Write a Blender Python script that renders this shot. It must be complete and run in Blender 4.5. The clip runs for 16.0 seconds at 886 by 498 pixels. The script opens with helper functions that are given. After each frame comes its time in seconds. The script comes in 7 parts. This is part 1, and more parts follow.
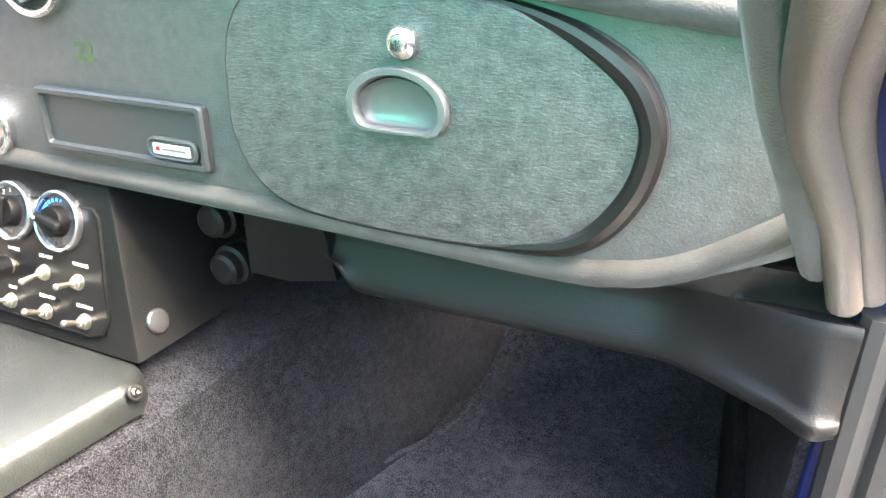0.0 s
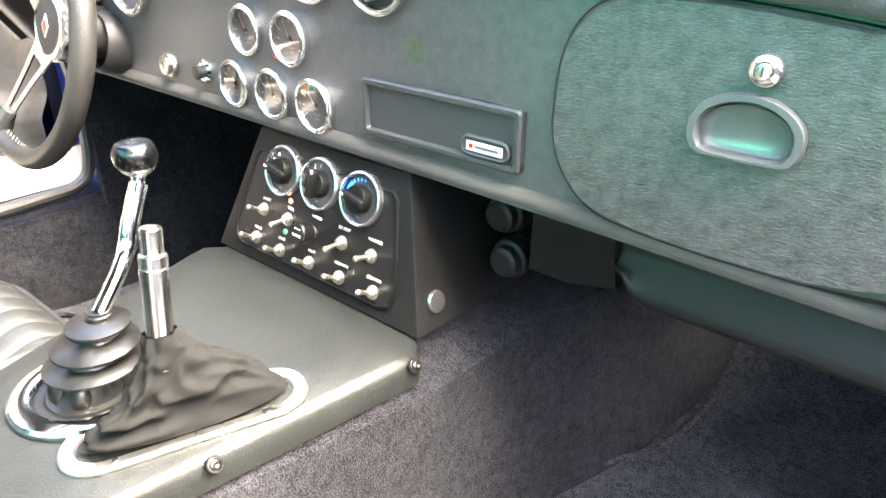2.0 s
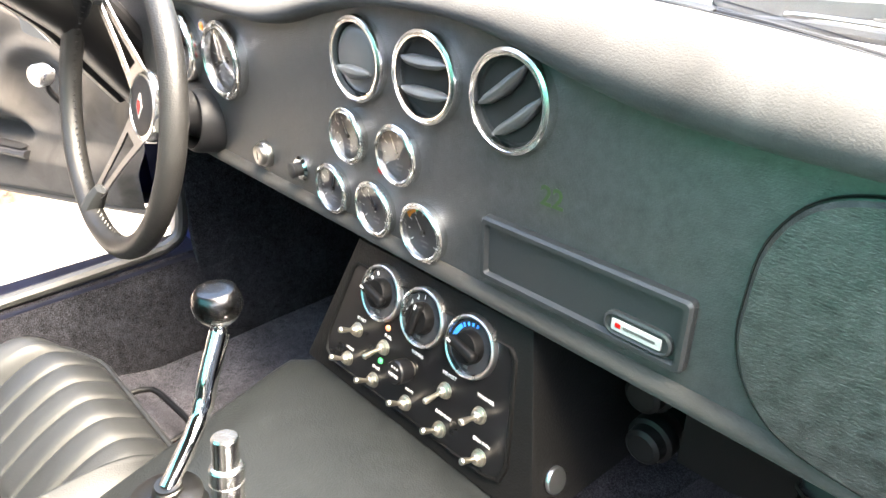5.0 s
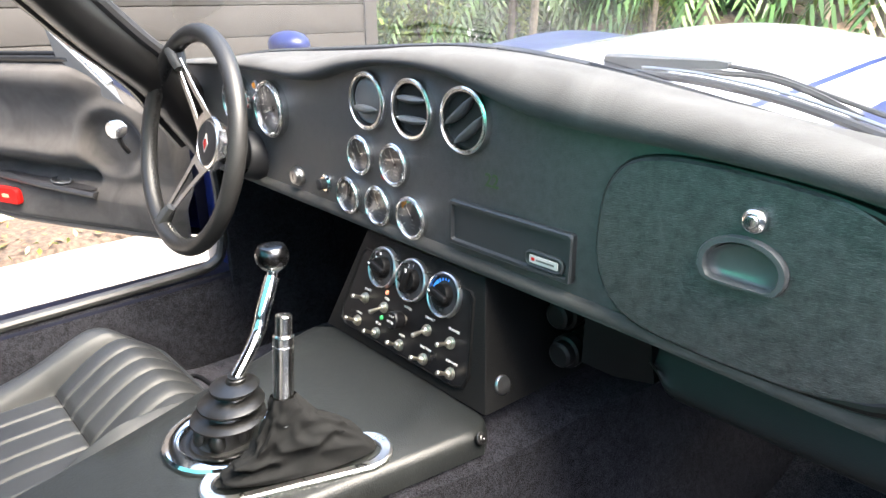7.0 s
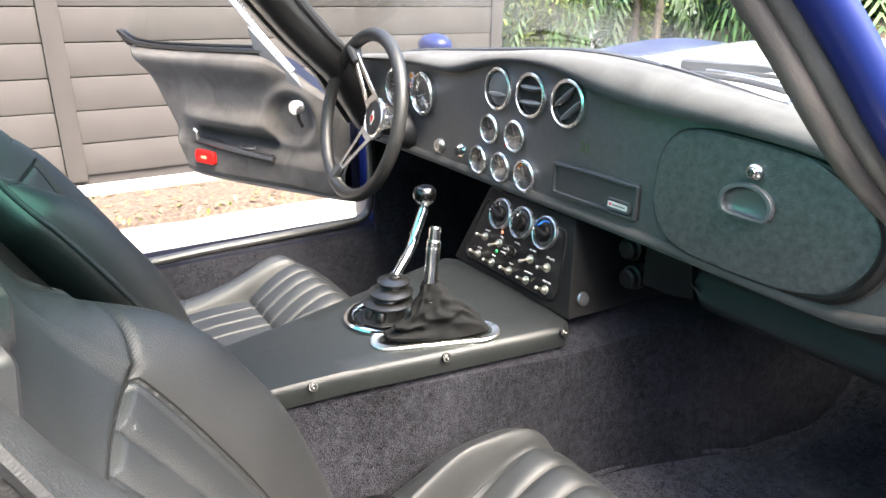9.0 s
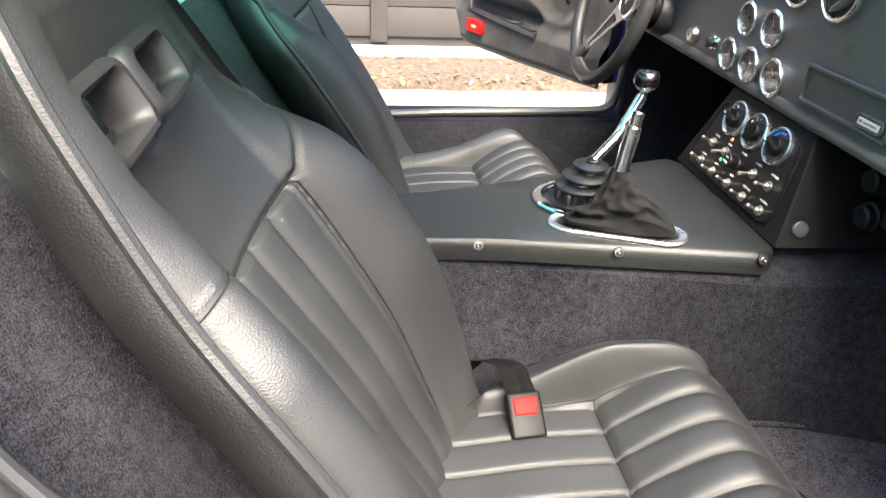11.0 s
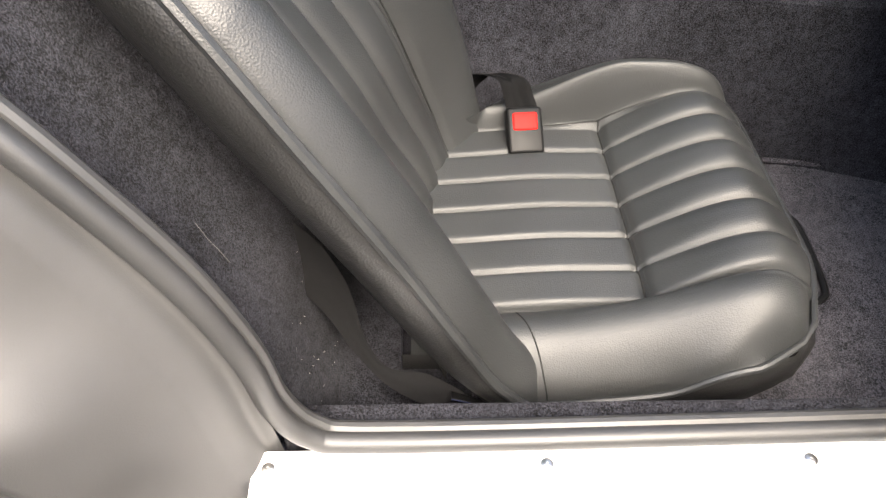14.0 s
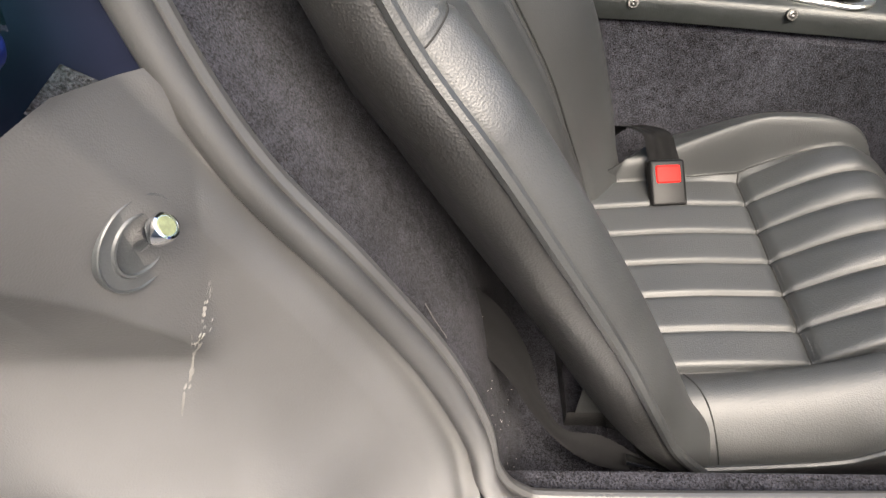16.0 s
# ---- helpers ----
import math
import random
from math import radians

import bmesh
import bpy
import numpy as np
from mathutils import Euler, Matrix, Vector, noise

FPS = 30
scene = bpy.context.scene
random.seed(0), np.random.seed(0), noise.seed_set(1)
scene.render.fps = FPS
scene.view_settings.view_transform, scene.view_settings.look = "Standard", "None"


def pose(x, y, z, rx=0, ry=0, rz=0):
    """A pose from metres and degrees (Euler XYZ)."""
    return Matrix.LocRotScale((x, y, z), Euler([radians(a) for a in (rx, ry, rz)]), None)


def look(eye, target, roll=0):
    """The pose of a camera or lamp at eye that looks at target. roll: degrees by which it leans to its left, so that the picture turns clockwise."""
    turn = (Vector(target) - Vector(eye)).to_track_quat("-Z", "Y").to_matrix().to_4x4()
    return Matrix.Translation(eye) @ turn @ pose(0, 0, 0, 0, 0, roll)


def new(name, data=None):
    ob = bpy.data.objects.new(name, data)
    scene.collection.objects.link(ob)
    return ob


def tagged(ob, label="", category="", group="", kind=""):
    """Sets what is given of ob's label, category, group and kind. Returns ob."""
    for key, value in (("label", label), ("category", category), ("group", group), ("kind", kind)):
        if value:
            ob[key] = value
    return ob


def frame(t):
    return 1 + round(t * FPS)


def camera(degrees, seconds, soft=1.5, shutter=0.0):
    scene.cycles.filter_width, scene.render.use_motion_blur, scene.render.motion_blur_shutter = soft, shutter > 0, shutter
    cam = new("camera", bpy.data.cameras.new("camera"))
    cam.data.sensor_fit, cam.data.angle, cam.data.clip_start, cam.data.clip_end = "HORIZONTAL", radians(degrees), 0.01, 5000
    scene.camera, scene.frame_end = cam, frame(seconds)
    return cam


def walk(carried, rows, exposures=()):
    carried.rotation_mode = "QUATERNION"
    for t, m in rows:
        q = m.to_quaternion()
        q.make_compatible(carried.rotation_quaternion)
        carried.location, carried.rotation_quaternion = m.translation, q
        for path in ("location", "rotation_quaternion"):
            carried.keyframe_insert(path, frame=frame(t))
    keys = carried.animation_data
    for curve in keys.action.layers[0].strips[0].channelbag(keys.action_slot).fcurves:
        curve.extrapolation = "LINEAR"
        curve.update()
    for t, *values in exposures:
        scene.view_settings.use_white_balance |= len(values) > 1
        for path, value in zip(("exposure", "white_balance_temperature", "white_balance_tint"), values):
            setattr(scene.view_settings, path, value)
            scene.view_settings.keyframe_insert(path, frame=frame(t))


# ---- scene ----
cam = camera(66.4, 16.0)
PATH = [
    (0, (0.774, -0.451, 0.981), (0.065, 1.218, 0.136), 0.6),
    (0.5, (0.778, -0.45, 0.994), (-0.102, 1.115, 0.112), 0.4),
    (1, (0.785, -0.483, 1.01), (-0.202, 1.012, 0.119), 0.3),
    (1.5, (0.752, -0.499, 1.019), (-0.305, 0.936, 0.113), 0.6),
    (2, (0.679, -0.507, 1.009), (-0.445, 0.875, 0.1), 0.7),
    (2.5, (0.593, -0.516, 0.982), (-0.574, 0.834, 0.08), 1.1),
    (3, (0.533, -0.5, 0.99), (-0.671, 0.806, 0.069), 1.2),
    (3.5, (0.484, -0.465, 1.009), (-0.768, 0.789, 0.081), 0.8),
    (4, (0.473, -0.422, 1.041), (-0.8, 0.803, 0.103), 0.3),
    (4.5, (0.493, -0.389, 1.085), (-0.791, 0.823, 0.146), 0.3),
    (6.8, (0.756, -0.567, 1.093), (-0.628, 0.694, 0.39), -0.3),
    (7, (0.786, -0.59, 1.095), (-0.598, 0.672, 0.395), -0.2),
    (7.5, (0.858, -0.645, 1.106), (-0.535, 0.61, 0.407), -0.0),
    (8, (0.939, -0.723, 1.119), (-0.489, 0.493, 0.423), 0.1),
    (8.5, (1.02, -0.797, 1.128), (-0.472, 0.338, 0.43), 0.4),
    (9, (1.064, -0.825, 1.124), (-0.512, 0.189, 0.422), 0.6),
    (9.2, (1.071, -0.823, 1.116), (-0.542, 0.125, 0.407), 0.6),
    (11.3, (1.137, -0.663, 1.062), (-0.568, -0.473, 0.034), 2.9),
    (11.5, (1.145, -0.644, 1.04), (-0.54, -0.463, -0.022), 3.1),
    (12, (1.147, -0.613, 0.999), (-0.467, -0.458, -0.172), 3.2),
    (12.5, (1.151, -0.591, 0.975), (-0.345, -0.427, -0.343), 4.0),
    (13, (1.16, -0.581, 0.965), (-0.24, -0.405, -0.453), 5.0),
    (13.5, (1.168, -0.589, 0.982), (-0.174, -0.451, -0.495), 4.1),
    (14, (1.176, -0.622, 1.001), (-0.149, -0.522, -0.494), 3.1),
    (14.5, (1.181, -0.674, 1.012), (-0.147, -0.597, -0.482), 2.5),
    (15, (1.177, -0.732, 1.017), (-0.151, -0.688, -0.477), 1.8),
    (15.5, (1.172, -0.765, 1.023), (-0.162, -0.746, -0.467), 1.1),
    (16, (1.137, -0.783, 1.054), (-0.198, -0.775, -0.435), 1.0),
]
walk(cam, [(t, look(eye, target, roll)) for t, eye, target, roll in PATH],
     exposures=[(t, ev, 7800.0 if t < 5 else 7000.0 if t < 10 else 7250.0) for t, ev in ((0.0, 6.0), (1.5, 5.75), (3.0, 5.4), (4.5, 5.15), (7.0, 4.1), (9.2, 4.15), (11.3, 3.95), (12.5, 3.8), (14.0, 3.53), (16.0, 3.55))])

# ---- light ----
world = bpy.data.worlds.new("sky")
scene.world = world
world.use_nodes = True
_n = world.node_tree.nodes
_bg = _n["Background"]
_sky = _n.new("ShaderNodeTexSky")
_sky.sky_type = 'NISHITA'
_sky.sun_disc = False
_sky.sun_elevation, _sky.sun_rotation = radians(56), radians(78)
_sky.air_density, _sky.dust_density, _sky.ozone_density = 1.0, 3.5, 1.0
world.node_tree.links.new(_sky.outputs[0], _bg.inputs[0])
_bg.inputs[1].default_value = 0.125
sun = new("sun", bpy.data.lights.new("sun", "SUN"))
sun.data.energy, sun.data.angle, sun.data.color = 1.7, radians(40), (1.0, 0.96, 0.91)
sun.matrix_world = look((3.8, 0.3, 5.4), (0.5, -0.4, 0.4))

# added lamp, narrowed onto the glovebox, for daylight through the green rear window
rear = new("rear_window_fill", bpy.data.lights.new("rear_window_fill", "AREA"))
rear.data.shape, rear.data.size, rear.data.size_y = 'RECTANGLE', 0.6, 0.25
rear.data.energy, rear.data.color = 0.02, (0.1, 1.0, 0.76)
rear.data.spread = radians(27)
rear.matrix_world = look((0.42, -1.0, 1.11), (0.57, 0.0, 0.9))


# ---- materials ----
def material(name):
    m = bpy.data.materials.new(name)
    m.use_nodes = True
    nt = m.node_tree
    return m, nt, nt.nodes["Principled BSDF"]


def node(nt, kind, **kw):
    n = nt.nodes.new(kind)
    for k, v in kw.items():
        n.inputs[k.replace("_", " ")].default_value = v
    return n


def coords(nt, scale=1.0):
    tc = nt.nodes.new("ShaderNodeTexCoord")
    mp = nt.nodes.new("ShaderNodeMapping")
    mp.inputs["Scale"].default_value = (scale,) * 3 if not isinstance(scale, tuple) else scale
    nt.links.new(tc.outputs["Object"], mp.inputs[0])
    return mp.outputs[0]


def ramp(nt, src, stops):
    r = nt.nodes.new("ShaderNodeValToRGB")
    el = r.color_ramp.elements
    while len(el) < len(stops):
        el.new(0.5)
    for e, (p, c) in zip(el, stops):
        e.position = p
        e.color = (*c, 1) if isinstance(c, tuple) else (c, c, c, 1)
    nt.links.new(src, r.inputs[0])
    return r.outputs[0]


def bump(nt, bsdf, heights):
    """heights: (socket, strength, distance), chained."""
    prev = None
    for h, s, d in heights:
        b = nt.nodes.new("ShaderNodeBump")
        b.inputs["Strength"].default_value, b.inputs["Distance"].default_value = s, d
        nt.links.new(h, b.inputs["Height"])
        if prev:
            nt.links.new(prev, b.inputs["Normal"])
        prev = b.outputs[0]
    nt.links.new(prev, bsdf.inputs["Normal"])


def hide(name, dark, light, rough, grain=900.0, depth=0.0006, wrinkle=0.25, sheen=0.0, spec=0.5, coat=0.0, crease=0.0, mottle=False):
    """Leather or vinyl: pebbled grain, slight wrinkles, patchy gloss."""
    m, nt, b = material(name)
    v = coords(nt)
    big = node(nt, "ShaderNodeTexNoise", Scale=7.0, Detail=4.0)
    nt.links.new(v, big.inputs["Vector"])
    cell = node(nt, "ShaderNodeTexVoronoi", Scale=grain)
    nt.links.new(v, cell.inputs["Vector"])
    fine = node(nt, "ShaderNodeTexNoise", Scale=90.0, Detail=3.0)
    nt.links.new(v, fine.inputs["Vector"])
    tone = big
    if mottle:
        tone = node(nt, "ShaderNodeTexNoise", Scale=80.0, Detail=8.0, Roughness=0.7)
        nt.links.new(v, tone.inputs["Vector"])
    nt.links.new(ramp(nt, tone.outputs[0], [(0.3, dark), (0.7, light)]), b.inputs["Base Color"])
    nt.links.new(ramp(nt, tone.outputs[0], [(0.3, rough - 0.06), (0.7, rough + 0.06)]), b.inputs["Roughness"])
    b.inputs["Specular IOR Level"].default_value = spec
    b.inputs["Sheen Weight"].default_value = sheen
    heights = [(cell.outputs["Distance"], 0.5, depth), (fine.outputs[0], wrinkle, 0.0015)]
    if coat:
        b.inputs["Coat Weight"].default_value, b.inputs["Coat Roughness"].default_value, b.inputs["Coat IOR"].default_value = coat, rough, 1.75
    if crease:
        long = node(nt, "ShaderNodeTexNoise", Scale=1.0, Detail=3.0, Distortion=0.6)
        nt.links.new(coords(nt, (240.0, 240.0, 900.0)), long.inputs["Vector"])
        heights.append((long.outputs[0], crease, 0.0009))
    bump(nt, b, heights)
    return m


def pile(name, dark, light, scale=560.0, depth=0.002, sheen=0.06, speck=0.0):
    """Carpet: tufts, traffic marks and pale lint."""
    m, nt, b = material(name)
    v = coords(nt)
    n1 = node(nt, "ShaderNodeTexNoise", Scale=scale, Detail=3.0)
    n2 = node(nt, "ShaderNodeTexNoise", Scale=9.0, Detail=5.0, Roughness=0.65)
    n3 = node(nt, "ShaderNodeTexNoise", Scale=75.0, Detail=3.0, Roughness=0.6)
    for n in (n1, n2, n3):
        nt.links.new(v, n.inputs["Vector"])
    mix = nt.nodes.new("ShaderNodeMath")
    mix.operation = 'MULTIPLY_ADD'
    nt.links.new(n1.outputs[0], mix.inputs[0])
    mix.inputs[1].default_value = 0.75
    sc = nt.nodes.new("ShaderNodeMath")
    sc.operation = 'MULTIPLY'
    sc.inputs[1].default_value = 0.22
    nt.links.new(n2.outputs[0], sc.inputs[0])
    nap = nt.nodes.new("ShaderNodeMath")
    nap.operation = 'MULTIPLY_ADD'
    nap.inputs[1].default_value = 0.26
    nt.links.new(n3.outputs[0], nap.inputs[0])
    nt.links.new(sc.outputs[0], nap.inputs[2])
    nt.links.new(nap.outputs[0], mix.inputs[2])
    col = ramp(nt, mix.outputs[0], [(0.51, dark), (0.82, light)])
    nt.links.new(col, b.inputs["Base Color"])
    b.inputs["Roughness"].default_value = 1.0
    b.inputs["Specular IOR Level"].default_value = 0.1
    b.inputs["Sheen Weight"].default_value = sheen
    b.inputs["Sheen Roughness"].default_value = 0.6
    b.inputs["Sheen Tint"].default_value = (0.7, 0.7, 0.75, 1)
    bump(nt, b, [(n1.outputs[0], 1.0, depth), (n3.outputs[0], 0.5, 0.006), (n2.outputs[0], 0.35, 0.006)])
    return m


def suede(name, dark, light):
    m, nt, b = material(name)
    v = coords(nt)
    n1 = node(nt, "ShaderNodeTexNoise", Scale=11.0, Detail=7.0, Roughness=0.62, Distortion=0.8)
    n2 = node(nt, "ShaderNodeTexNoise", Scale=700.0, Detail=2.0)
    for n in (n1, n2):
        nt.links.new(v, n.inputs["Vector"])
    nt.links.new(ramp(nt, n1.outputs[0], [(0.32, dark), (0.68, light)]), b.inputs["Base Color"])
    b.inputs["Roughness"].default_value = 0.95
    b.inputs["Specular IOR Level"].default_value = 0.15
    b.inputs["Sheen Weight"].default_value = 0.07
    b.inputs["Sheen Roughness"].default_value = 0.5
    bump(nt, b, [(n2.outputs[0], 0.5, 0.0008), (n1.outputs[0], 0.12, 0.004)])
    return m


def solid(name, colour, rough=0.5, metal=0.0, coat=0.0, wear=0.15, scale=30.0, depth=0.0, spec=0.5):
    """Plain material with slight wear in gloss and tone."""
    m, nt, b = material(name)
    v = coords(nt)
    n1 = node(nt, "ShaderNodeTexNoise", Scale=scale, Detail=5.0)
    nt.links.new(v, n1.inputs["Vector"])
    lo = tuple(c * (1 - wear) for c in colour)
    hi = tuple(min(1.0, c * (1 + wear)) for c in colour)
    nt.links.new(ramp(nt, n1.outputs[0], [(0.3, lo), (0.7, hi)]), b.inputs["Base Color"])
    nt.links.new(ramp(nt, n1.outputs[0], [(0.3, max(0.02, rough - 0.04)), (0.7, rough + 0.04)]), b.inputs["Roughness"])
    b.inputs["Metallic"].default_value = metal
    b.inputs["Coat Weight"].default_value = coat
    b.inputs["Coat Roughness"].default_value = 0.05
    b.inputs["Specular IOR Level"].default_value = spec
    if depth:
        bump(nt, b, [(n1.outputs[0], 0.5, depth)])
    return m


def glass(name, tint, gloss=0.06):
    """Thin pane: tinted see-through with a clear reflection."""
    m = bpy.data.materials.new(name)
    m.use_nodes = True
    nt = m.node_tree
    nt.nodes.remove(nt.nodes["Principled BSDF"])
    out = nt.nodes["Material Output"]
    tr = nt.nodes.new("ShaderNodeBsdfTransparent")
    tr.inputs[0].default_value = (*tint, 1)
    gl = nt.nodes.new("ShaderNodeBsdfGlossy")
    gl.inputs["Roughness"].default_value = 0.02
    lw = nt.nodes.new("ShaderNodeLayerWeight")
    lw.inputs[0].default_value = 0.5
    pw = nt.nodes.new("ShaderNodeMath")
    pw.operation = 'POWER'
    pw.inputs[1].default_value = 4.0
    nt.links.new(lw.outputs["Facing"], pw.inputs[0])
    fr = nt.nodes.new("ShaderNodeMath")
    fr.operation = 'MULTIPLY_ADD'
    fr.inputs[1].default_value, fr.inputs[2].default_value = 0.6, gloss
    nt.links.new(pw.outputs[0], fr.inputs[0])
    mx = nt.nodes.new("ShaderNodeMixShader")
    nt.links.new(fr.outputs[0], mx.inputs[0])
    nt.links.new(tr.outputs[0], mx.inputs[1])
    nt.links.new(gl.outputs[0], mx.inputs[2])
    nt.links.new(mx.outputs[0], out.inputs[0])
    return m


LEATHER = hide("black_leather", (0.0088, 0.0095, 0.0098), (0.0136, 0.0147, 0.0151), 0.56, grain=600.0, depth=0.00045, wrinkle=0.05, spec=0.45)
# darker, duller leather copy: shade on the seat's sides put into it
LEATHER_WRINKLED = hide("creased_leather", 0.006, 0.011, 0.47, grain=480.0, depth=0.0005, wrinkle=0.2, spec=0.36)
VINYL = hide("black_vinyl", 0.02, 0.047, 0.5, grain=620.0, depth=0.0004, wrinkle=0.04, spec=0.5, crease=0.35, mottle=True)
GRAINED = hide("grained_black_hide", 0.001, 0.043, 0.48, grain=620.0, depth=0.0003, wrinkle=0.05, spec=0.6, crease=0.8, mottle=True)
HOUSING = hide("black_console_hide", 0.003, 0.0052, 0.5, grain=420.0, depth=0.0005, wrinkle=0.15, spec=0.1)
# base tinted green for the rear window's light on the tunnel cover
TUNNEL_VINYL = hide("matt_black_hide", (0.005, 0.0058, 0.0057), (0.010, 0.0116, 0.0114), 0.46, grain=500.0, depth=0.0004, wrinkle=0.2, spec=0.32, mottle=True)
MOULDED = hide("moulded_black_panel", 0.023, 0.035, 0.54, grain=900.0, depth=0.0002, wrinkle=0.03, spec=0.5)
SHELF = hide("dark_moulded_shelf", 0.0065, 0.0105, 0.45, grain=900.0, depth=0.0003, wrinkle=0.05, spec=0.15)
SEAL = hide("grey_rubber_seal", 0.014, 0.022, 0.5, grain=700.0, depth=0.00015, wrinkle=0.03)
SEAL_PILLAR = hide("brown_grey_seal", (0.046, 0.037, 0.031), (0.068, 0.056, 0.047), 0.5, grain=700.0, depth=0.0004, wrinkle=0.15)
SUEDE = suede("charcoal_suede", 0.028, 0.05)
SUEDE_PALE = suede("worn_suede_lip", (0.03, 0.0285, 0.026), (0.055, 0.052, 0.048))
SUEDE_DOOR = suede("grey_suede_trim", (0.02, 0.0185, 0.017), (0.043, 0.040, 0.037))
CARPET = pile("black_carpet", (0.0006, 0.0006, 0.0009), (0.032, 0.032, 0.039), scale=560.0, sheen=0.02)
# lighter carpet copy: footwell daylight put into the base colour, besides soil
CARPET_FLOOR = pile("worn_lit_floor_carpet", (0.0025, 0.0024, 0.003), (0.084, 0.081, 0.095), scale=520.0, sheen=0.04, depth=0.003)
LOAD_FLOOR = pile("pale_load_floor", 0.14, 0.24)
CHROME = solid("chrome", (0.78, 0.78, 0.78), 0.07, 1.0, wear=0.05)
POLISHED = solid("polished_alloy", (0.8, 0.79, 0.77), 0.2, 1.0, wear=0.04)
VENT_GREY = solid("grey_louvre_plastic", (0.06, 0.063, 0.063), 0.42)
SATIN = solid("satin_steel", (0.4, 0.39, 0.37), 0.32, 1.0, wear=0.1)
ALU = solid("brushed_aluminium", (0.78, 0.77, 0.76), 0.3, 1.0, wear=0.08, scale=60.0)
SATIN_RING = solid("satin_aluminium", (0.62, 0.62, 0.62), 0.28, 1.0, wear=0.08)
NICKEL = solid("worn_nickel", (0.5, 0.46, 0.39), 0.33, 1.0, wear=0.12)
PLASTIC = solid("black_plastic", (0.013, 0.013, 0.014), 0.5, spec=0.3, depth=0.0002, scale=300.0)
GLOSS = solid("gloss_black_panel", (0.004, 0.004, 0.0045), 0.3, spec=0.3)
# near-black stands in for shade inside holes and behind hidden panels
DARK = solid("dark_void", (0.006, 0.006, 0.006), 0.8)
ROLLED = solid("dull_black_roll", (0.007, 0.007, 0.007), 0.7, spec=0.25)
STITCH = solid("grey_thread", (0.034, 0.036, 0.036), 0.7, spec=0.3)
THREAD = solid("dark_seam", (0.008, 0.008, 0.008), 0.8, spec=0.1)
PLATE_GREY = solid("charcoal_plate", (0.02, 0.022, 0.023), 0.45, depth=0.0003, scale=600.0, spec=0.4)
BALL = solid("dark_polished_metal", (0.06, 0.06, 0.062), 0.24, 1.0, wear=0.08)
BRASS = solid("tarnished_brass", (0.085, 0.095, 0.05), 0.5, 0.3, wear=0.3, scale=300.0)
DARK_STEEL = solid("dull_dark_steel", (0.07, 0.068, 0.066), 0.38, 1.0, wear=0.2)
DARK_GROUND = solid("dark_ground_sheet", (0.065, 0.064, 0.062), 0.95, wear=0.3, scale=90.0, depth=0.004)
WALL_GREY = solid("plain_grey_plaster", (0.1, 0.1, 0.1), 0.9, wear=0.08, scale=6.0)
GLUE_PALE = solid("pale_lint", (0.35, 0.34, 0.32), 0.9)
NEAR_BLACK = solid("near_black_plastic", (0.0028, 0.0028, 0.003), 0.5, spec=0.15)
EDGING = solid("glossy_black_edging", (0.004, 0.0036, 0.0034), 0.42, spec=0.28)
RUBBER = solid("black_rubber", (0.0035, 0.0035, 0.0035), 0.34, scale=80.0, spec=0.5)
CLOTH = hide("gaiter_cloth", (0.0065, 0.0067, 0.0068), (0.0105, 0.0108, 0.011), 0.95, grain=1500.0, depth=0.0003, wrinkle=0.12, spec=0.04)
GREY_PLASTIC = solid("dark_grey_plastic", (0.042, 0.045, 0.047), 0.45, depth=0.0003, scale=600.0)
CUP = solid("pale_grey_cup", (0.065, 0.066, 0.065), 0.35)
DIAL = solid("dial_black", (0.012, 0.013, 0.016), 0.35)
NEEDLE = solid("needle_white", (0.8, 0.8, 0.78), 0.5)
INK = solid("white_print", (0.5, 0.5, 0.48), 0.6)
INK_GREEN = solid("faint_green_mark", (0.022, 0.05, 0.008), 0.6)
RED = solid("red_plastic", (0.36, 0.006, 0.005), 0.55, spec=0.1)
RED_DARK = solid("red_lens", (0.35, 0.02, 0.02), 0.15, coat=0.5)
AMBER = solid("amber_lens", (0.6, 0.2, 0.02), 0.15, coat=0.5)
RED_PALE = solid("coral_lens", (0.85, 0.25, 0.14), 0.3)
GREEN = solid("green_lens", (0.03, 0.45, 0.12), 0.3)
BLUE_MARK = solid("blue_print", (0.01, 0.2, 0.75), 0.4)
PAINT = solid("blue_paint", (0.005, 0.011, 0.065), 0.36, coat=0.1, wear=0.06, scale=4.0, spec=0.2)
# darker copy of the blue; shade of recesses and jambs put into it
PAINT_DARK = solid("shaded_blue_jamb", (0.003, 0.004, 0.01), 0.5, spec=0.15, wear=0.3, scale=20.0)
WHITE = solid("white_paint", (0.82, 0.83, 0.85), 0.22, coat=1.0, wear=0.03, scale=4.0)
PLATE = solid("white_sill_plate", (0.7, 0.7, 0.7), 0.3, wear=0.04)
BEZEL = solid("smoked_dial_face", (0.02, 0.022, 0.025), 0.2)
CLEAR = glass("clear_glass", (0.9, 0.93, 0.92))
LENS = glass("gauge_glass", (0.93, 0.93, 0.93))
GREEN_GLASS = glass("green_tinted_glass", (0.14, 0.42, 0.35))
WEBBING = solid("seat_belt_webbing", (0.006, 0.006, 0.0065), 0.8, scale=200.0, depth=0.0006, spec=0.1)
CONCRETE = solid("pale_concrete", (0.21, 0.2, 0.182), 0.9, wear=0.14, scale=8.0, depth=0.004)
KERB = solid("weathered_kerb", (0.5, 0.47, 0.43), 0.9, wear=0.2, scale=20.0, depth=0.004)
SOIL = solid("leaf_littered_soil", (0.05, 0.034, 0.024), 1.0, wear=0.7, scale=40.0, depth=0.03)
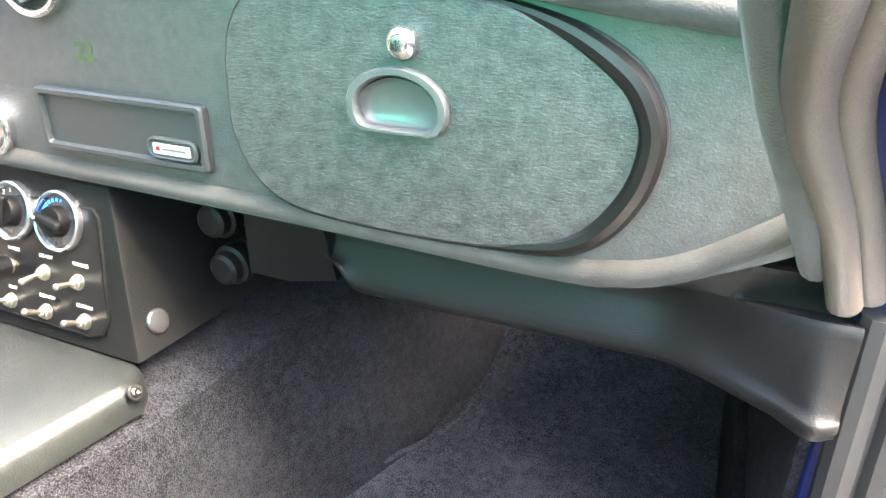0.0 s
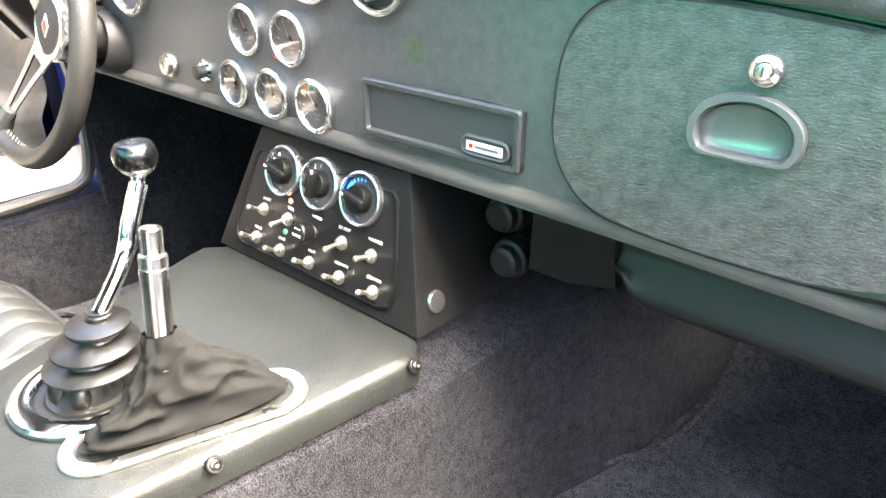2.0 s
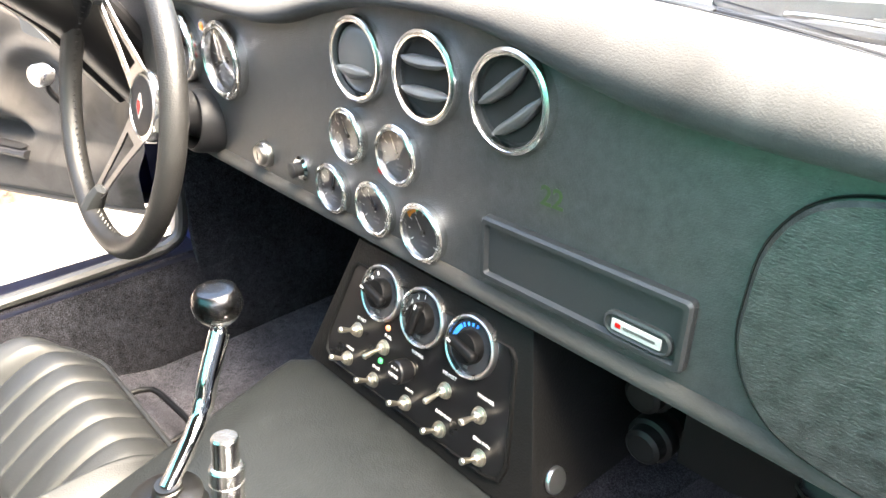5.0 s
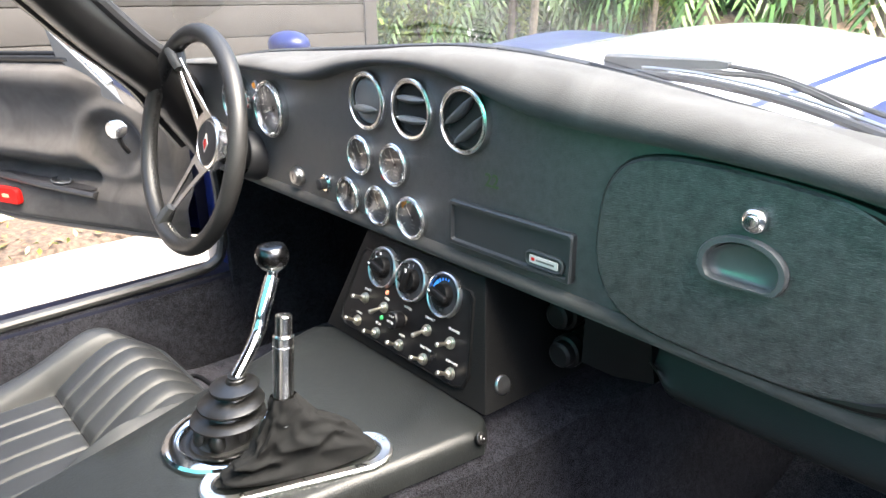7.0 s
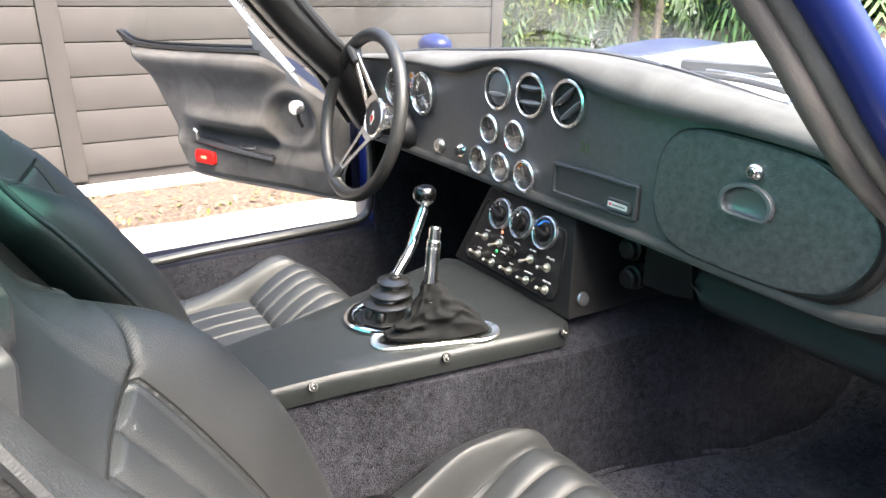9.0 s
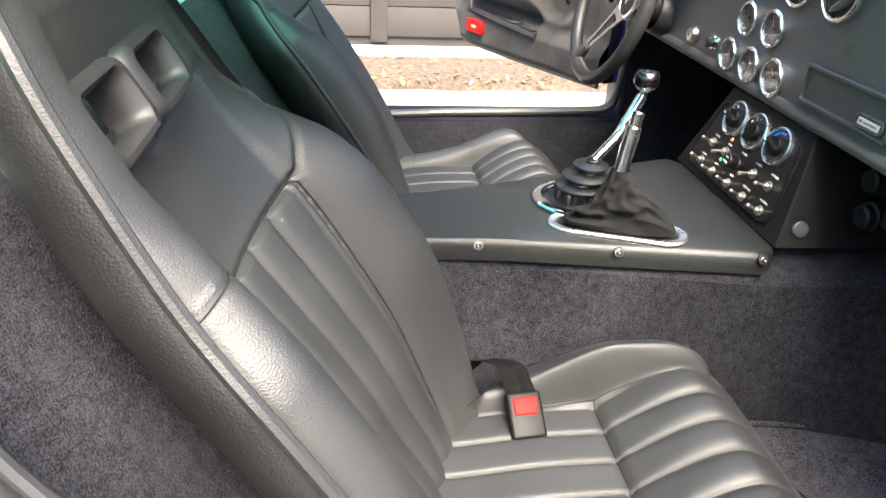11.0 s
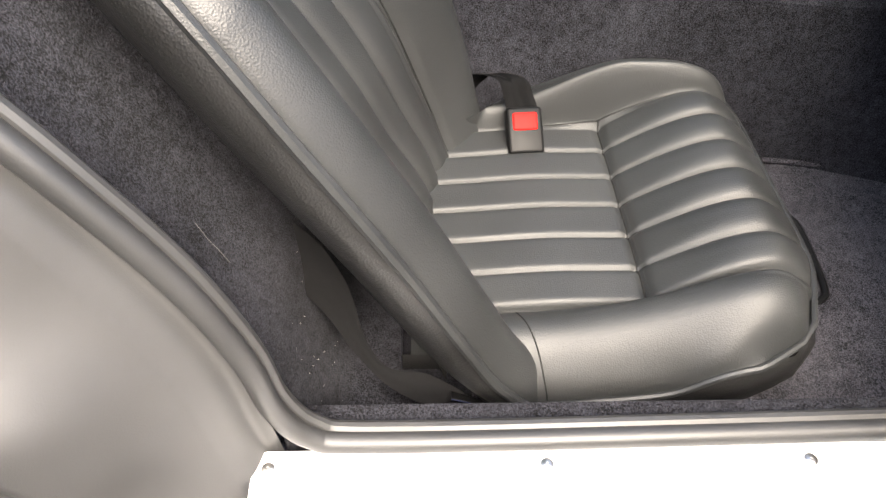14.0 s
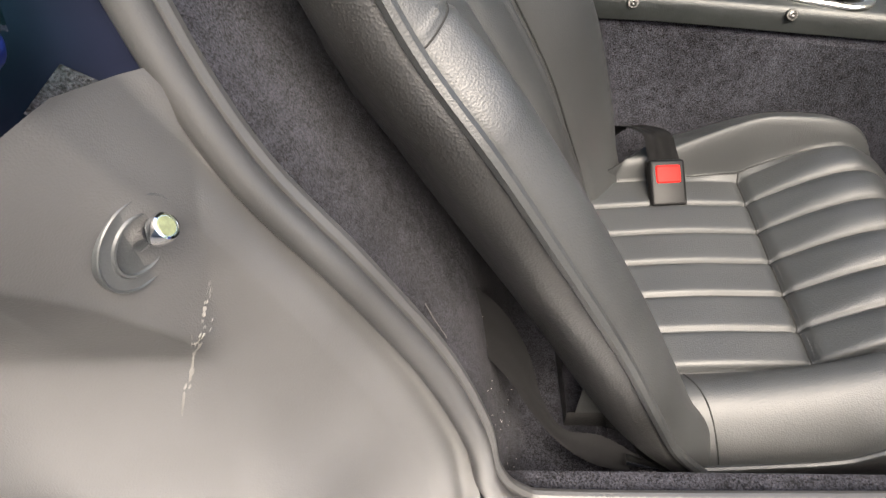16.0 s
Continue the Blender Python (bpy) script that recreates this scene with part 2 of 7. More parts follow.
MULCH = solid("brown_mulch", (0.15, 0.105, 0.07), 1.0, wear=0.6, scale=15.0, depth=0.05)
BOARD = solid("grey_painted_board", (0.036, 0.033, 0.0315), 0.7, wear=0.06, scale=6.0, spec=0.12)
GLUE = solid("pale_stain", (0.055, 0.053, 0.049), 0.7, wear=0.3, scale=120.0)
LEAF = solid("green_leaf", (0.055, 0.115, 0.024), 0.5, wear=0.6, scale=3.0)
LEAF_YELLOW = solid("yellow_green_leaf", (0.17, 0.22, 0.04), 0.5, wear=0.5, scale=3.0)
LEAF_DRY = solid("dry_leaf", (0.16, 0.085, 0.035), 0.8, wear=0.5, scale=3.0)
BARK = solid("grey_bark", (0.16, 0.13, 0.1), 0.95, wear=0.4, scale=20.0, depth=0.02)


# ---- building ----
def finish(bm, name, mat, angle=35):
    bmesh.ops.recalc_face_normals(bm, faces=bm.faces)
    me = bpy.data.meshes.new(name)
    bm.to_mesh(me)
    bm.free()
    me.polygons.foreach_set("use_smooth", [True] * len(me.polygons))
    me.set_sharp_from_angle(angle=radians(angle))
    me.materials.append(mat)
    return me


def part(name, bm, mat, parent, label="", angle=35):
    ob = new(name, finish(bm, name, mat, angle))
    ob.parent = parent
    if label:
        ob["label"] = label
    return ob


def thing(name, at, label, category, group=""):
    ob = new(name)
    ob.empty_display_size = 0.02
    ob.location = at
    tagged(ob, label, category, group)
    return ob


def piece(name, bm, mat, parent, label="", angle=35):
    """A part given in world places, under a thing that stands elsewhere."""
    ob = part(name, bm, mat, parent, label, angle)
    ob.matrix_parent_inverse = Matrix.Translation(parent.matrix_basis.translation).inverted()
    return ob


def single(name, bm, mat, label, category, group="", angle=35):
    return tagged(new(name, finish(bm, name, mat, angle)), label, category, group)


def structure(name, bm, mat, label="", category="", angle=35):
    return tagged(new(name, finish(bm, name, mat, angle)), label, category, "", "structure")


def B():
    return bmesh.new()


def grid(bm, f, nu, nv, u0=0.0, u1=1.0, v0=0.0, v1=1.0, skip=None):
    rows = [[bm.verts.new(f(u0 + (u1 - u0) * i / nu, v0 + (v1 - v0) * j / nv)) for j in range(nv + 1)] for i in range(nu + 1)]
    for i in range(nu):
        for j in range(nv):
            if skip and skip(u0 + (u1 - u0) * (i + 0.5) / nu, v0 + (v1 - v0) * (j + 0.5) / nv):
                continue
            bm.faces.new((rows[i][j], rows[i + 1][j], rows[i + 1][j + 1], rows[i][j + 1]))
    return rows


def smooth_path(pts, n=6, closed=False):
    """Catmull-Rom through the points."""
    p = [Vector(q) for q in pts]
    m = len(p)
    out = []
    for i in range(m if closed else m - 1):
        if closed:
            a, b, c, d = p[i - 1], p[i], p[(i + 1) % m], p[(i + 2) % m]
        else:
            a, b, c, d = p[max(i - 1, 0)], p[i], p[i + 1], p[min(i + 2, m - 1)]
        for k in range(n):
            t = k / n
            out.append(0.5 * ((2 * b) + (c - a) * t + (2 * a - 5 * b + 4 * c - d) * t * t + (3 * b - a - 3 * c + d) * t ** 3))
    if not closed:
        out.append(p[-1])
    return out


def tube(bm, pts, r, seg=10, closed=False, flat=1.0):
    """A round bar along the points; r is a number or one for each point."""
    pts = [Vector(p) for p in pts]
    n = len(pts)
    rr = r if isinstance(r, (list, tuple)) else [r] * n
    rings = []
    t0 = (pts[1] - pts[0]).normalized()
    up = Vector((0, 0, 1)) if abs(t0.z) < 0.9 else Vector((1, 0, 0))
    x = t0.cross(up).normalized()
    for i in range(n):
        if closed:
            t = (pts[(i + 1) % n] - pts[i - 1]).normalized()
        else:
            t = (pts[min(i + 1, n - 1)] - pts[max(i - 1, 0)]).normalized()
        x = (x - t * x.dot(t)).normalized()
        y = t.cross(x)
        rings.append([bm.verts.new(pts[i] + rr[i] * (math.cos(2 * math.pi * k / seg) * x + flat * math.sin(2 * math.pi * k / seg) * y)) for k in range(seg)])
    for i in range(n if closed else n - 1):
        a, b = rings[i], rings[(i + 1) % n]
        for k in range(seg):
            bm.faces.new((a[k], a[(k + 1) % seg], b[(k + 1) % seg], b[k]))
    if not closed:
        bm.faces.new(rings[0][::-1])
        bm.faces.new(rings[-1])
    return bm


def lathe(bm, profile, m, seg=32, close=False):
    """Turns (radius, height) about the local z of m."""
    rings = []
    for r, h in profile:
        if r < 1e-6:
            rings.append([bm.verts.new(m @ Vector((0, 0, h)))])
        else:
            rings.append([bm.verts.new(m @ Vector((r * math.cos(2 * math.pi * k / seg), r * math.sin(2 * math.pi * k / seg), h))) for k in range(seg)])
    pairs = list(zip(rings, rings[1:])) + ([(rings[-1], rings[0])] if close else [])
    for a, b in pairs:
        for k in range(seg):
            k2 = (k + 1) % seg
            if len(a) == 1 and len(b) == 1:
                continue
            if len(a) == 1:
                bm.faces.new((a[0], b[k], b[k2]))
            elif len(b) == 1:
                bm.faces.new((a[k], a[k2], b[0]))
            else:
                bm.faces.new((a[k], a[k2], b[k2], b[k]))
    return bm


def prism(bm, pts, off):
    """A flat outline pushed along off."""
    off = Vector(off)
    a = [bm.verts.new(Vector(p)) for p in pts]
    b = [bm.verts.new(Vector(p) + off) for p in pts]
    bm.faces.new(a[::-1])
    bm.faces.new(b)
    n = len(a)
    for i in range(n):
        bm.faces.new((a[i], a[(i + 1) % n], b[(i + 1) % n], b[i]))
    return bm


def stack(bm, loops, caps=(True, True)):
    """Skins a row of equal loops of points."""
    rings = [[bm.verts.new(Vector(p)) for p in lp] for lp in loops]
    n = len(rings[0])
    for a, b in zip(rings, rings[1:]):
        for k in range(n):
            bm.faces.new((a[k], a[(k + 1) % n], b[(k + 1) % n], b[k]))
    if caps[0]:
        bm.faces.new(rings[0][::-1])
    if caps[1]:
        bm.faces.new(rings[-1])
    return bm


def box(bm, size, m, bevel=0.0, seg=2):
    g = bmesh.ops.create_cube(bm, size=1.0, matrix=m @ Matrix.Diagonal((*size, 1)))
    if bevel:
        es = list({e for v in g["verts"] for e in v.link_edges})
        bmesh.ops.bevel(bm, geom=es, offset=bevel, segments=seg, affect='EDGES', profile=0.5)
    return bm


def block(bm, lo, hi, bevel=0.0, seg=2):
    lo, hi = Vector(lo), Vector(hi)
    return box(bm, hi - lo, Matrix.Translation((lo + hi) / 2), bevel, seg)


def ball(bm, r, m, squash=(1, 1, 1), u=24, v=14):
    bmesh.ops.create_uvsphere(bm, u_segments=u, v_segments=v, radius=r, matrix=m @ Matrix.Diagonal((*squash, 1)))
    return bm


def rounded(w, h, r, n=5, dx=0.0, dy=0.0):
    """Outline of a rounded rectangle, as (x, y)."""
    out = []
    for cx, cy, a0 in ((w / 2 - r, h / 2 - r, 0), (-w / 2 + r, h / 2 - r, 90), (-w / 2 + r, -h / 2 + r, 180), (w / 2 - r, -h / 2 + r, 270)):
        for k in range(n + 1):
            a = radians(a0 + 90 * k / n)
            out.append((cx + r * math.cos(a) + dx, cy + r * math.sin(a) + dy))
    return out


def words(name, text, size, m, mat, parent, bold=0.0):
    """Lettering as a thin mesh, centred on m, facing its local z."""
    cu = bpy.data.curves.new(name, "FONT")
    cu.body, cu.size, cu.extrude, cu.align_x, cu.align_y, cu.offset = text, size, 0.0002, 'CENTER', 'CENTER', bold
    cu.resolution_u = 2
    tmp = bpy.data.objects.new(name, cu)
    scene.collection.objects.link(tmp)
    me = bpy.data.meshes.new_from_object(tmp.evaluated_get(bpy.context.evaluated_depsgraph_get()))
    bpy.data.objects.remove(tmp)
    me.transform(m)
    me.materials.clear()
    me.materials.append(mat)
    ob = new(name, me)
    ob.parent = parent
    ob.matrix_parent_inverse = Matrix.Translation(parent.matrix_basis.translation).inverted()
    return ob


def on_dash(x, z, y=0.0):
    """Place on the dashboard: local z points out of it, to the rear."""
    return Matrix(((1, 0, 0, x), (0, 0, -1, y), (0, 1, 0, z), (0, 0, 0, 1)))


def on_console(x, z):
    """Place on the sloping switch panel, by x and height."""
    y = -0.307 * (0.74 - z)
    return Matrix(((1, 0, 0, x), (0, 0.293, -0.956, y), (0, 0.956, 0.293, z), (0, 0, 0, 1)))


def lerp_table(tab, x):
    """Smooth monotone curve through the table's points."""
    if x <= tab[0][0]:
        return tab[0][1]
    if x >= tab[-1][0]:
        return tab[-1][1]
    k = [(d - b) / (c - a) for (a, b), (c, d) in zip(tab, tab[1:])]
    i = 0
    while x > tab[i + 1][0]:
        i += 1

    def slope(j):
        if j == 0 or j == len(tab) - 1:
            return k[0] if j == 0 else k[-1]
        p, q = k[j - 1], k[j]
        return 2 * p * q / (p + q) if p * q > 0 else 0.0
    (a, b), (c, d) = tab[i], tab[i + 1]
    h = c - a
    t = (x - a) / h
    return b + t * (h * slope(i)) + t * t * (3 * (d - b) - h * (2 * slope(i) + slope(i + 1))) + t ** 3 * (h * (slope(i) + slope(i + 1)) - 2 * (d - b))


def sstep(a, b, x):
    t = max(0.0, min(1.0, (x - a) / (b - a)))
    return t * t * (3 - 2 * t)


CX = 0.09  # the car's middle

# ---- outdoors ----
def ground():
    bm = B()
    grid(bm, lambda u, v: Vector((-60 + 120 * u, -60 + 120 * v, 0.0 + 0.004 * noise.noise((u * 80, v * 80, 0)))), 60, 60)
    structure("ground", bm, CONCRETE, "pale concrete driveway, weathered", "driveway")
    bm = B()
    grid(bm, lambda u, v: Vector((-3.22 + 0.72 * u + 0.03 * noise.noise((v * 30, 3, 1)) * (u > 0.9), -6 + 8.6 * v, 0.016 + 0.03 * math.sin(math.pi * u) + 0.02 * noise.noise((u * 9, v * 80, 2)) * math.sin(math.pi * u) - 0.05 * sstep(0.93, 1.0, u))), 28, 140)
    structure("soil_bed", bm, SOIL, "strip of bare soil with dead leaves", "soil")
    bm = B()
    block(bm, (-3.42, -6, -0.02), (-3.2, 2.7, 0.035), 0.012)
    structure("kerb", bm, KERB, "weathered pale concrete kerb beside the soil", "kerb")
    bm = B()

    def bank(u, v):
        y = 4.2 + 9 * v
        x = -14 + 28 * u
        rise = sstep(-8.0, -5.0, x)
        return Vector((x, y, -0.12 + 0.1 * rise + rise * (1.1 * sstep(0.0, 0.7, v) + 0.08 * noise.noise((u * 18, v * 8, 5)))))
    grid(bm, bank, 70, 30)
    structure("planted_bank", bm, MULCH, "bank of brown mulch behind the drive", "bank")
    # loose leaves and weeds on the soil
    rnd = random.Random(4)
    for nm, mat, n, up in (("fallen_leaves", LEAF_DRY, 420, 0.3), ("weeds", LEAF_YELLOW, 200, 1.0)):
        bm = B()
        for _ in range(n):
            y = rnd.uniform(-2.2, 2.3)
            x = rnd.uniform(-3.15, -2.55) if nm == "fallen_leaves" else rnd.choice((-3.1, -2.56)) + rnd.gauss(0, 0.06)
            s = rnd.uniform(0.012, 0.03)
            m = Matrix.Translation((x, y, 0.045)) @ Euler((rnd.uniform(-1, 1) * up, rnd.uniform(-1, 1) * up, rnd.uniform(0, 6.28))).to_matrix().to_4x4()
            v = [bm.verts.new(m @ Vector(p)) for p in ((-s, 0, 0), (0, -s * 0.4, 0.004), (s, 0, 0), (0, s * 0.4, 0.004))]
            bm.faces.new(v)
        tagged(new(nm, finish(bm, nm, mat)), "scattered small leaves on the soil", "leaves", "", "stuff")


def garage_wall():
    bm = B()
    block(bm, (-3.75, -8, 0), (-3.56, 2.68, 3.2))
    block(bm, (-9, 2.5, 0), (-3.75, 2.68, 3.2))
    wall = structure("wall_garage", bm, BOARD, "grey painted garage wall of wide horizontal boards", "wall")
    pitch = 0.1965
    rnd = random.Random(2)
    z = 0.064
    cuts = [-8.0, -3.0, -0.585, 2.66]
    while z < 3.0:
        for a, b in zip(cuts, cuts[1:]):
            bm = B()
            d = rnd.uniform(0, 0.003)
            block(bm, (-3.556, a + 0.004, z), (-3.538 + d, b - 0.004, z + pitch - 0.006), 0.004)
            part("board", bm, BOARD, wall)
        z += pitch
    for y in (-3.0, -0.53, 2.62):
        bm = B()
        block(bm, (-3.556, y - 0.055, 0.03), (-3.52, y + 0.055, 3.1), 0.004)
        part("upright_batten", bm, BOARD, wall)


def opposite_wall():
    """Plain low walls that close the forecourt beside and behind the car; unseen, added to block low sky light."""
    # unseen dark sheet over the concrete, added to cut bounced light
    bm = B()
    grid(bm, lambda u, v: Vector((0.95 + 2.14 * u, -6.9 + 9.4 * v, 0.006 + 0.003 * noise.noise((u * 50, v * 60, 0)))), 60, 80)
    structure("driveway", bm, DARK_GROUND, "unseen dark ground sheet, added to cut light bounced into the car", "driveway")
    bm = B()
    block(bm, (3.1, -7.0, 0), (3.3, 3.0, 2.0))
    structure("light_block_right", bm, WALL_GREY, "unseen plain grey wall, added to block low side light", "wall")
    bm = B()
    block(bm, (-3.5, -7.2, 0), (3.3, -7.0, 2.4))
    structure("light_block_rear", bm, WALL_GREY, "unseen plain grey wall, added behind the forecourt to block low light", "wall")


def leaf_blade(bm, m, length, width, bend):
    vs = []
    for k in range(5):
        t = k / 4
        w = width * math.sin(math.pi * (0.12 + 0.88 * t) ** 0.8) * 0.5 + 0.001
        x = length * t
        z = -bend * t * t * length
        vs.append((bm.verts.new(m @ Vector((x, -w, z))), bm.verts.new(m @ Vector((x, w, z)))))
    for (a, b), (c, d) in zip(vs, vs[1:]):
        bm.faces.new((a, b, d, c))


def shrub(x, y, z, h, spread, n, mat, seed, label):
    rnd = random.Random(seed)
    t = thing("shrub", (x, y, z), label, "shrub", "shrubs on the bank")
    bm = B()
    tips = []
    for _ in range(9):
        a = rnd.uniform(0, 6.28)
        r = spread * rnd.uniform(0.2, 0.9)
        p = [Vector((x, y, z)), Vector((x + 0.3 * r * math.cos(a), y + 0.3 * r * math.sin(a), z + 0.5 * h)), Vector((x + r * math.cos(a), y + r * math.sin(a), z + h * rnd.uniform(0.7, 1.05)))]
        q = smooth_path(p, 4)
        tips.append(q)
        tube(bm, q, [0.03 * (1 - i / len(q)) + 0.005 for i in range(len(q))], 6)
    piece("stem", bm, BARK, t)
    bm = B()
    for _ in range(n):
        q = rnd.choice(tips)
        i = rnd.randint(2, len(q) - 1)
        c = q[i] + Vector((rnd.gauss(0, 0.22), rnd.gauss(0, 0.22), rnd.gauss(0, 0.18))) * spread
        m = Matrix.Translation(c) @ Euler((rnd.uniform(-0.6, 0.6), rnd.uniform(-0.7, 0.9), rnd.uniform(0, 6.28))).to_matrix().to_4x4()
        leaf_blade(bm, m, rnd.uniform(0.1, 0.24), rnd.uniform(0.03, 0.07), rnd.uniform(0, 0.6))
    piece("foliage", bm, mat, t)


def palm(x, y, z, seed, tall):
    rnd = random.Random(seed)
    t = thing("palm", (x, y, z), "slim palm with drooping green fronds", "palm", "palms on the bank")
    bm = B()
    tube(bm, smooth_path([(x, y, z), (x + 0.03, y, z + 0.37 * tall), (x, y + 0.05, z + tall)], 5), 0.05, 10)
    piece("trunk", bm, BARK, t)
    bm = B()
    for _ in range(15):
        a = rnd.uniform(0, 6.28)
        L = rnd.uniform(0.9, 1.5)
        pts = [Vector((x + L * s * math.cos(a), y + L * s * math.sin(a), z + tall + 0.55 * s - 1.5 * s * s)) for s in [k / 16 for k in range(17)]]
        for p, q in zip(pts, pts[1:]):
            d = (q - p).normalized()
            for side in (-1, 1):
                w = (d.cross(Vector((0, 0, 1))) * side + d * 0.5 + Vector((0, 0, -0.5))).normalized()
                s = d.cross(w).normalized().cross(w) * 0.016
                L2 = rnd.uniform(0.22, 0.34)
                bm.faces.new([bm.verts.new(v) for v in (p - s, p + w * L2 * 0.5 - s * 1.2, p + w * L2, p + w * L2 * 0.5 + s, p + s)])
    piece("frond_crown", bm, LEAF, t)


def planting():
    rnd = random.Random(9)
    k = 0
    for x, y in ((-9.6, 8.2), (-8.4, 7.0), (-7.4, 8.5), (-6.4, 7.4), (-5.4, 8.6), (-4.4, 7.8), (-3.3, 8.8), (-2.2, 8.2), (-1.0, 9.2), (0.4, 8.8), (2.0, 9.4), (3.6, 8.6), (-10.8, 6.6), (-11.5, 8.6), (5.4, 9.0), (-9.2, 6.0), (-8.0, 5.6), (-10.2, 7.8), (-12.4, 7.2), (-7.0, 6.2), (-13.2, 9.6)):
        k += 1
        v = (y - 4.2) / 9
        z = -0.05 + 1.1 * sstep(0.0, 0.7, v) * sstep(-8.0, -5.0, x)
        shrub(x, y, z, rnd.uniform(1.4, 2.3), rnd.uniform(0.7, 1.1), 1000, LEAF if k % 2 else LEAF_YELLOW, k, "leafy green shrub on the mulch bank")
    for x in (-12.0, -10.4, -8.8, -7.6, -6.2, -5.0, -3.8, -2.6, -1.4, -0.2, 1.2, 2.8, 4.4):
        k += 1
        shrub(x + rnd.uniform(-0.4, 0.4), 10.6 + rnd.uniform(-0.5, 0.5), 0.9, rnd.uniform(2.8, 3.8), rnd.uniform(1.0, 1.4), 2200, LEAF, k, "tall dark green shrub at the back of the bank")
    for i, (x, y) in enumerate(((-5.0, 6.2), (-2.9, 6.4), (-7.3, 6.5), (-3.9, 7.1), (-6.1, 7.0), (-9.6, 7.2), (-2.0, 7.2), (-1.2, 6.3), (-0.2, 7.5), (-8.3, 7.9), (-4.4, 8.3))):
        palm(x, y, 0.1 + 0.2 * sstep(-8.0, -5.0, x), 20 + i, 1.15 if i % 3 else 1.9)
    for i in range(17):
        x = -16.0 + 0.76 * i
        shrub(x, 9.6 + 0.5 * math.sin(i * 2.3), -0.05 + 0.9 * sstep(-8.0, -5.0, x), 0.85 + 0.25 * math.sin(i * 1.7) ** 2, 0.75, 1100, LEAF, 60 + i, "low dense dark green shrub behind the drive")
    bm = B()
    for _ in range(1500):
        x, y = rnd.uniform(-9, 6), rnd.uniform(4.6, 9.5)
        v = (y - 4.2) / 9
        z = 0.02 + 1.1 * sstep(0.0, 0.7, v) * sstep(-8.0, -5.0, x)
        m = Matrix.Translation((x, y, z)) @ Euler((rnd.uniform(-0.5, 0.5), rnd.uniform(-0.9, 0.2), rnd.uniform(0, 6.28))).to_matrix().to_4x4()
        leaf_blade(bm, m, rnd.uniform(0.05, 0.14), rnd.uniform(0.02, 0.05), 0.3)
    tagged(new("ground_cover", finish(bm, "ground_cover", LEAF_YELLOW)), "low yellow-green ground cover on the bank", "plants", "", "stuff")
    for x, y in ((-6.8, 9.5), (-1.6, 9.8), (1.2, 10.4), (-9.6, 10.0), (4.3, 10.0)):
        t = thing("tree", (x, y, 0.9), "grey-barked tree with a loose green crown", "tree", "trees behind the bank")
        bm = B()
        trunk = smooth_path([(x, y, 0.8), (x + 0.1, y, 2.2), (x - 0.1, y + 0.1, 4.2)], 5)
        tube(bm, trunk, [0.16 - 0.008 * i for i in range(len(trunk))], 10)
        limbs = []
        for _ in range(8):
            a = rnd.uniform(0, 6.28)
            q = smooth_path([trunk[-4], trunk[-2] + Vector((0.8 * math.cos(a), 0.8 * math.sin(a), 0.5)), trunk[-1] + Vector((1.9 * math.cos(a), 1.9 * math.sin(a), rnd.uniform(0.2, 1.8)))], 4)
            limbs.append(q)
            tube(bm, q, [0.06 - 0.006 * i for i in range(len(q))], 6)
        piece("trunk", bm, BARK, t)
        bm = B()
        for _ in range(1300):
            q = rnd.choice(limbs)
            c = q[rnd.randint(3, len(q) - 1)] + Vector((rnd.gauss(0, 0.5), rnd.gauss(0, 0.5), rnd.gauss(0, 0.4)))
            m = Matrix.Translation(c) @ Euler((rnd.uniform(-1, 1), rnd.uniform(-1, 1), rnd.uniform(0, 6.28))).to_matrix().to_4x4()
            leaf_blade(bm, m, rnd.uniform(0.12, 0.26), rnd.uniform(0.06, 0.12), 0.3)
        piece("crown", bm, LEAF, t)


# ---- the car's shell ----
def hood_z(x, y):
    dx = x - CX
    crown = 0.045 * math.exp(-(dx / 0.27) ** 2)
    side = 0.985 - 0.075 * (abs(dx) / 0.8) ** 2.5
    rise = 0.035 * sstep(0.2, 0.95, y) - 0.16 * max(0.0, y - 1.0) ** 1.6
    fender = 0.05 * math.exp(-((abs(dx) - 0.62) / 0.16) ** 2) * sstep(0.4, 1.2, y)
    return side + crown - 0.028 + rise + fender


def bonnet():
    t = thing("bonnet", (CX, 0.3, 0.9), "blue car bonnet with a broad white stripe and pinstripes", "car bonnet")
    for nm, mat, x0, x1, n in (("bonnet_skin", PAINT, -0.78, -0.16, 26), ("stripe", WHITE, -0.16, -0.012, 8), ("pinstripe", PAINT, -0.012, 0.002, 1),
                               ("stripe", WHITE, 0.002, 0.40, 18), ("pinstripe", PAINT, 0.40, 0.414, 1), ("stripe", WHITE, 0.414, 0.50, 5), ("bonnet_skin", PAINT, 0.50, 0.96, 20)):
        bm = B()
        grid(bm, lambda u, v: Vector((u, v, hood_z(u, v))), n, 40, x0, x1, 0.27, 2.4)
        piece(nm, bm, mat, t)


SCREEN = [(-0.62, 0.02, 0.955), (-0.5, 0.09, 0.985), (-0.3, 0.14, 1.0), (-0.05, 0.165, 1.016), (0.1, 0.168, 1.018), (0.3, 0.16, 1.0), (0.5, 0.13, 0.972), (0.66, 0.085, 0.945), (0.8, 0.02, 0.92)]
PILLAR_R = [(0.842, 0.0, 0.79), (0.827, -0.035, 0.829), (0.815, -0.06, 0.86), (0.796, -0.105, 0.907), (0.780, -0.175, 0.961), (0.757, -0.27, 1.05), (0.70, -0.365, 1.19)]
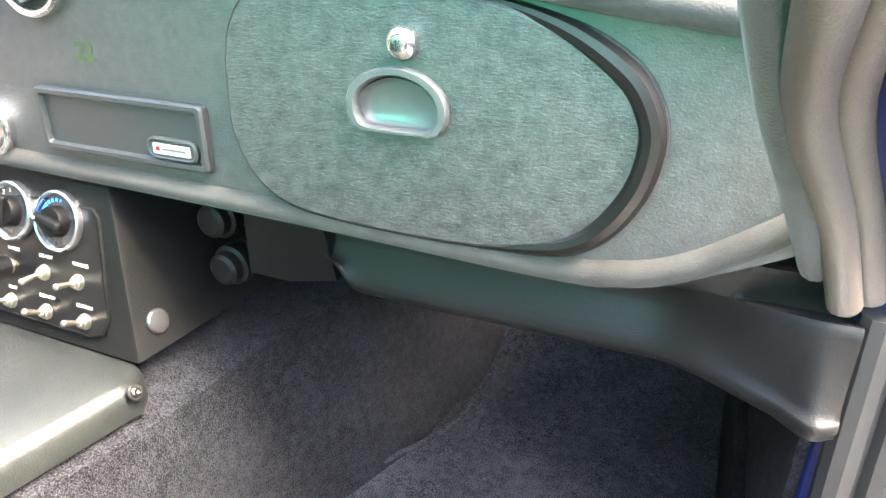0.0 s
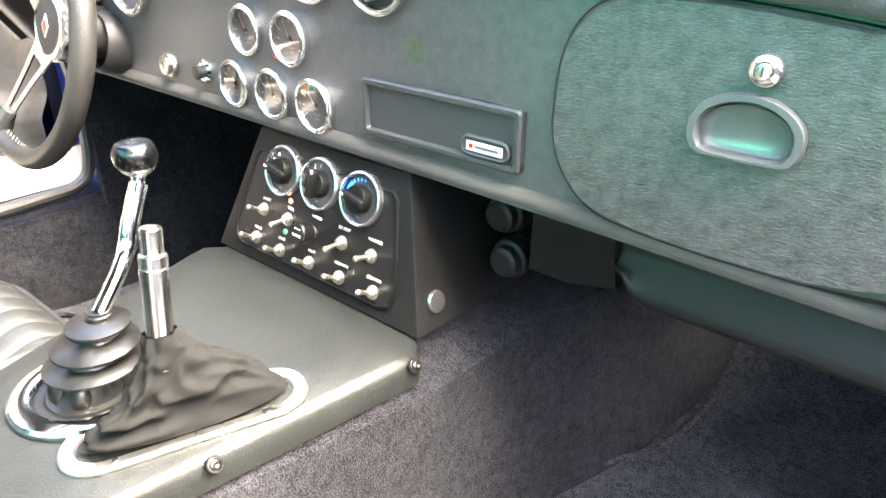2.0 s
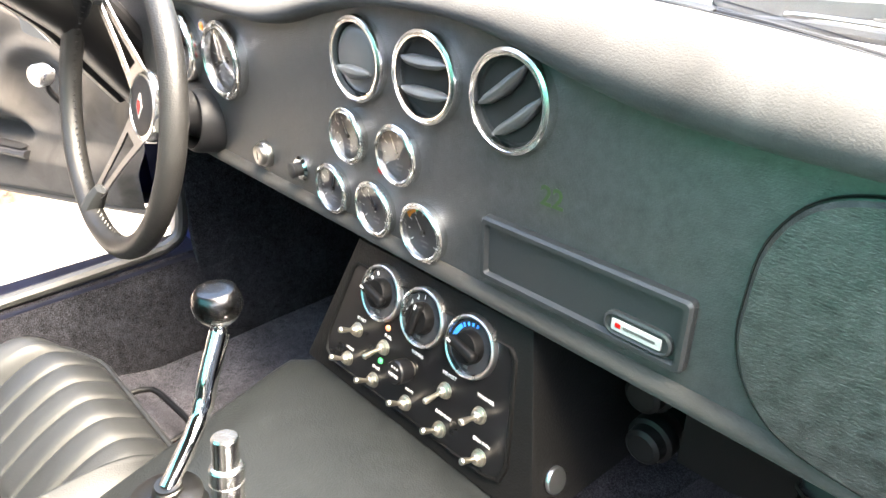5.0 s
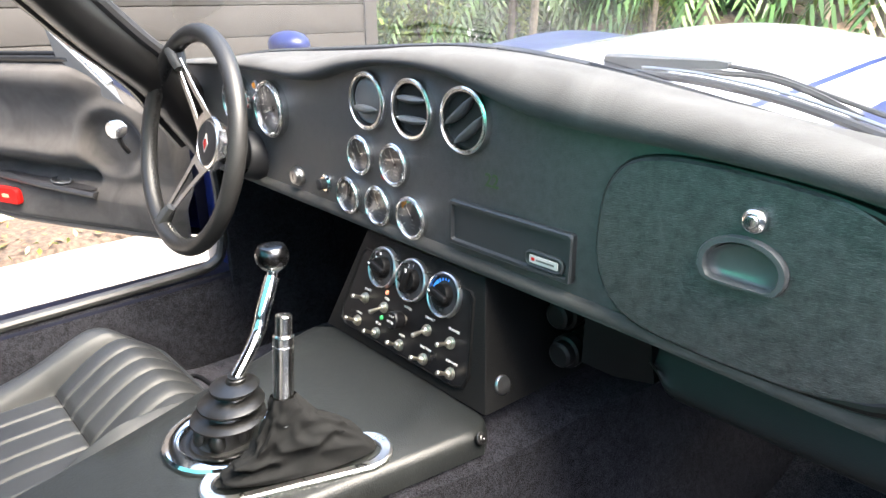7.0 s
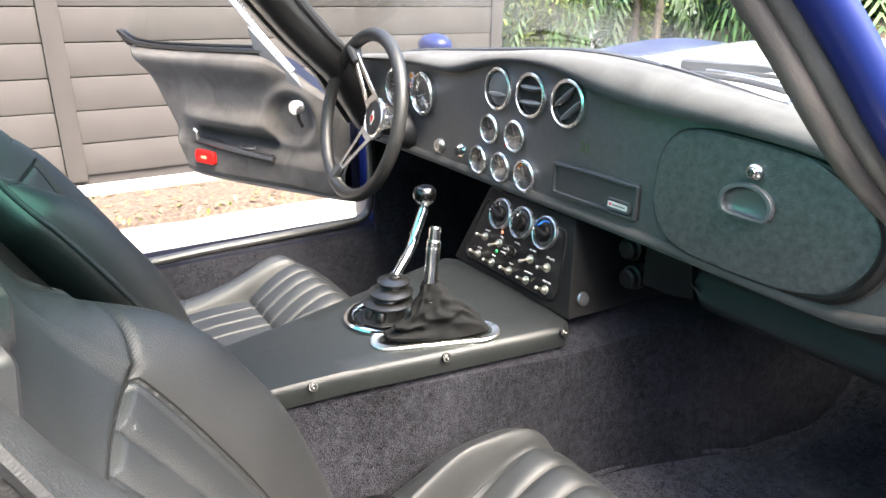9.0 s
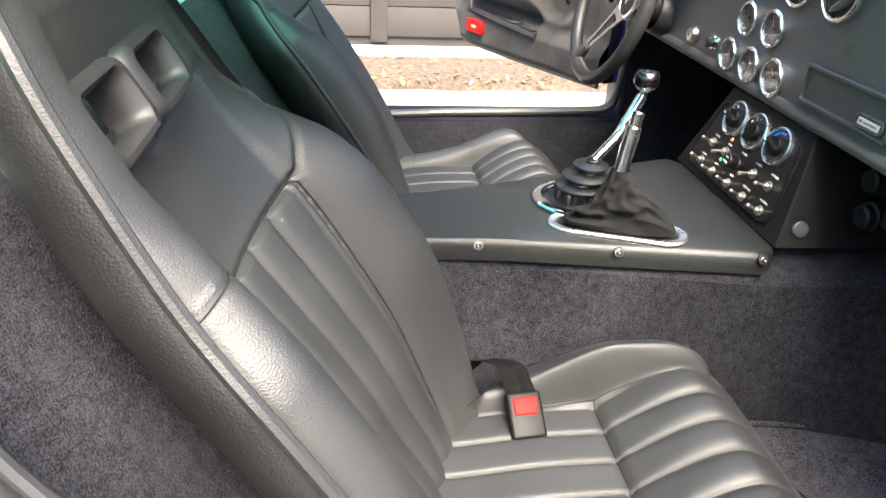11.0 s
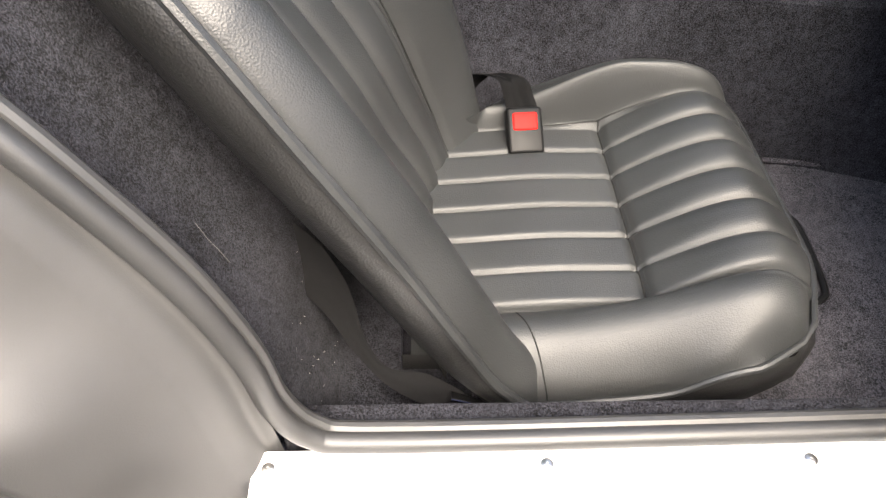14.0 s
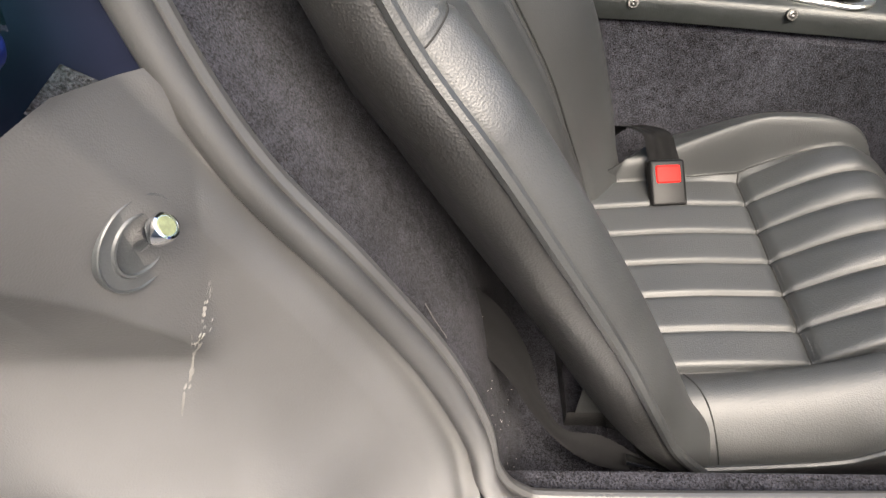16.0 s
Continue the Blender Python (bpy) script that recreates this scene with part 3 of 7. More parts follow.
SEAL_R = [(0.702, -0.393, 1.19), (0.744, -0.328, 1.1), (0.788, -0.26, 1.0), (0.803, -0.14, 0.92), (0.838, -0.045, 0.84), (0.862, -0.005, 0.77)]


def shell():
    # scuttle below the windscreen
    bm = B()
    sc = smooth_path(SCREEN, 5)
    grid(bm, lambda u, v: sc[round(u * (len(sc) - 1))].lerp(Vector((sc[round(u * (len(sc) - 1))].x * 1.04, 0.30, hood_z(sc[round(u * (len(sc) - 1))].x, 0.3) - 0.012)), v) + Vector((0, 0, -0.02)), len(sc) - 1, 6)
    structure("scuttle", bm, PAINT, "blue scuttle panel below the windscreen", "car body")
    bm = B()
    tube(bm, [p + Vector((0, 0.0, 0.0)) for p in sc], 0.009, 8)
    tube(bm, [p + Vector((0, 0.022, -0.004)) for p in sc], 0.007, 8)
    structure("windscreen_seal", bm, RUBBER, "black rubber windscreen seal", "seal")
    # glass up to the roof
    bm = B()
    top = [Vector((CX + (p.x - CX) * 0.84, -0.42 - 0.06 * ((p.x - CX) / 0.7) ** 2, 1.2)) for p in sc]
    grid(bm, lambda u, v: sc[round(u * (len(sc) - 1))].lerp(top[round(u * (len(sc) - 1))], v), len(sc) - 1, 8)
    w = structure("window_1", bm, CLEAR, "clear curved windscreen", "windscreen")
    w.visible_shadow = False
    # roof
    bm = B()

    def roof(u, v):
        x = CX + (u - 0.5) * 1.22
        y = -0.42 - 0.38 * v
        return Vector((x, y, 1.2 + 0.03 * math.sin(math.pi * 0.5 * v) - 0.05 * abs(2 * u - 1) ** 3))
    grid(bm, roof, 20, 14)
    bmesh.ops.solidify(bm, geom=bm.faces[:], thickness=0.02)
    structure("roof", bm, SUEDE, "dark headlined car roof", "car roof")
    # rear glass, sides of the tail, load floor
    bm = B()
    grid(bm, lambda u, v: Vector((CX + (u - 0.5) * (1.24 - 0.1 * v), -0.80 - 1.76 * v, 1.228 - 0.25 * v ** 1.8 - 0.04 * abs(2 * u - 1) ** 3)), 16, 10)
    structure("window_2", bm, GREEN_GLASS, "green-tinted sloping rear window", "window")
    for sx, nm in ((-1, "left"), (1, "right")):
        bm = B()
        grid(bm, lambda u, v: Vector((CX + sx * (0.62 + 0.14 * (1 - v) ** 0.8), -1.08 - 1.47 * u, 0.8 + (0.36 - 0.2 * u * u) * v)), 10, 6)
        structure("quarter_window" if sx > 0 else "quarter_window", bm, GREEN_GLASS, "green-tinted quarter window", "window")
        bm = B()
        grid(bm, lambda u, v: Vector((CX + sx * 0.8, -0.95 - 1.6 * u, 0.3 + 0.5 * v)), 4, 4)
        structure("tail_side", bm, CARPET, "carpeted inner side of the tail", "trim")
    bm = B()
    block(bm, (CX - 0.8, -2.6, 0.3), (CX + 0.8, -2.56, 0.97))
    structure("tail_panel", bm, CARPET, "carpeted tail panel", "trim")
    # carpeted bulkhead and load floor behind the seats
    bm = B()
    # first points run over the floor, black carpet standing in for shade there
    prof = [(-0.55, 0.299), (-0.62, 0.3), (-0.66, 0.302), (-0.70, 0.33), (-0.745, 0.48), (-0.79, 0.57), (-0.86, 0.70), (-0.93, 0.82), (-0.975, 0.862)]
    pp = smooth_path([(0, y, z) for y, z in prof], 5)
    grid(bm, lambda u, v: Vector((CX - 0.78 + 1.575 * u, pp[round(v * (len(pp) - 1))].y + 0.006 * noise.noise((u * 9, v * 9, 0)), pp[round(v * (len(pp) - 1))].z)), 40, len(pp) - 1)
    bm2 = B()
    grid(bm2, lambda u, v: Vector((CX - 0.74 + 1.48 * u, -0.972 - 1.59 * v, 0.860 - 0.02 * v + 0.004 * noise.noise((u * 7, v * 7, 2)))), 24, 24)
    structure("load_floor", bm2, LOAD_FLOOR, "pale load floor under the rear window", "floor")
    structure("rear_bulkhead", bm, CARPET, "black carpet over the bulkhead behind the seats", "carpet")


def floors():
    bm = B()

    def fl(u, v):
        x = CX - 0.8 + 1.61 * u
        y = -0.80 + 1.83 * v
        z = 0.26 + 0.03 * sstep(-0.05, -0.2, y) + 0.36 * sstep(0.45, 1.0, y) ** 1.5
        return Vector((x, y, z + 0.004 * noise.noise((x * 6, y * 6, 0))))
    grid(bm, fl, 60, 60)
    structure("floor", bm, CARPET_FLOOR, "black carpeted car floor, lightly soiled", "floor")
    bm = B()
    block(bm, (CX - 0.8, 0.98, 0.2), (CX + 0.8, 1.02, 0.95))
    # near-black colour stands in for shade deep in the footwell
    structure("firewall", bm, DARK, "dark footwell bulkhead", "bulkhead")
    bm = B()
    block(bm, (CX - 0.70, -2.5, 0.02), (CX + 0.70, 2.1, 0.215), 0.03)
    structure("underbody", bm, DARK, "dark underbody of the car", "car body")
    # edging of the fitted carpet
    bm = B()
    c = [(0.327, -0.03), (0.345, 0.10), (0.385, 0.22), (0.43, 0.30), (0.455, 0.38), (0.463, 0.50)]
    tube(bm, smooth_path([(x, y, 0.268) for x, y in c], 6), 0.0045, 8)
    structure("carpet_edging", bm, CARPET_FLOOR, "bound edge of the floor carpet", "trim")
    # transmission tunnel
    bm = B()
    ys = [-0.95, -0.75, -0.5, -0.29, -0.05, 0.15, 0.4, 0.7, 1.0]

    def sect(y):
        half = lerp_table([(-0.95, 0.075), (-0.503, 0.098), (-0.288, 0.148), (-0.076, 0.205), (0.1, 0.225), (0.5, 0.29), (1.0, 0.36)], y)
        base = lerp_table([(-0.95, 0.15), (-0.3, 0.20), (0.0, 0.24), (0.3, 0.33), (0.55, 0.372), (1.0, 0.42)], y)
        top = lerp_table([(-0.95, 0.545), (-0.5, 0.55), (-0.076, 0.57), (0.3, 0.575), (1.0, 0.58)], y)
        out = []
        for k in range(25):
            a = k / 24
            s = 1 if a < 0.5 else -1
            b = a * 2 if a < 0.5 else (1 - a) * 2
            if b < 0.6:
                t = b / 0.6
                out.append(Vector((CX + s * (base + (half - base) * t ** 0.8), y, 0.25 + (top - 0.03 - 0.25) * t)))
            else:
                t = (b - 0.6) / 0.4
                out.append(Vector((CX + s * half * (1 - t) * (1 - 0.05 * t) - s * 0.0, y, top - 0.03 * (1 - t) ** 2)))
        return out
    n = 60
    rings = [sect(-0.95 + 1.95 * i / n) for i in range(n + 1)]
    vv = [[bm.verts.new(p + Vector((0, 0, 0.003 * noise.noise(p * 12)))) for p in r] for r in rings]
    for a, b in zip(vv, vv[1:]):
        for k in range(24):
            bm.faces.new((a[k], a[k + 1], b[k + 1], b[k]))
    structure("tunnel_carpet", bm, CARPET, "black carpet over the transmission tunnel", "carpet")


def tunnel_cover():
    """Padded hide plate on the tunnel, rolled over at the sides and held by screws."""
    t = thing("tunnel_cover", (CX, -0.3, 0.56), "padded matt black hide cover screwed onto the tunnel", "tunnel cover")
    right = [(-0.95, 0.155), (-0.70, 0.165), (-0.503, 0.189), (-0.288, 0.236), (-0.15, 0.268), (-0.052, 0.290)]

    def edge(y):
        return lerp_table(right, y)
    bm = B()
    prof = [(-1.0, -0.034), (-1.0, -0.02), (-0.99, -0.008), (-0.965, -0.001), (-0.93, 0.002), (-0.6, 0.003), (0, 0.004), (0.6, 0.003), (0.93, 0.002), (0.965, -0.001), (0.99, -0.008), (1.0, -0.02), (1.0, -0.034)]
    n = 40
    rows = []
    for i in range(n + 1):
        y = -0.95 + (0.95 - 0.046) * i / n
        h = edge(y) + 0.006 - CX
        front = max(0.0, (y + 0.075) / 0.03)
        z = 0.583 + 0.047 * (y + 0.05)
        rows.append([bm.verts.new(Vector((CX + a * h * (1 - 0.12 * front ** 2), y, z + b - 0.004 * front))) for a, b in prof])
    for a, b in zip(rows, rows[1:]):
        for k in range(len(prof) - 1):
            bm.faces.new((a[k], a[k + 1], b[k + 1], b[k]))
    bm.faces.new(rows[-1])
    piece("pad", bm, TUNNEL_VINYL, t)
    for y in (-0.076, -0.288, -0.503, -0.72):
        x = edge(y)
        for s in (1,):
            xx = CX + s * (x + 0.008 - CX)
            m = Matrix.Translation((xx, y, 0.576 + 0.047 * (y + 0.076))) @ Euler((0, radians(62 * s), 0)).to_matrix().to_4x4()
            bm = B()
            lathe(bm, [(0.0082, -0.002), (0.0082, 0.001), (0.0074, 0.0020), (0.0056, 0.0021), (0.0051, 0.0010), (0.0048, 0.0028), (0.0028, 0.0036), (0.0014, 0.0028), (0, 0.0024)], m, 18)
            piece("screw", bm, DARK_STEEL, t, "domed steel screw in a cup washer")


def sills():
    # passenger side
    bm = B()
    block(bm, (0.905, -0.762, 0.2), (1.03, 0.02, 0.409), 0.006)
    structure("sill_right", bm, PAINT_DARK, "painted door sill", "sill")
    t = thing("sill_plate", (0.95, -0.4, 0.41), "white painted sill plate with steel screws", "sill plate")
    bm = B()
    prism(bm, [(0.954 + x, -0.373 + y, 0.4105) for x, y in rounded(0.106, 0.778, 0.012, 4)], (0, 0, 0.003))
    piece("plate", bm, PLATE, t)
    for y in (-0.748, -0.497, -0.25, -0.02):
        bm = B()
        lathe(bm, [(0.0062, 0), (0.006, 0.002), (0.004, 0.0032), (0.0015, 0.0034), (0.0012, 0.0022), (0, 0.0022)], Matrix.Translation((0.918, y, 0.4135)), 16)
        piece("screw", bm, SATIN, t)
    # faint engraving
    for i, (y, L) in enumerate(((-0.39, 0.02), (-0.36, 0.016), (-0.335, 0.03), (-0.29, 0.024), (-0.262, 0.026), (-0.23, 0.02))):
        bm = B()
        block(bm, (0.945, y, 0.4135), (0.962, y + L, 0.4139))
        piece("engraved_mark", bm, solid_plate_mark, t)
    # rubber door seal all round the opening
    low = [(0.884, -0.01, 0.5), (0.89, -0.05, 0.44), (0.893, -0.10, 0.427), (0.895, -0.40, 0.42), (0.895, -0.66, 0.416), (0.894, -0.712, 0.428), (0.89, -0.738, 0.47), (0.884, -0.752, 0.54), (0.876, -0.786, 0.63), (0.868, -0.838, 0.72), (0.858, -0.892, 0.80), (0.846, -0.925, 0.88), (0.835, -0.94, 0.96), (0.80, -0.945, 1.08), (0.76, -0.92, 1.17)]
    bm = B()
    tube(bm, smooth_path(low, 6), 0.0105, 12)
    structure("door_seal", bm, SEAL, "grey rubber door seal round the opening", "seal")
    bm = B()
    tube(bm, [p + Vector((-0.013, 0.006, 0.003)) for p in smooth_path(low, 6)], 0.007, 10)
    structure("door_seal_lip", bm, SEAL, "inner lip of the door seal", "seal")
    bm = B()
    tube(bm, smooth_path(SEAL_R, 6), 0.0105, 14)
    tube(bm, [p + Vector((0.015, 0.0125, 0.004)) for p in smooth_path(SEAL_R, 6)], 0.0105, 14)
    structure("pillar_seal", bm, SEAL_PILLAR, "doubled grey rubber seal on the windscreen pillar", "seal")
    # jamb below the pillar
    bm = B()
    tube(bm, [(0.889, 0.012, 0.76), (0.892, 0.01, 0.6), (0.895, 0.0, 0.45)], 0.014, 10)
    tube(bm, [(0.915, 0.012, 0.76), (0.918, 0.01, 0.6), (0.92, 0.0, 0.43)], 0.014, 10)
    structure("jamb_trim", bm, SEAL, "grey rubber trim down the front door jamb", "trim")
    bm = B()
    block(bm, (0.87, 0.02, 0.25), (1.05, 0.3, 0.93), 0.02)
    structure("jamb_front", bm, PAINT, "blue painted front door jamb", "car body")
    bm = B()
    block(bm, (0.85, -0.74, 0.25), (0.888, 0.8, 0.41), 0.006)
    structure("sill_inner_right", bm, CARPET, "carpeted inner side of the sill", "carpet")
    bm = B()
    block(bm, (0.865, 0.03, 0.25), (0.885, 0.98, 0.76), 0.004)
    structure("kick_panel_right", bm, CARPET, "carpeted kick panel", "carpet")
    # driver side
    bm = B()
    block(bm, (-0.82, -0.78, 0.2), (-0.70, 0.98, 0.462), 0.008)
    structure("sill_left", bm, PAINT_DARK, "painted door sill", "sill")
    bm = B()
    grid(bm, lambda u, v: Vector((-0.66 - 0.045 * v ** 2, -0.78 + 1.76 * u, 0.25 + 0.215 * v)), 20, 8)
    structure("sill_inner_left", bm, CARPET, "carpeted inner side of the far sill", "carpet")
    bm = B()
    tube(bm, smooth_path([(-0.60, -0.93, 1.05), (-0.67, -0.90, 0.86), (-0.70, -0.8, 0.6), (-0.71, -0.72, 0.478), (-0.712, -0.4, 0.476), (-0.712, -0.06, 0.482), (-0.712, 0.02, 0.49), (-0.71, 0.05, 0.53), (-0.70, 0.055, 0.66), (-0.69, 0.04, 0.8)], 6), 0.013, 10)
    structure("door_seal_left", bm, SEAL, "grey rubber seal along the far sill", "seal")
    bm = B()
    block(bm, (-0.9, 0.08, 0.25), (-0.715, 0.4, 0.9), 0.03)
    structure("jamb_front_left", bm, PAINT, "blue painted far door jamb", "car body")
    bm = B()
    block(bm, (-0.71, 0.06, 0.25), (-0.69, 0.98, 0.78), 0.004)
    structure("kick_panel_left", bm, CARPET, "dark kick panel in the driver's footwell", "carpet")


def rear_jamb():
    """Moulded black panel between the door seal and the rear wing, with its striker."""
    seal = [(0.899, -0.732, 0.372), (0.895, -0.738, 0.405), (0.890, -0.746, 0.46), (0.884, -0.758, 0.54), (0.876, -0.790, 0.63), (0.868, -0.840, 0.72), (0.860, -0.890, 0.80), (0.854, -0.926, 0.868)]
    outer = [(0.935, -0.755, 0.383), (0.955, -0.785, 0.40), (0.975, -0.895, 0.478), (0.983, -0.962, 0.59), (0.985, -1.07, 0.665), (0.955, -1.05, 0.785), (0.925, -0.995, 0.845), (0.885, -0.945, 0.878)]
    sp, op = smooth_path(seal, 22), smooth_path(outer, 22)
    bm = B()
    nU, nV = 130, len(sp) - 1

    def f(u, v):
        p, q = sp[round(v * nV)], op[round(v * nV)]
        r = p.lerp(q, u)
        w = (q - p).length
        d = u * w
        # groove beside the seal, then the rise to the outer face
        o = -0.006 * math.exp(-((d - 0.014) / 0.010) ** 2)
        o += (0.009 + 0.015 * sstep(0.76, 0.84, r.z)) * min(1.0, max(0.0, (d - 0.016) / 0.030))
        # boss that carries the striker, sloping off below
        ridge = 0.729 + 1.64 * max(0.0, -0.927 - r.y)
        foot = 0.706 + 0.477 * max(0.0, -0.917 - r.y)
        boss = min(1.0, max(0.0, (r.z - foot) / max(0.004, ridge - foot)))
        o += min(0.05, 0.7 * max(0.0, -0.912 - r.y)) * boss
        # lower flank swells out below the foot of the boss
        o += 0.034 * sstep(-0.02, 0.15, foot - r.z) * sstep(0.03, 0.15, d) * sstep(0.39, 0.52, r.z) * (1 - 1.3 * sstep(0.72, 1.0, u))
        return r + Vector((0.86, 0.25, 0.45)) * o
    skin = grid(bm, f, nU, nV)
    spots = [v.co.copy() for row in skin for v in row]

    def on_panel(y, z):
        return min(spots, key=lambda c: (c.y - y) ** 2 + (c.z - z) ** 2) + Vector((0.86, 0.25, 0.45)) * 0.0004
    structure("rear_jamb_panel", bm, MOULDED, "moulded black panel of the rear door jamb, scuffed", "jamb panel")
    # dark painted recess above
    bm = B()
    grid(bm, lambda u, v: Vector((0.850 + 0.03 * u - 0.03 * v, -0.935 - 0.28 * u, 0.74 + 0.36 * v)), 8, 8)
    structure("rear_jamb_recess", bm, PAINT_DARK, "blue recess above the jamb panel, its shade put into the colour", "car body")
    bm = B()
    block(bm, (0.885, -1.2, 0.892), (0.935, -0.962, 0.911), 0.008)
    structure("rear_wing_edge", bm, PAINT, "blue edge of the rear wing", "car body")
    bm = B()
    grid(bm, lambda u, v: Vector((0.895 - 0.05 * v, -0.955 - 0.25 * u, 0.91 + 0.2 * v)), 4, 4)
    structure("window_3", bm, GREEN_GLASS, "green-tinted edge of the rear quarter window", "window")
    # ribbed side shield
    t = thing("side_shield", (1.06, -1.05, 0.2), "dark ribbed heat shield below the rear wing", "heat shield")
    bm = B()
    block(bm, (0.893, -1.45, 0.33), (1.12, -0.85, 0.35), 0.006)
    piece("tray", bm, ROLLED, t)
    for y in (-1.30, -1.24, -1.18, -1.12, -1.06, -1.0, -0.94):
        bm = B()
        tube(bm, smooth_path([(0.90, y, 0.352), (0.92, y, 0.362), (1.06, y + 0.03, 0.362), (1.08, y + 0.03, 0.352)], 4), 0.008, 8)
        piece("rib", bm, NEAR_BLACK, t)
    t = thing("door_striker", (0.9, -0.95, 0.81), "chrome door striker pin on a round black base", "door striker")
    seat_at = on_panel(-0.926, 0.813)
    axis = (on_panel(-0.904, 0.813) - on_panel(-0.948, 0.813)).cross(on_panel(-0.926, 0.835) - on_panel(-0.926, 0.791)).normalized()
    axis = axis if axis.x > 0 else -axis
    m = Matrix.Translation(seat_at) @ axis.to_track_quat("Z", "Y").to_matrix().to_4x4()
    bm = B()
    m2 = m @ Matrix.Translation((0, 0, -0.0005))
    lathe(bm, [(0.0258, -0.024), (0.0257, -0.0002), (0.0252, 0.0005), (0.0244, 0.0004), (0.0238, -0.0002), (0.0178, -0.0001), (0.0170, 0.0010), (0.0158, 0.0012), (0.0150, 0.0002), (0.0135, -0.0004), (0.0, -0.0004)], m2, 44)
    piece("base", bm, PLATE_GREY, t, "round moulded base with raised rings", 25)
    bm = B()
    pin_at = Matrix.Translation(seat_at - axis * 0.002) @ Vector((0.1, 0.75, 0.6)).to_track_quat("Z", "Y").to_matrix().to_4x4()
    lathe(bm, [(0.0047, 0.0), (0.0047, 0.011), (0.0055, 0.0125), (0.0070, 0.014), (0.0074, 0.0155), (0.0074, 0.0225), (0.0067, 0.0242), (0.0056, 0.0246), (0.0052, 0.0238), (0.0, 0.0238)], pin_at, 28)
    pin = piece("pin", bm, CHROME, t, "bright chrome striker pin", 30)
    bm = B()
    lathe(bm, [(0.0050, 0.0240), (0.0046, 0.0245), (0.0, 0.0247)], pin_at, 20)
    piece("tip", bm, BRASS, pin, "tarnished yellow tip")
    # scuff left on the panel
    bm = B()
    rnd = random.Random(31)
    for sc, n, wide, big in (([(-0.9105, 0.760), (-0.914, 0.750), (-0.9165, 0.742)], 46, 0.0011, 0.6),
                             ([(-0.9195, 0.730), (-0.9235, 0.721), (-0.928, 0.710), (-0.932, 0.698), (-0.935, 0.688)], 70, 0.0004, 1.0),
                             ([(-0.914, 0.740), (-0.919, 0.734), (-0.922, 0.737)], 46, 0.0016, 0.5)):
        q = smooth_path([(0, y, z) for y, z in sc], 10)
        for _ in range(n):
            i = rnd.randrange(len(q) - 1)
            d = (on_panel(q[min(len(q) - 1, i + 6)].y, q[min(len(q) - 1, i + 6)].z) - on_panel(q[max(0, i - 2)].y, q[max(0, i - 2)].z)).normalized()
            e = Vector((-0.1, 0.95, -0.3))
            c = on_panel(q[i].y, q[i].z) + d * rnd.uniform(-0.001, 0.001) + e * rnd.gauss(0, wide)
            body = math.sin(math.pi * (i + 1) / (len(q) + 1))
            L, w2 = big * rnd.uniform(0.0015, 0.0045), big * rnd.uniform(0.0003, 0.0006) * (0.4 + body)
            bm.faces.new([bm.verts.new(c + d * L * a2 + e * w2 * b2) for a2, b2 in ((-1, 0), (-0.3, -1), (0.5, -0.8), (1, 0.1), (0.2, 1))])
    single("scuff_mark", bm, GLUE, "pale worn scuff on the jamb panel", "scuff")


solid_plate_mark = solid("pale_engraving", (0.68, 0.68, 0.69), 0.4)


def pillars():
    bm = B()
    p = smooth_path(PILLAR_R, 6)
    tube(bm, p, 0.0105, 12)
    structure("pillar_right", bm, SUEDE, "suede-trimmed windscreen pillar", "pillar")
    bm = B()
    tube(bm, [q + Vector((0.018, 0.014, 0)) for q in p], 0.0125, 12)
    structure("pillar_core_right", bm, RUBBER, "black core of the windscreen pillar", "pillar")
    bm = B()
    tube(bm, [q + Vector((0.040, 0.026, 0.005)) for q in smooth_path(SEAL_R, 6)], 0.0175, 14)
    structure("pillar_skin_right", bm, PAINT, "blue painted outer face of the windscreen pillar", "car body")
    left = [(-0.66, 0.03, 0.80), (-0.635, -0.03, 0.88), (-0.60, -0.085, 0.95), (-0.56, -0.18, 1.03), (-0.53, -0.262, 1.11), (-0.49, -0.35, 1.20)]
    p = smooth_path(left, 6)
    bm = B()
    tube(bm, p, 0.046, 16)
    structure("pillar_left", bm, RUBBER, "black windscreen pillar", "pillar")
    bm = B()
    tube(bm, [q + Vector((-0.028, -0.046, -0.004)) for q in p], 0.017, 10)
    structure("pillar_seal_left", bm, RUBBER, "black rubber seal on the far pillar", "seal")
    bm = B()
    tube(bm, [q + Vector((0.03, 0.034, 0.014)) for q in p], 0.014, 10)
    structure("pillar_edge_left", bm, PLASTIC, "black edge trim along the windscreen", "trim")


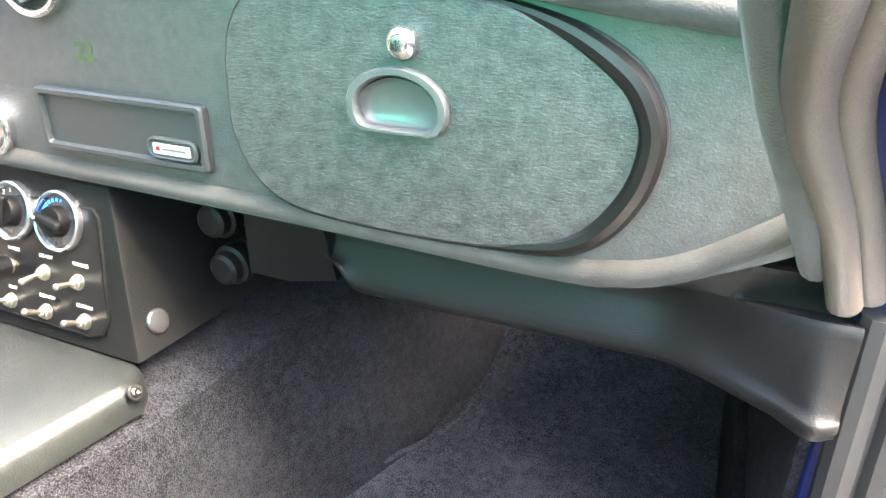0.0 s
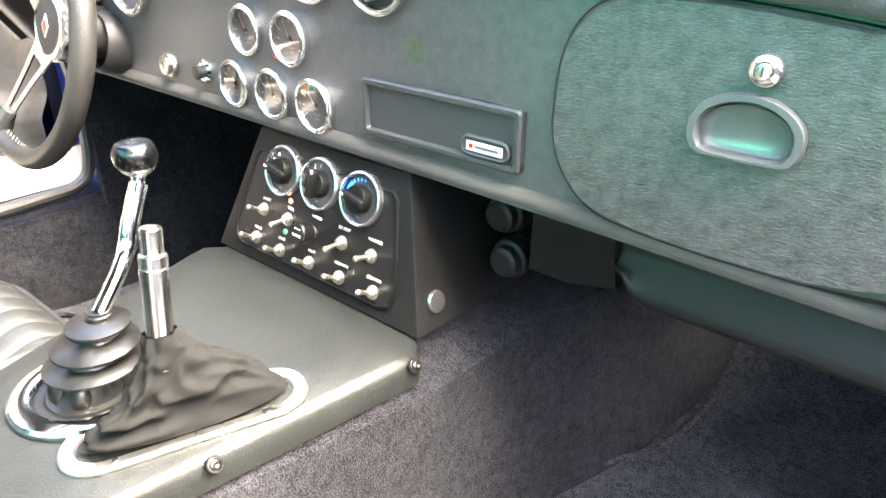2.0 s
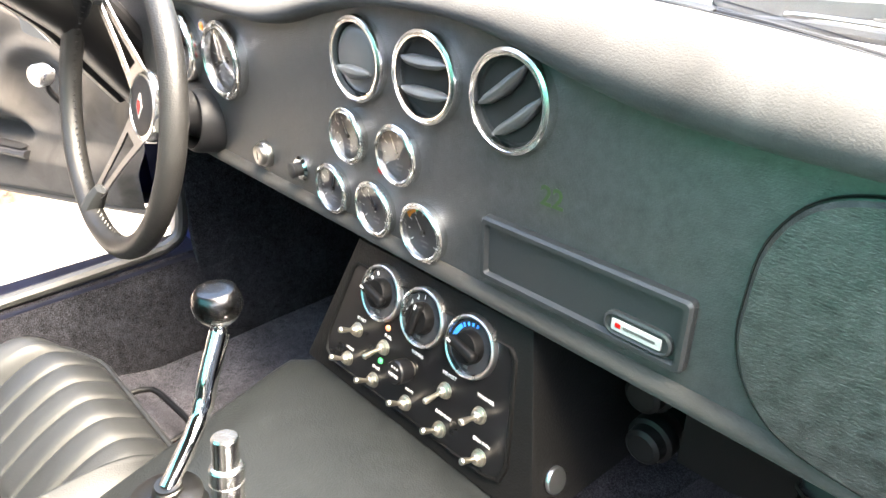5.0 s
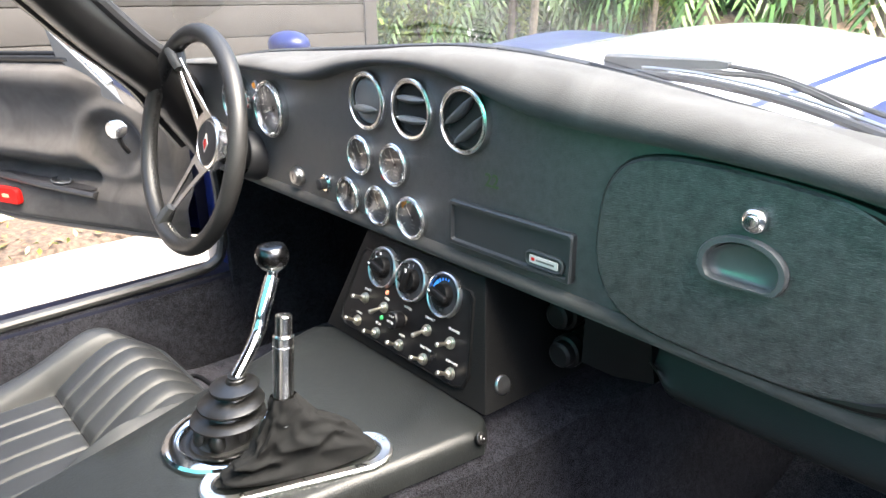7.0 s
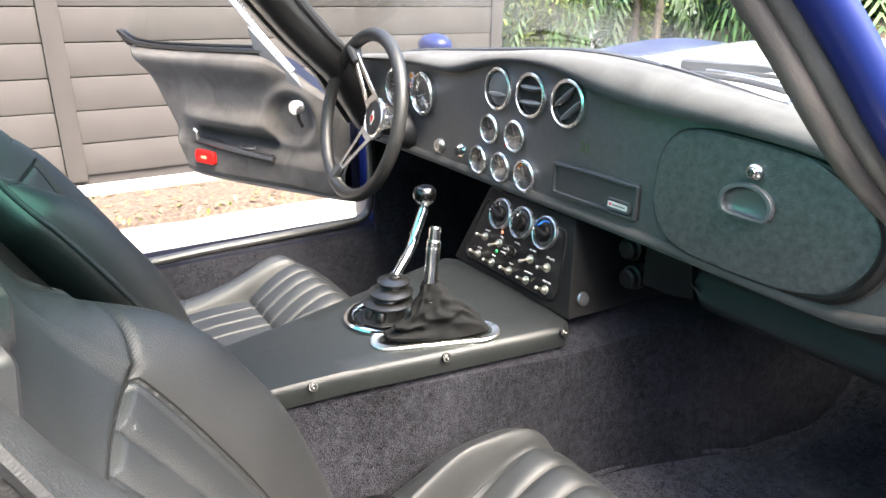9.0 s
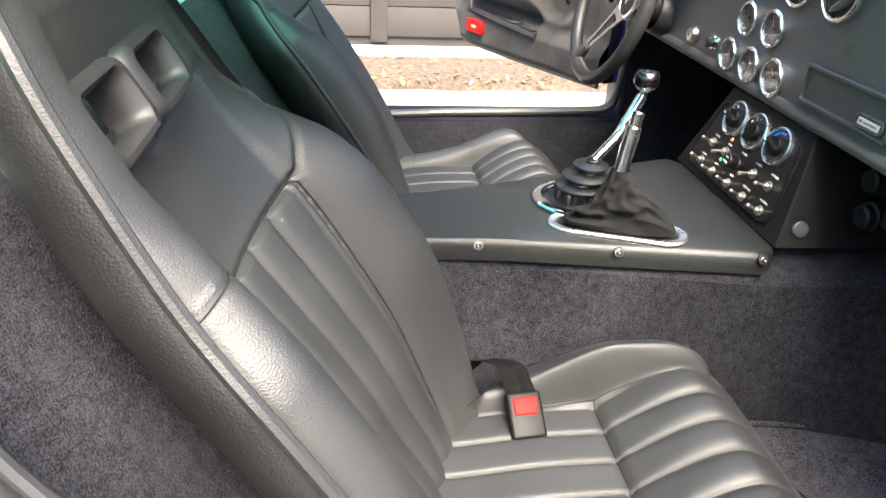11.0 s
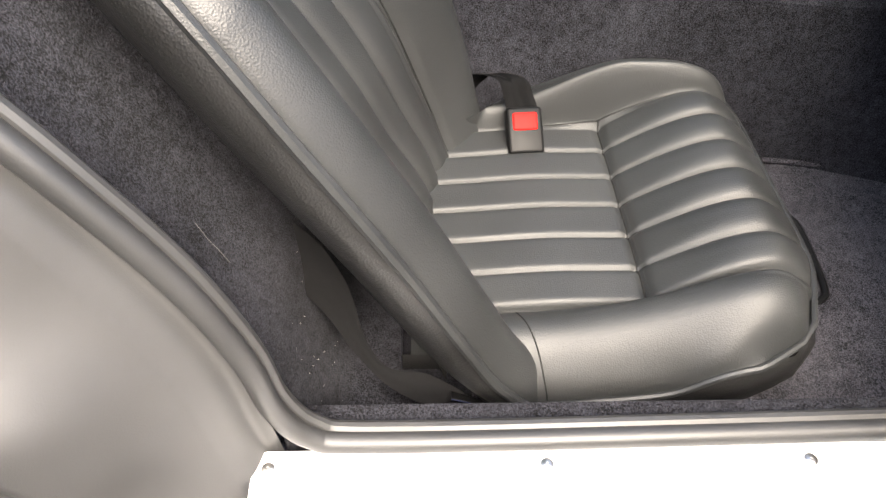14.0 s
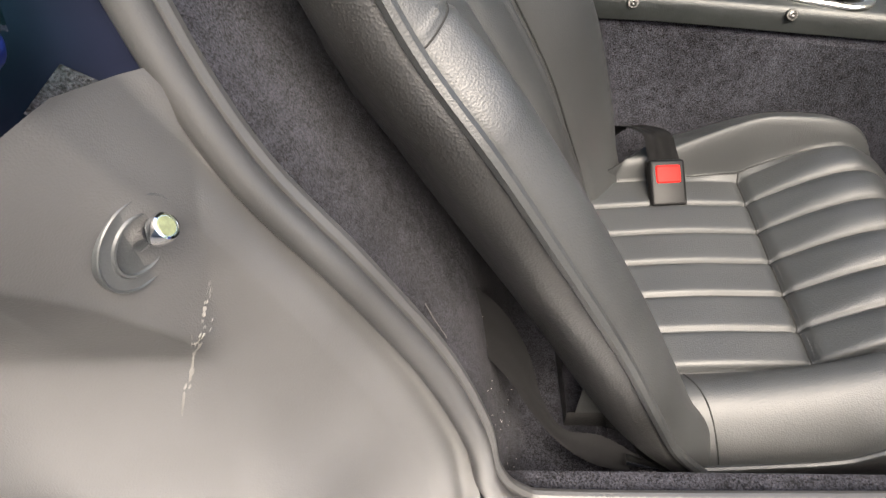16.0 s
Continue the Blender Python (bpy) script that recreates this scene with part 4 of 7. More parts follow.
def door(sx, label):
    """An open door: built for the driver's side and mirrored by sx."""
    c = Vector((-1.017, -0.057, 0.0))
    d = Vector((-0.9213, -0.3889, 0))
    nrm = Vector((0.3889, -0.9213, 0))   # into the cabin side
    t = thing("car_door", (-0.85 if sx < 0 else 2 * CX + 0.85, 0.02, 0.5), label, "car door", "car doors")

    def P(a, z, o=0.0):
        q = c + d * a + nrm * o
        x = q.x if sx < 0 else 2 * CX - q.x
        return Vector((x, q.y, z))
    top = [(-0.22, 0.80), (-0.12, 0.838), (-0.014, 0.886), (0.06, 0.925), (0.147, 0.943), (0.4, 0.936), (0.67, 0.93), (0.78, 0.934), (0.86, 0.938)]
    bot = [(-0.22, 0.53), (-0.157, 0.526), (0.1, 0.515), (0.3, 0.508), (0.45, 0.505), (0.54, 0.51)]
    # panel between belt line and foot, with its relief
    def shape(u, v):
        a_top = -0.22 + 1.075 * u
        ztop = lerp_table(top, a_top)
        a_bot = -0.22 + 0.78 * u
        zb = lerp_table(bot, a_bot)
        a = a_bot + (a_top - a_bot) * v ** 1.15
        z = zb + (ztop - zb) * v
        o = 0.0
        o += 0.035 * math.exp(-((z - 0.90) / 0.045) ** 2) * sstep(-0.02, 0.15, a)          # top roll
        o += 0.045 * math.exp(-((z - 0.715) / 0.035) ** 2) * sstep(0.03, 0.2, a) * sstep(0.62, 0.4, a)   # arm rest
        o += 0.03 * sstep(0.66, 0.6, z)
        r = math.hypot((a - 0.005) / 1.28, z - 0.75)
        o += 0.009 * math.exp(-((r - 0.09) / 0.02) ** 2) - 0.016 * sstep(0.088, 0.05, r)
        o -= 0.04 * math.exp(-((z - 0.655) / 0.022) ** 2) * sstep(0.06, 0.12, a) * sstep(0.5, 0.45, a)  # pocket
        e = min(v, 1 - v, u, 1 - u)
        o -= 0.02 * (1 - sstep(0.0, 0.05, e))
        return a, z, o
    bm = B()
    grid(bm, lambda u, v: P(*shape(u, v)), 170, 110)
    piece("trim_panel", bm, SUEDE_DOOR, t, "grey suede door trim with moulded arm rest")
    bm = B()
    grid(bm, lambda u, v: P(shape(u, v)[0], shape(u, v)[1], -0.07 - 0.04 * math.sin(math.pi * v)), 30, 12)
    piece("outer_skin", bm, PAINT, t, "blue painted outer skin")
    bm = B()
    rim = [shape(u / 20, 0) for u in range(21)] + [shape(1, v / 12) for v in range(1, 13)] + [shape(1 - u / 20, 1) for u in range(1, 21)] + [shape(0, 1 - v / 12) for v in range(1, 12)]
    stack(bm, [[P(a, z, -0.02) for a, z, o in rim], [P(a, z, -0.07) for a, z, o in rim]], (False, False))
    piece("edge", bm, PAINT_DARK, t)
    bm = B()
    waist = smooth_path([P(a, z, -0.004) for a, z in [(0.12, 0.948), (0.159, 0.950), (0.419, 0.943), (0.668, 0.940), (0.80, 0.946), (0.853, 0.955), (0.9, 0.972)]], 5)
    tube(bm, waist, 0.0095, 10)
    tube(bm, [q + Vector((0, 0, 0.013)) + nrm * -0.012 for q in waist], 0.006, 8)
    piece("waist_seal", bm, RUBBER, t, "black rubber waist seal")
    bm = B()
    stack(bm, [[P(x, z, o) for x, z in ((0.845, 0.935), (0.868, 0.94), (0.925, 0.985), (0.918, 0.992), (0.85, 0.962))] for o in (-0.03, 0.004)])
    piece("corner_cap", bm, RUBBER, t, "black rubber cap at the corner of the waist")
    bm = B()
    tube(bm, smooth_path([P(0.0, 0.896, -0.012), P(0.141, 1.001, -0.016), P(0.275, 1.104, -0.022), P(0.40, 1.2, -0.03)], 5), 0.0095, 8)
    piece("quarter_light_post", bm, ALU, t, "grey metal quarter light post")
    bm = B()
    stack(bm, [[P(x, z, o) for x, z in ((0.180, 1.025), (0.158, 0.955), (0.11, 0.925), (0.03, 0.868), (-0.07, 0.81), (-0.085, 0.826), (0.012, 0.90))] for o in (-0.022, 0.004)])
    piece("mirror_gusset", bm, GREY_PLASTIC, t, "dark grey triangular corner trim")
    bm = B()
    grid(bm, lambda u, v: P(0.1 + 0.16 * v + (0.80 - 0.3 * v) * u, 0.955 + 0.23 * v, -0.012 - 0.03 * v), 8, 6)
    piece("window_pane", bm, CLEAR, t)
    bm = B()
    grid(bm, lambda u, v: P(-0.14 + 0.2 * v + (0.12 + 0.06 * v) * u, 0.87 + 0.12 * v + 0.1 * u * (1 - 0 * v), -0.012), 4, 4)
    piece("quarter_light_pane", bm, CLEAR, t)
    if sx < 0:
        # arm rest tray with a cup
        bm = B()
        pts = smooth_path([P(0.49, 0.632, 0.02), P(0.38, 0.627, 0.028), P(0.24, 0.622, 0.034), P(0.07, 0.614, 0.03)], 5)
        tube(bm, pts, 0.012, 8, flat=0.8)
        piece("tray_lip", bm, PLASTIC, t)
        bm = B()
        grid(bm, lambda u, v: P(0.08 + 0.40 * u, 0.628 + 0.008 * u, 0.036 - 0.05 * v), 8, 3)
        piece("tray", bm, PLASTIC, t)
        bm = B()
        lathe(bm, [(0.036, 0), (0.04, 0.004), (0.036, 0.006), (0.03, 0.0), (0.0, 0.0)], Matrix.Translation(P(0.22, 0.631, 0.012)) @ Matrix.Diagonal((1.25, 0.6, 1, 1)), 24)
        piece("cup_rim", bm, GREY_PLASTIC, t)
        bm = B()
        tube(bm, [P(0.462, 0.635, 0.03), P(0.456, 0.662, 0.035), P(0.472, 0.670, 0.035)], 0.006, 8)
        piece("door_lever", bm, SATIN, t)
        # reflector
        M = Matrix.Translation(P(0.4235, 0.576, 0.036)) @ Matrix(((-d.x, 0, nrm.x, 0), (-d.y, 0, nrm.y, 0), (0, 1, 0, 0), (0, 0, 0, 1)))
        bm = B()
        stack(bm, [[M @ Vector((x * s, y * s, h)) for x, y in rounded(0.106, 0.046, 0.014)] for s, h in ((1.0, -0.01), (1.0, 0.004), (0.92, 0.008))])
        r = piece("warning_lens", bm, RED, t, "bright red courtesy lens")
        bm = B()
        stack(bm, [[M @ Vector((x, y, h)) for x, y in rounded(0.03, 0.01, 0.004, 3)] for h in (0.008, 0.0092)])
        piece("lens_mark", bm, RED_PALE, t)
        # pale rail under the trim
        bm = B()
        tube(bm, smooth_path([P(a, z - 0.004, 0.004) for a, z in bot], 4), 0.009, 8)
        piece("bottom_rail", bm, SEAL_PILLAR, t, "brown-grey rail along the door's foot")
        # winder
        M = Matrix.Translation(P(-0.075, 0.801, -0.008)) @ Matrix(((-d.x, 0, nrm.x, 0), (-d.y, 0, nrm.y, 0), (0, 1, 0, 0), (0, 0, 0, 1)))
        bm = B()
        lathe(bm, [(0.019, 0.05), (0.021, 0.054), (0.021, 0.075), (0.017, 0.08), (0.0, 0.081)], M, 20)
        lathe(bm, [(0.009, 0.04), (0.008, 0.052)], M, 12)
        piece("winder_knob", bm, ALU, t, "bright round winder knob")
        bm = B()
        tube(bm, smooth_path([M @ Vector((0.0, 0.0, 0.052)), M @ Vector((-0.016, -0.032, 0.046)), M @ Vector((-0.034, -0.068, 0.012))], 4), 0.0065, 8)
        piece("winder_arm", bm, PLASTIC, t)
    return t


def wing_mirror():
    t = thing("wing_mirror", (-0.66, 0.24, 0.96), "small blue wing mirror shell", "wing mirror")
    bm = B()
    ball(bm, 0.05, Matrix.Translation((-0.645, 0.24, 0.992)), (1.15, 0.9, 0.62))
    piece("shell", bm, PAINT, t)
    bm = B()
    tube(bm, [(-0.645, 0.25, 0.99), (-0.66, 0.27, 0.90)], 0.012, 8)
    piece("stalk", bm, PAINT, t)


def wipers():
    t = thing("windscreen_wiper", (0.3, 0.26, 0.98), "black windscreen wiper parked along the glass", "wiper")
    bm = B()
    loops = []
    for x, y, z, h, w in ((0.215, 0.25, 1.006, 0.026, 0.026), (0.225, 0.25, 1.006, 0.028, 0.03), (0.30, 0.25, 1.010, 0.02, 0.026), (0.375, 0.25, 1.014, 0.014, 0.018), (0.39, 0.25, 1.014, 0.009, 0.012)):
        loops.append([(x, y + a * w / 2, z + b * h / 2) for a, b in ((-1, -0.7), (-0.7, -1), (0.7, -1), (1, -0.7), (1, 0.7), (0.6, 1), (-0.6, 1), (-1, 0.7))])
    stack(bm, loops)
    piece("arm_head", bm, GREY_PLASTIC, t)
    bm = B()
    pts = smooth_path([(0.385, 0.25, 1.0135), (0.44, 0.25, 1.007), (0.50, 0.248, 0.992), (0.60, 0.235, 0.968)], 6)
    tube(bm, pts, 0.0052, 8, flat=0.6)
    piece("arm", bm, PLASTIC, t)
    bm = B()
    bl = smooth_path([(0.255, 0.202, 0.999), (0.32, 0.203, 1.0), (0.40, 0.2, 0.996), (0.50, 0.195, 0.982), (0.62, 0.17, 0.957), (0.70, 0.14, 0.94)], 6)
    tube(bm, bl, 0.0055, 8)
    piece("blade", bm, RUBBER, t)
    bm = B()
    tube(bm, [q + Vector((0, 0.004, 0.008)) for q in bl[4:-4]], 0.0022, 6)
    piece("blade_spine", bm, SATIN, t)
    bm = B()
    br = smooth_path([(0.36, 0.212, 1.007), (0.44, 0.225, 1.006), (0.50, 0.22, 0.994), (0.56, 0.198, 0.976)], 5)
    tube(bm, br, 0.004, 6)
    piece("bridge", bm, PLASTIC, t)


ground()
garage_wall()
opposite_wall()
planting()
bonnet()
shell()
floors()
sills()
rear_jamb()
pillars()
door(-1, "open car door with grey suede trim and a red lens")
door(1, "open blue car door on the passenger side")
wing_mirror()
wipers()
tunnel_cover()

# ---- dashboard ----
PAD_FRONT = [(-0.67, 0.962), (-0.48, 0.97), (-0.32, 0.972), (-0.2, 0.968), (-0.14, 0.973), (-0.07, 0.993), (0.0, 1.006), (0.1, 1.008), (0.175, 1.0), (0.25, 0.98), (0.32, 0.967), (0.38, 0.963), (0.47, 0.96), (0.6, 0.951), (0.67, 0.94), (0.8, 0.925)]
PAD_CREST = [(-0.67, 0.972), (-0.53, 0.984), (-0.37, 0.998), (-0.2, 0.997), (-0.06, 1.021), (0.07, 1.031), (0.176, 1.031), (0.266, 1.026), (0.345, 1.019), (0.476, 1.001), (0.63, 0.984), (0.8, 0.962)]


def interp(tab, x):
    """Smooth table look-up without flat spots."""
    xs = [a for a, b in tab]
    ys = [b for a, b in tab]
    w = 0.0
    s = 0.0
    for k in range(-4, 5):
        q = float(np.interp(x + k * 0.012, xs, ys))
        g = math.exp(-(k / 2.5) ** 2)
        w += g
        s += g * q
    return s / w


def dashboard():
    t = thing("dashboard", (CX, 0.03, 0.85), "black vinyl dashboard with a charcoal suede top", "dashboard")
    low = [(-0.68, 0.79), (-0.64, 0.768), (-0.58, 0.757), (-0.4, 0.757), (0.0, 0.754), (0.4, 0.750), (0.66, 0.744), (0.72, 0.748), (0.76, 0.760), (0.80, 0.785), (0.838, 0.815)]
    lp = smooth_path([(x, 0, z) for x, z in low], 6)
    # face, hung below the pad
    bm = B()
    n = len(lp) - 1

    def face(u, v):
        p = lp[round(u * n)]
        x = p.x + 0.02 * sstep(0.76, 0.838, p.x)
        zt = interp(PAD_FRONT, x) + 0.006
        return Vector((x, 0.0, p.z + (zt - p.z) * v))
    grid(bm, face, n, 14)
    grid(bm, lambda u, v: face(u, v) + Vector((0, 0.012, 0)), n, 14)
    piece("fascia", bm, VINYL, t)
    # rolled lower edge
    bm = B()
    tube(bm, smooth_path([q + Vector((0, 0.004, 0.0115)) for q in lp], 3), 0.0115, 20)
    piece("lower_roll", bm, SUEDE_PALE, t, "worn pale grey padded lower edge", 80)
    # suede top
    bm = B()
    xs = [-0.68 + 1.49 * i / 130 for i in range(131)]
    sc = smooth_path(SCREEN, 8)

    def front(x):
        return float(np.interp(x, [p.x for p in sc], [p.y for p in sc])), float(np.interp(x, [p.x for p in sc], [p.z for p in sc]))
    rows = []
    for x in xs:
        zf, zc = interp(PAD_FRONT, x), interp(PAD_CREST, x)
        yf, zs = front(x)
        bulge = 0.010 + 0.35 * (zc - zf)
        row = [(-0.0005, zf - 0.001), (-bulge * 0.75, zf + 0.002), (-bulge * 1.05, zf + 0.35 * (zc - zf)), (-bulge * 0.75, zf + 0.68 * (zc - zf)), (-bulge * 0.1, zf + 0.9 * (zc - zf)), (0.022, zc - 0.001), (0.05, zc), (0.5 * (0.05 + yf), 0.5 * (zc + zs) + 0.003), (yf - 0.01, zs + 0.001), (yf + 0.01, zs - 0.012)]
        q = smooth_path([(x, y, z) for y, z in row], 3)
        rows.append([bm.verts.new(p) for p in q])
    for a, b in zip(rows, rows[1:]):
        for k in range(len(a) - 1):
            bm.faces.new((a[k], a[k + 1], b[k + 1], b[k]))
    piece("top_pad", bm, SUEDE, t, "charcoal suede dashboard top", 60)
    # defroster slots
    for x0, x1 in ((0.28, 0.52), (-0.1, 0.12)):
        bm = B()
        pts = []
        for i in range(13):
            x = x0 + (x1 - x0) * i / 12
            yf, zs = front(x)
            zc = interp(PAD_CREST, x)
            pts.append(Vector((x, 0.5 * (0.05 + yf), 0.5 * (zc + zs) + 0.0042)))
        loop = [p + Vector((0, -0.009, 0.0006)) for p in pts] + [p + Vector((0, 0.009, -0.0006)) for p in reversed(pts)]
        tube(bm, loop, 0.0014, 6, closed=True)
        piece("defroster_slot", bm, PLASTIC, t)
    # underside, closing the dash to the scuttle; near-black stands in for its shade
    bm = B()
    grid(bm, lambda u, v: Vector((-0.68 + 1.52 * u, 0.02 + 0.6 * v, 0.9)), 4, 4)
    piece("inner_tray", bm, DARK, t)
    # green figures on the fascia
    words("faint_figures", "22", 0.024, on_dash(0.229, 0.881, -0.0006), INK_GREEN, t, 0.0004)
    return t


def under_dash():
    """Moulded shelf below the dashboard on the passenger's side."""
    t = thing("under_dash_shelf", (0.65, 0.1, 0.70), "moulded black shelf with a rounded end column below the dashboard", "shelf")

    def section(x):
        e = sstep(0.74, 0.862, x)
        low = 0.662 + 0.012 * sstep(0.72, 0.85, x) + 0.03 * (1 - sstep(0.44, 0.47, x))
        rear = 0.045 - 0.058 * e - 0.014 * math.exp(-((x - 0.862) / 0.016) ** 2)
        row = [(0.02, 0.775), (0.028, 0.745), (0.05 - 0.055 * e, 0.735 + 0.02 * e), (0.062 - 0.07 * e, 0.715 + 0.02 * e), (rear + 0.008, 0.695), (rear, low + 0.012), (rear + 0.006, low + 0.002), (rear + 0.03, low - 0.002), (0.22, low + 0.02)]
        return [Vector(p) for p in smooth_path([(x, y, z) for y, z in row], 3)]
    for nm, x0, x1, n in (("shelf_panel", 0.44, 0.80, 30), ("end_column", 0.80, 0.877, 18)):
        bm = B()
        secs = [[bm.verts.new(p) for p in section(x0 + (x1 - x0) * i / n)] for i in range(n + 1)]
        for p, q in zip(secs, secs[1:]):
            for k in range(len(p) - 1):
                bm.faces.new((p[k], p[k + 1], q[k + 1], q[k]))
        bm.faces.new(secs[0] if nm == "shelf_panel" else secs[-1])
        piece(nm, bm, SHELF, t, "", 60)
    bm = B()
    secs = [[(x, 0.04, 0.735), (x, 0.04 + 0.02 * k, 0.665), (x, 0.3, 0.66), (x, 0.3, 0.74)] for k, x in ((0, 0.352), (0, 0.40), (1, 0.442))]
    stack(bm, secs)
    h = thing("heater_box", (0.36, 0.1, 0.70), "dark heater box with round caps under the dashboard", "heater box")
    # near-black colour carries the deep shade under the dashboard
    piece("case", bm, NEAR_BLACK, h)
    for z, x in ((0.664, 0.322), (0.716, 0.314)):
        bm = B()
        lathe(bm, [(0.022, 0.0), (0.022, 0.012), (0.018, 0.014), (0.017, 0.024), (0.013, 0.027), (0.0, 0.027)], on_dash(x, z, 0.058), 24)
        piece("cap", bm, NEAR_BLACK, h)
        bm = B()
        tube(bm, [(x, 0.07, z), (x, 0.3, z)], 0.02, 12)
        piece("duct", bm, NEAR_BLACK, h)


GLOVE = [(0.393, 0.86), (0.398, 0.905), (0.42, 0.938), (0.46, 0.951), (0.52, 0.952), (0.60, 0.945), (0.655, 0.937), (0.692, 0.925), (0.722, 0.905), (0.738, 0.878), (0.741, 0.853), (0.734, 0.822), (0.715, 0.791), (0.69, 0.773), (0.65, 0.766), (0.55, 0.763), (0.47, 0.767), (0.43, 0.778), (0.405, 0.803), (0.394, 0.832)]


def glovebox():
    t = thing("glovebox_door", (0.56, -0.01, 0.86), "black vinyl glovebox door with chrome lock and pull", "glovebox")
    out = smooth_path([(x, 0, z) for x, z in GLOVE], 5, True)
    mid = Vector((0.565, 0, 0.858))

    def inset(q, d):
        i = min(range(len(out)), key=lambda k: (out[k] - q).length)
        g = (out[(i + 2) % len(out)] - out[i - 2]).normalized()
        return q + Vector((-g.z, 0, g.x)) * (-d if (Vector((-g.z, 0, g.x))).dot(q - mid) > 0 else d)
    D = []
    for k in range(25):
        a = radians(180 - 180 * k / 24)
        D.append((0.0400 * math.cos(a), 0.028 * math.sin(a)))
    D += [(0.0395, -0.008), (0.0345, -0.0165), (0.027, -0.019), (0, -0.0195), (-0.027, -0.019), (-0.0345, -0.0165), (-0.0395, -0.008)]
    hc = (0.5505, 0.8665)
    # door leaf with a hole for the pull
    bm = B()
    fr = -0.011
    rim = [bm.verts.new(Vector((p.x, fr, p.z))) for p in [inset(q, 0.003 + 0.014 * sstep(0.60, 0.72, q.x)) for q in out]]
    hole = [bm.verts.new(Vector((hc[0] + x * 0.93, fr, hc[1] + y * 0.93))) for x, y in D]
    es = [bm.edges.new((rim[i], rim[(i + 1) % len(rim)])) for i in range(len(rim))] + [bm.edges.new((hole[i], hole[(i + 1) % len(hole)])) for i in range(len(hole))]
    bmesh.ops.triangle_fill(bm, edges=es, use_beauty=True)
    for s, y in ((1.0, -0.008), (1.0, -0.0005)):
        new_rim = [bm.verts.new(Vector((p.x, y, p.z))) for p in [mid + (q - mid) * s for q in out]]
        for i in range(len(rim)):
            bm.faces.new((rim[i], rim[(i + 1) % len(rim)], new_rim[(i + 1) % len(rim)], new_rim[i]))
        rim = new_rim
    piece("leaf", bm, GRAINED, t, "", 4)
    # black rubber edging, thicker at the hinge-free end; its thin run stands in for the leaf's shadow gap
    bm = B()
    pts = [Vector((p.x, -0.006, p.z)) for p in [inset(q, 0.001 + 0.0085 * sstep(0.60, 0.72, q.x)) for q in out]]
    rad = []
    for p in pts:
        a = sstep(0.60, 0.72, p.x)
        rad.append(0.0034 + 0.0062 * a)
    tube(bm, [p + Vector((0, 0.003 - r * 0.5, 0)) for p, r in zip(pts, rad)], rad, 10, True)
    piece("edging", bm, EDGING, t, "thick black rolled edging")
    # pull
    bm = B()
    loops = []
    for s, y in ((1.02, -0.011), (1.03, -0.016), (0.99, -0.0185), (0.86, -0.0185), (0.82, -0.016), (0.80, -0.010)):
        loops.append([(hc[0] + x * s, y, hc[1] + (yy + 0.004) * s - 0.004) for x, yy in D])
    stack(bm, loops, (False, False))
    pull = piece("pull_frame", bm, GREY_PLASTIC, t, "dark grey D-shaped pull frame", 50)
    bm = B()
    loops = []
    for s, y in ((0.82, -0.013), (0.76, -0.005), (0.62, -0.0025)):
        loops.append([(hc[0] + x * s, y, hc[1] + (yy + 0.004) * s - 0.006) for x, yy in D])
    stack(bm, loops, (False, True))
    piece("pull_cup", bm, CUP, pull, "pale grey recessed finger cup", 50)
    bm = B()
    lathe(bm, [(0.0122, 0.0), (0.0122, 0.004), (0.0112, 0.0065), (0.0098, 0.0085), (0.0068, 0.0098), (0.0062, 0.0118), (0.0052, 0.0128), (0.0, 0.0132)], on_dash(0.556, 0.912, -0.011), 28)
    lock = piece("lock", bm, POLISHED, t, "domed chrome lock")
    bm = B()
    block(bm, (0.5553, -0.0247, 0.909), (0.5567, -0.0238, 0.915))
    piece("keyhole", bm, DARK, lock)


def blank_plate():
    t = thing("blanking_plate", (0.26, -0.005, 0.816), "dark grey blanking plate with a small pale badge", "blanking plate")
    bm = B()
    cx, cz = 0.2605, 0.816

    def L(w, h, r, y):
        return [(cx + x, y, cz + z) for x, z in rounded(w, h, r, 4)]
    stack(bm, [L(0.202, 0.061, 0.005, 0.0), L(0.202, 0.061, 0.005, -0.007), L(0.198, 0.057, 0.004, -0.0095), L(0.190, 0.049, 0.003, -0.0095), L(0.186, 0.045, 0.003, -0.005)], (False, True))
    plate = piece("plate", bm, PLATE_GREY, t)
    bm = B()
    bx, bz = 0.3225, 0.8035

    def C(w, h, y):
        return [(bx + x, y, bz + z) for x, z in rounded(w, h, h / 2 - 0.0005, 6)]
    stack(bm, [C(0.058, 0.021, -0.005), C(0.058, 0.021, -0.0085), C(0.054, 0.017, -0.0098), C(0.050, 0.014, -0.0085)], (False, True))
    piece("badge_surround", bm, PLATE_GREY, plate)
    bm = B()
    stack(bm, [[(bx + x, y, bz + z) for x, z in rounded(0.042, 0.0095, 0.001, 2)] for y in (-0.0085, -0.0098)])
    piece("badge", bm, GLUE_PALE, plate, "small pale badge")
    bm = B()
    block(bm, (bx - 0.0175, -0.0102, bz - 0.0018), (bx - 0.0130, -0.0098, bz + 0.0022))
    piece("badge_square", bm, RED, plate)
    bm = B()
    block(bm, (bx - 0.0105, -0.0102, bz - 0.0011), (bx + 0.0165, -0.0098, bz + 0.0012))
    piece("badge_bar", bm, CUP, plate)


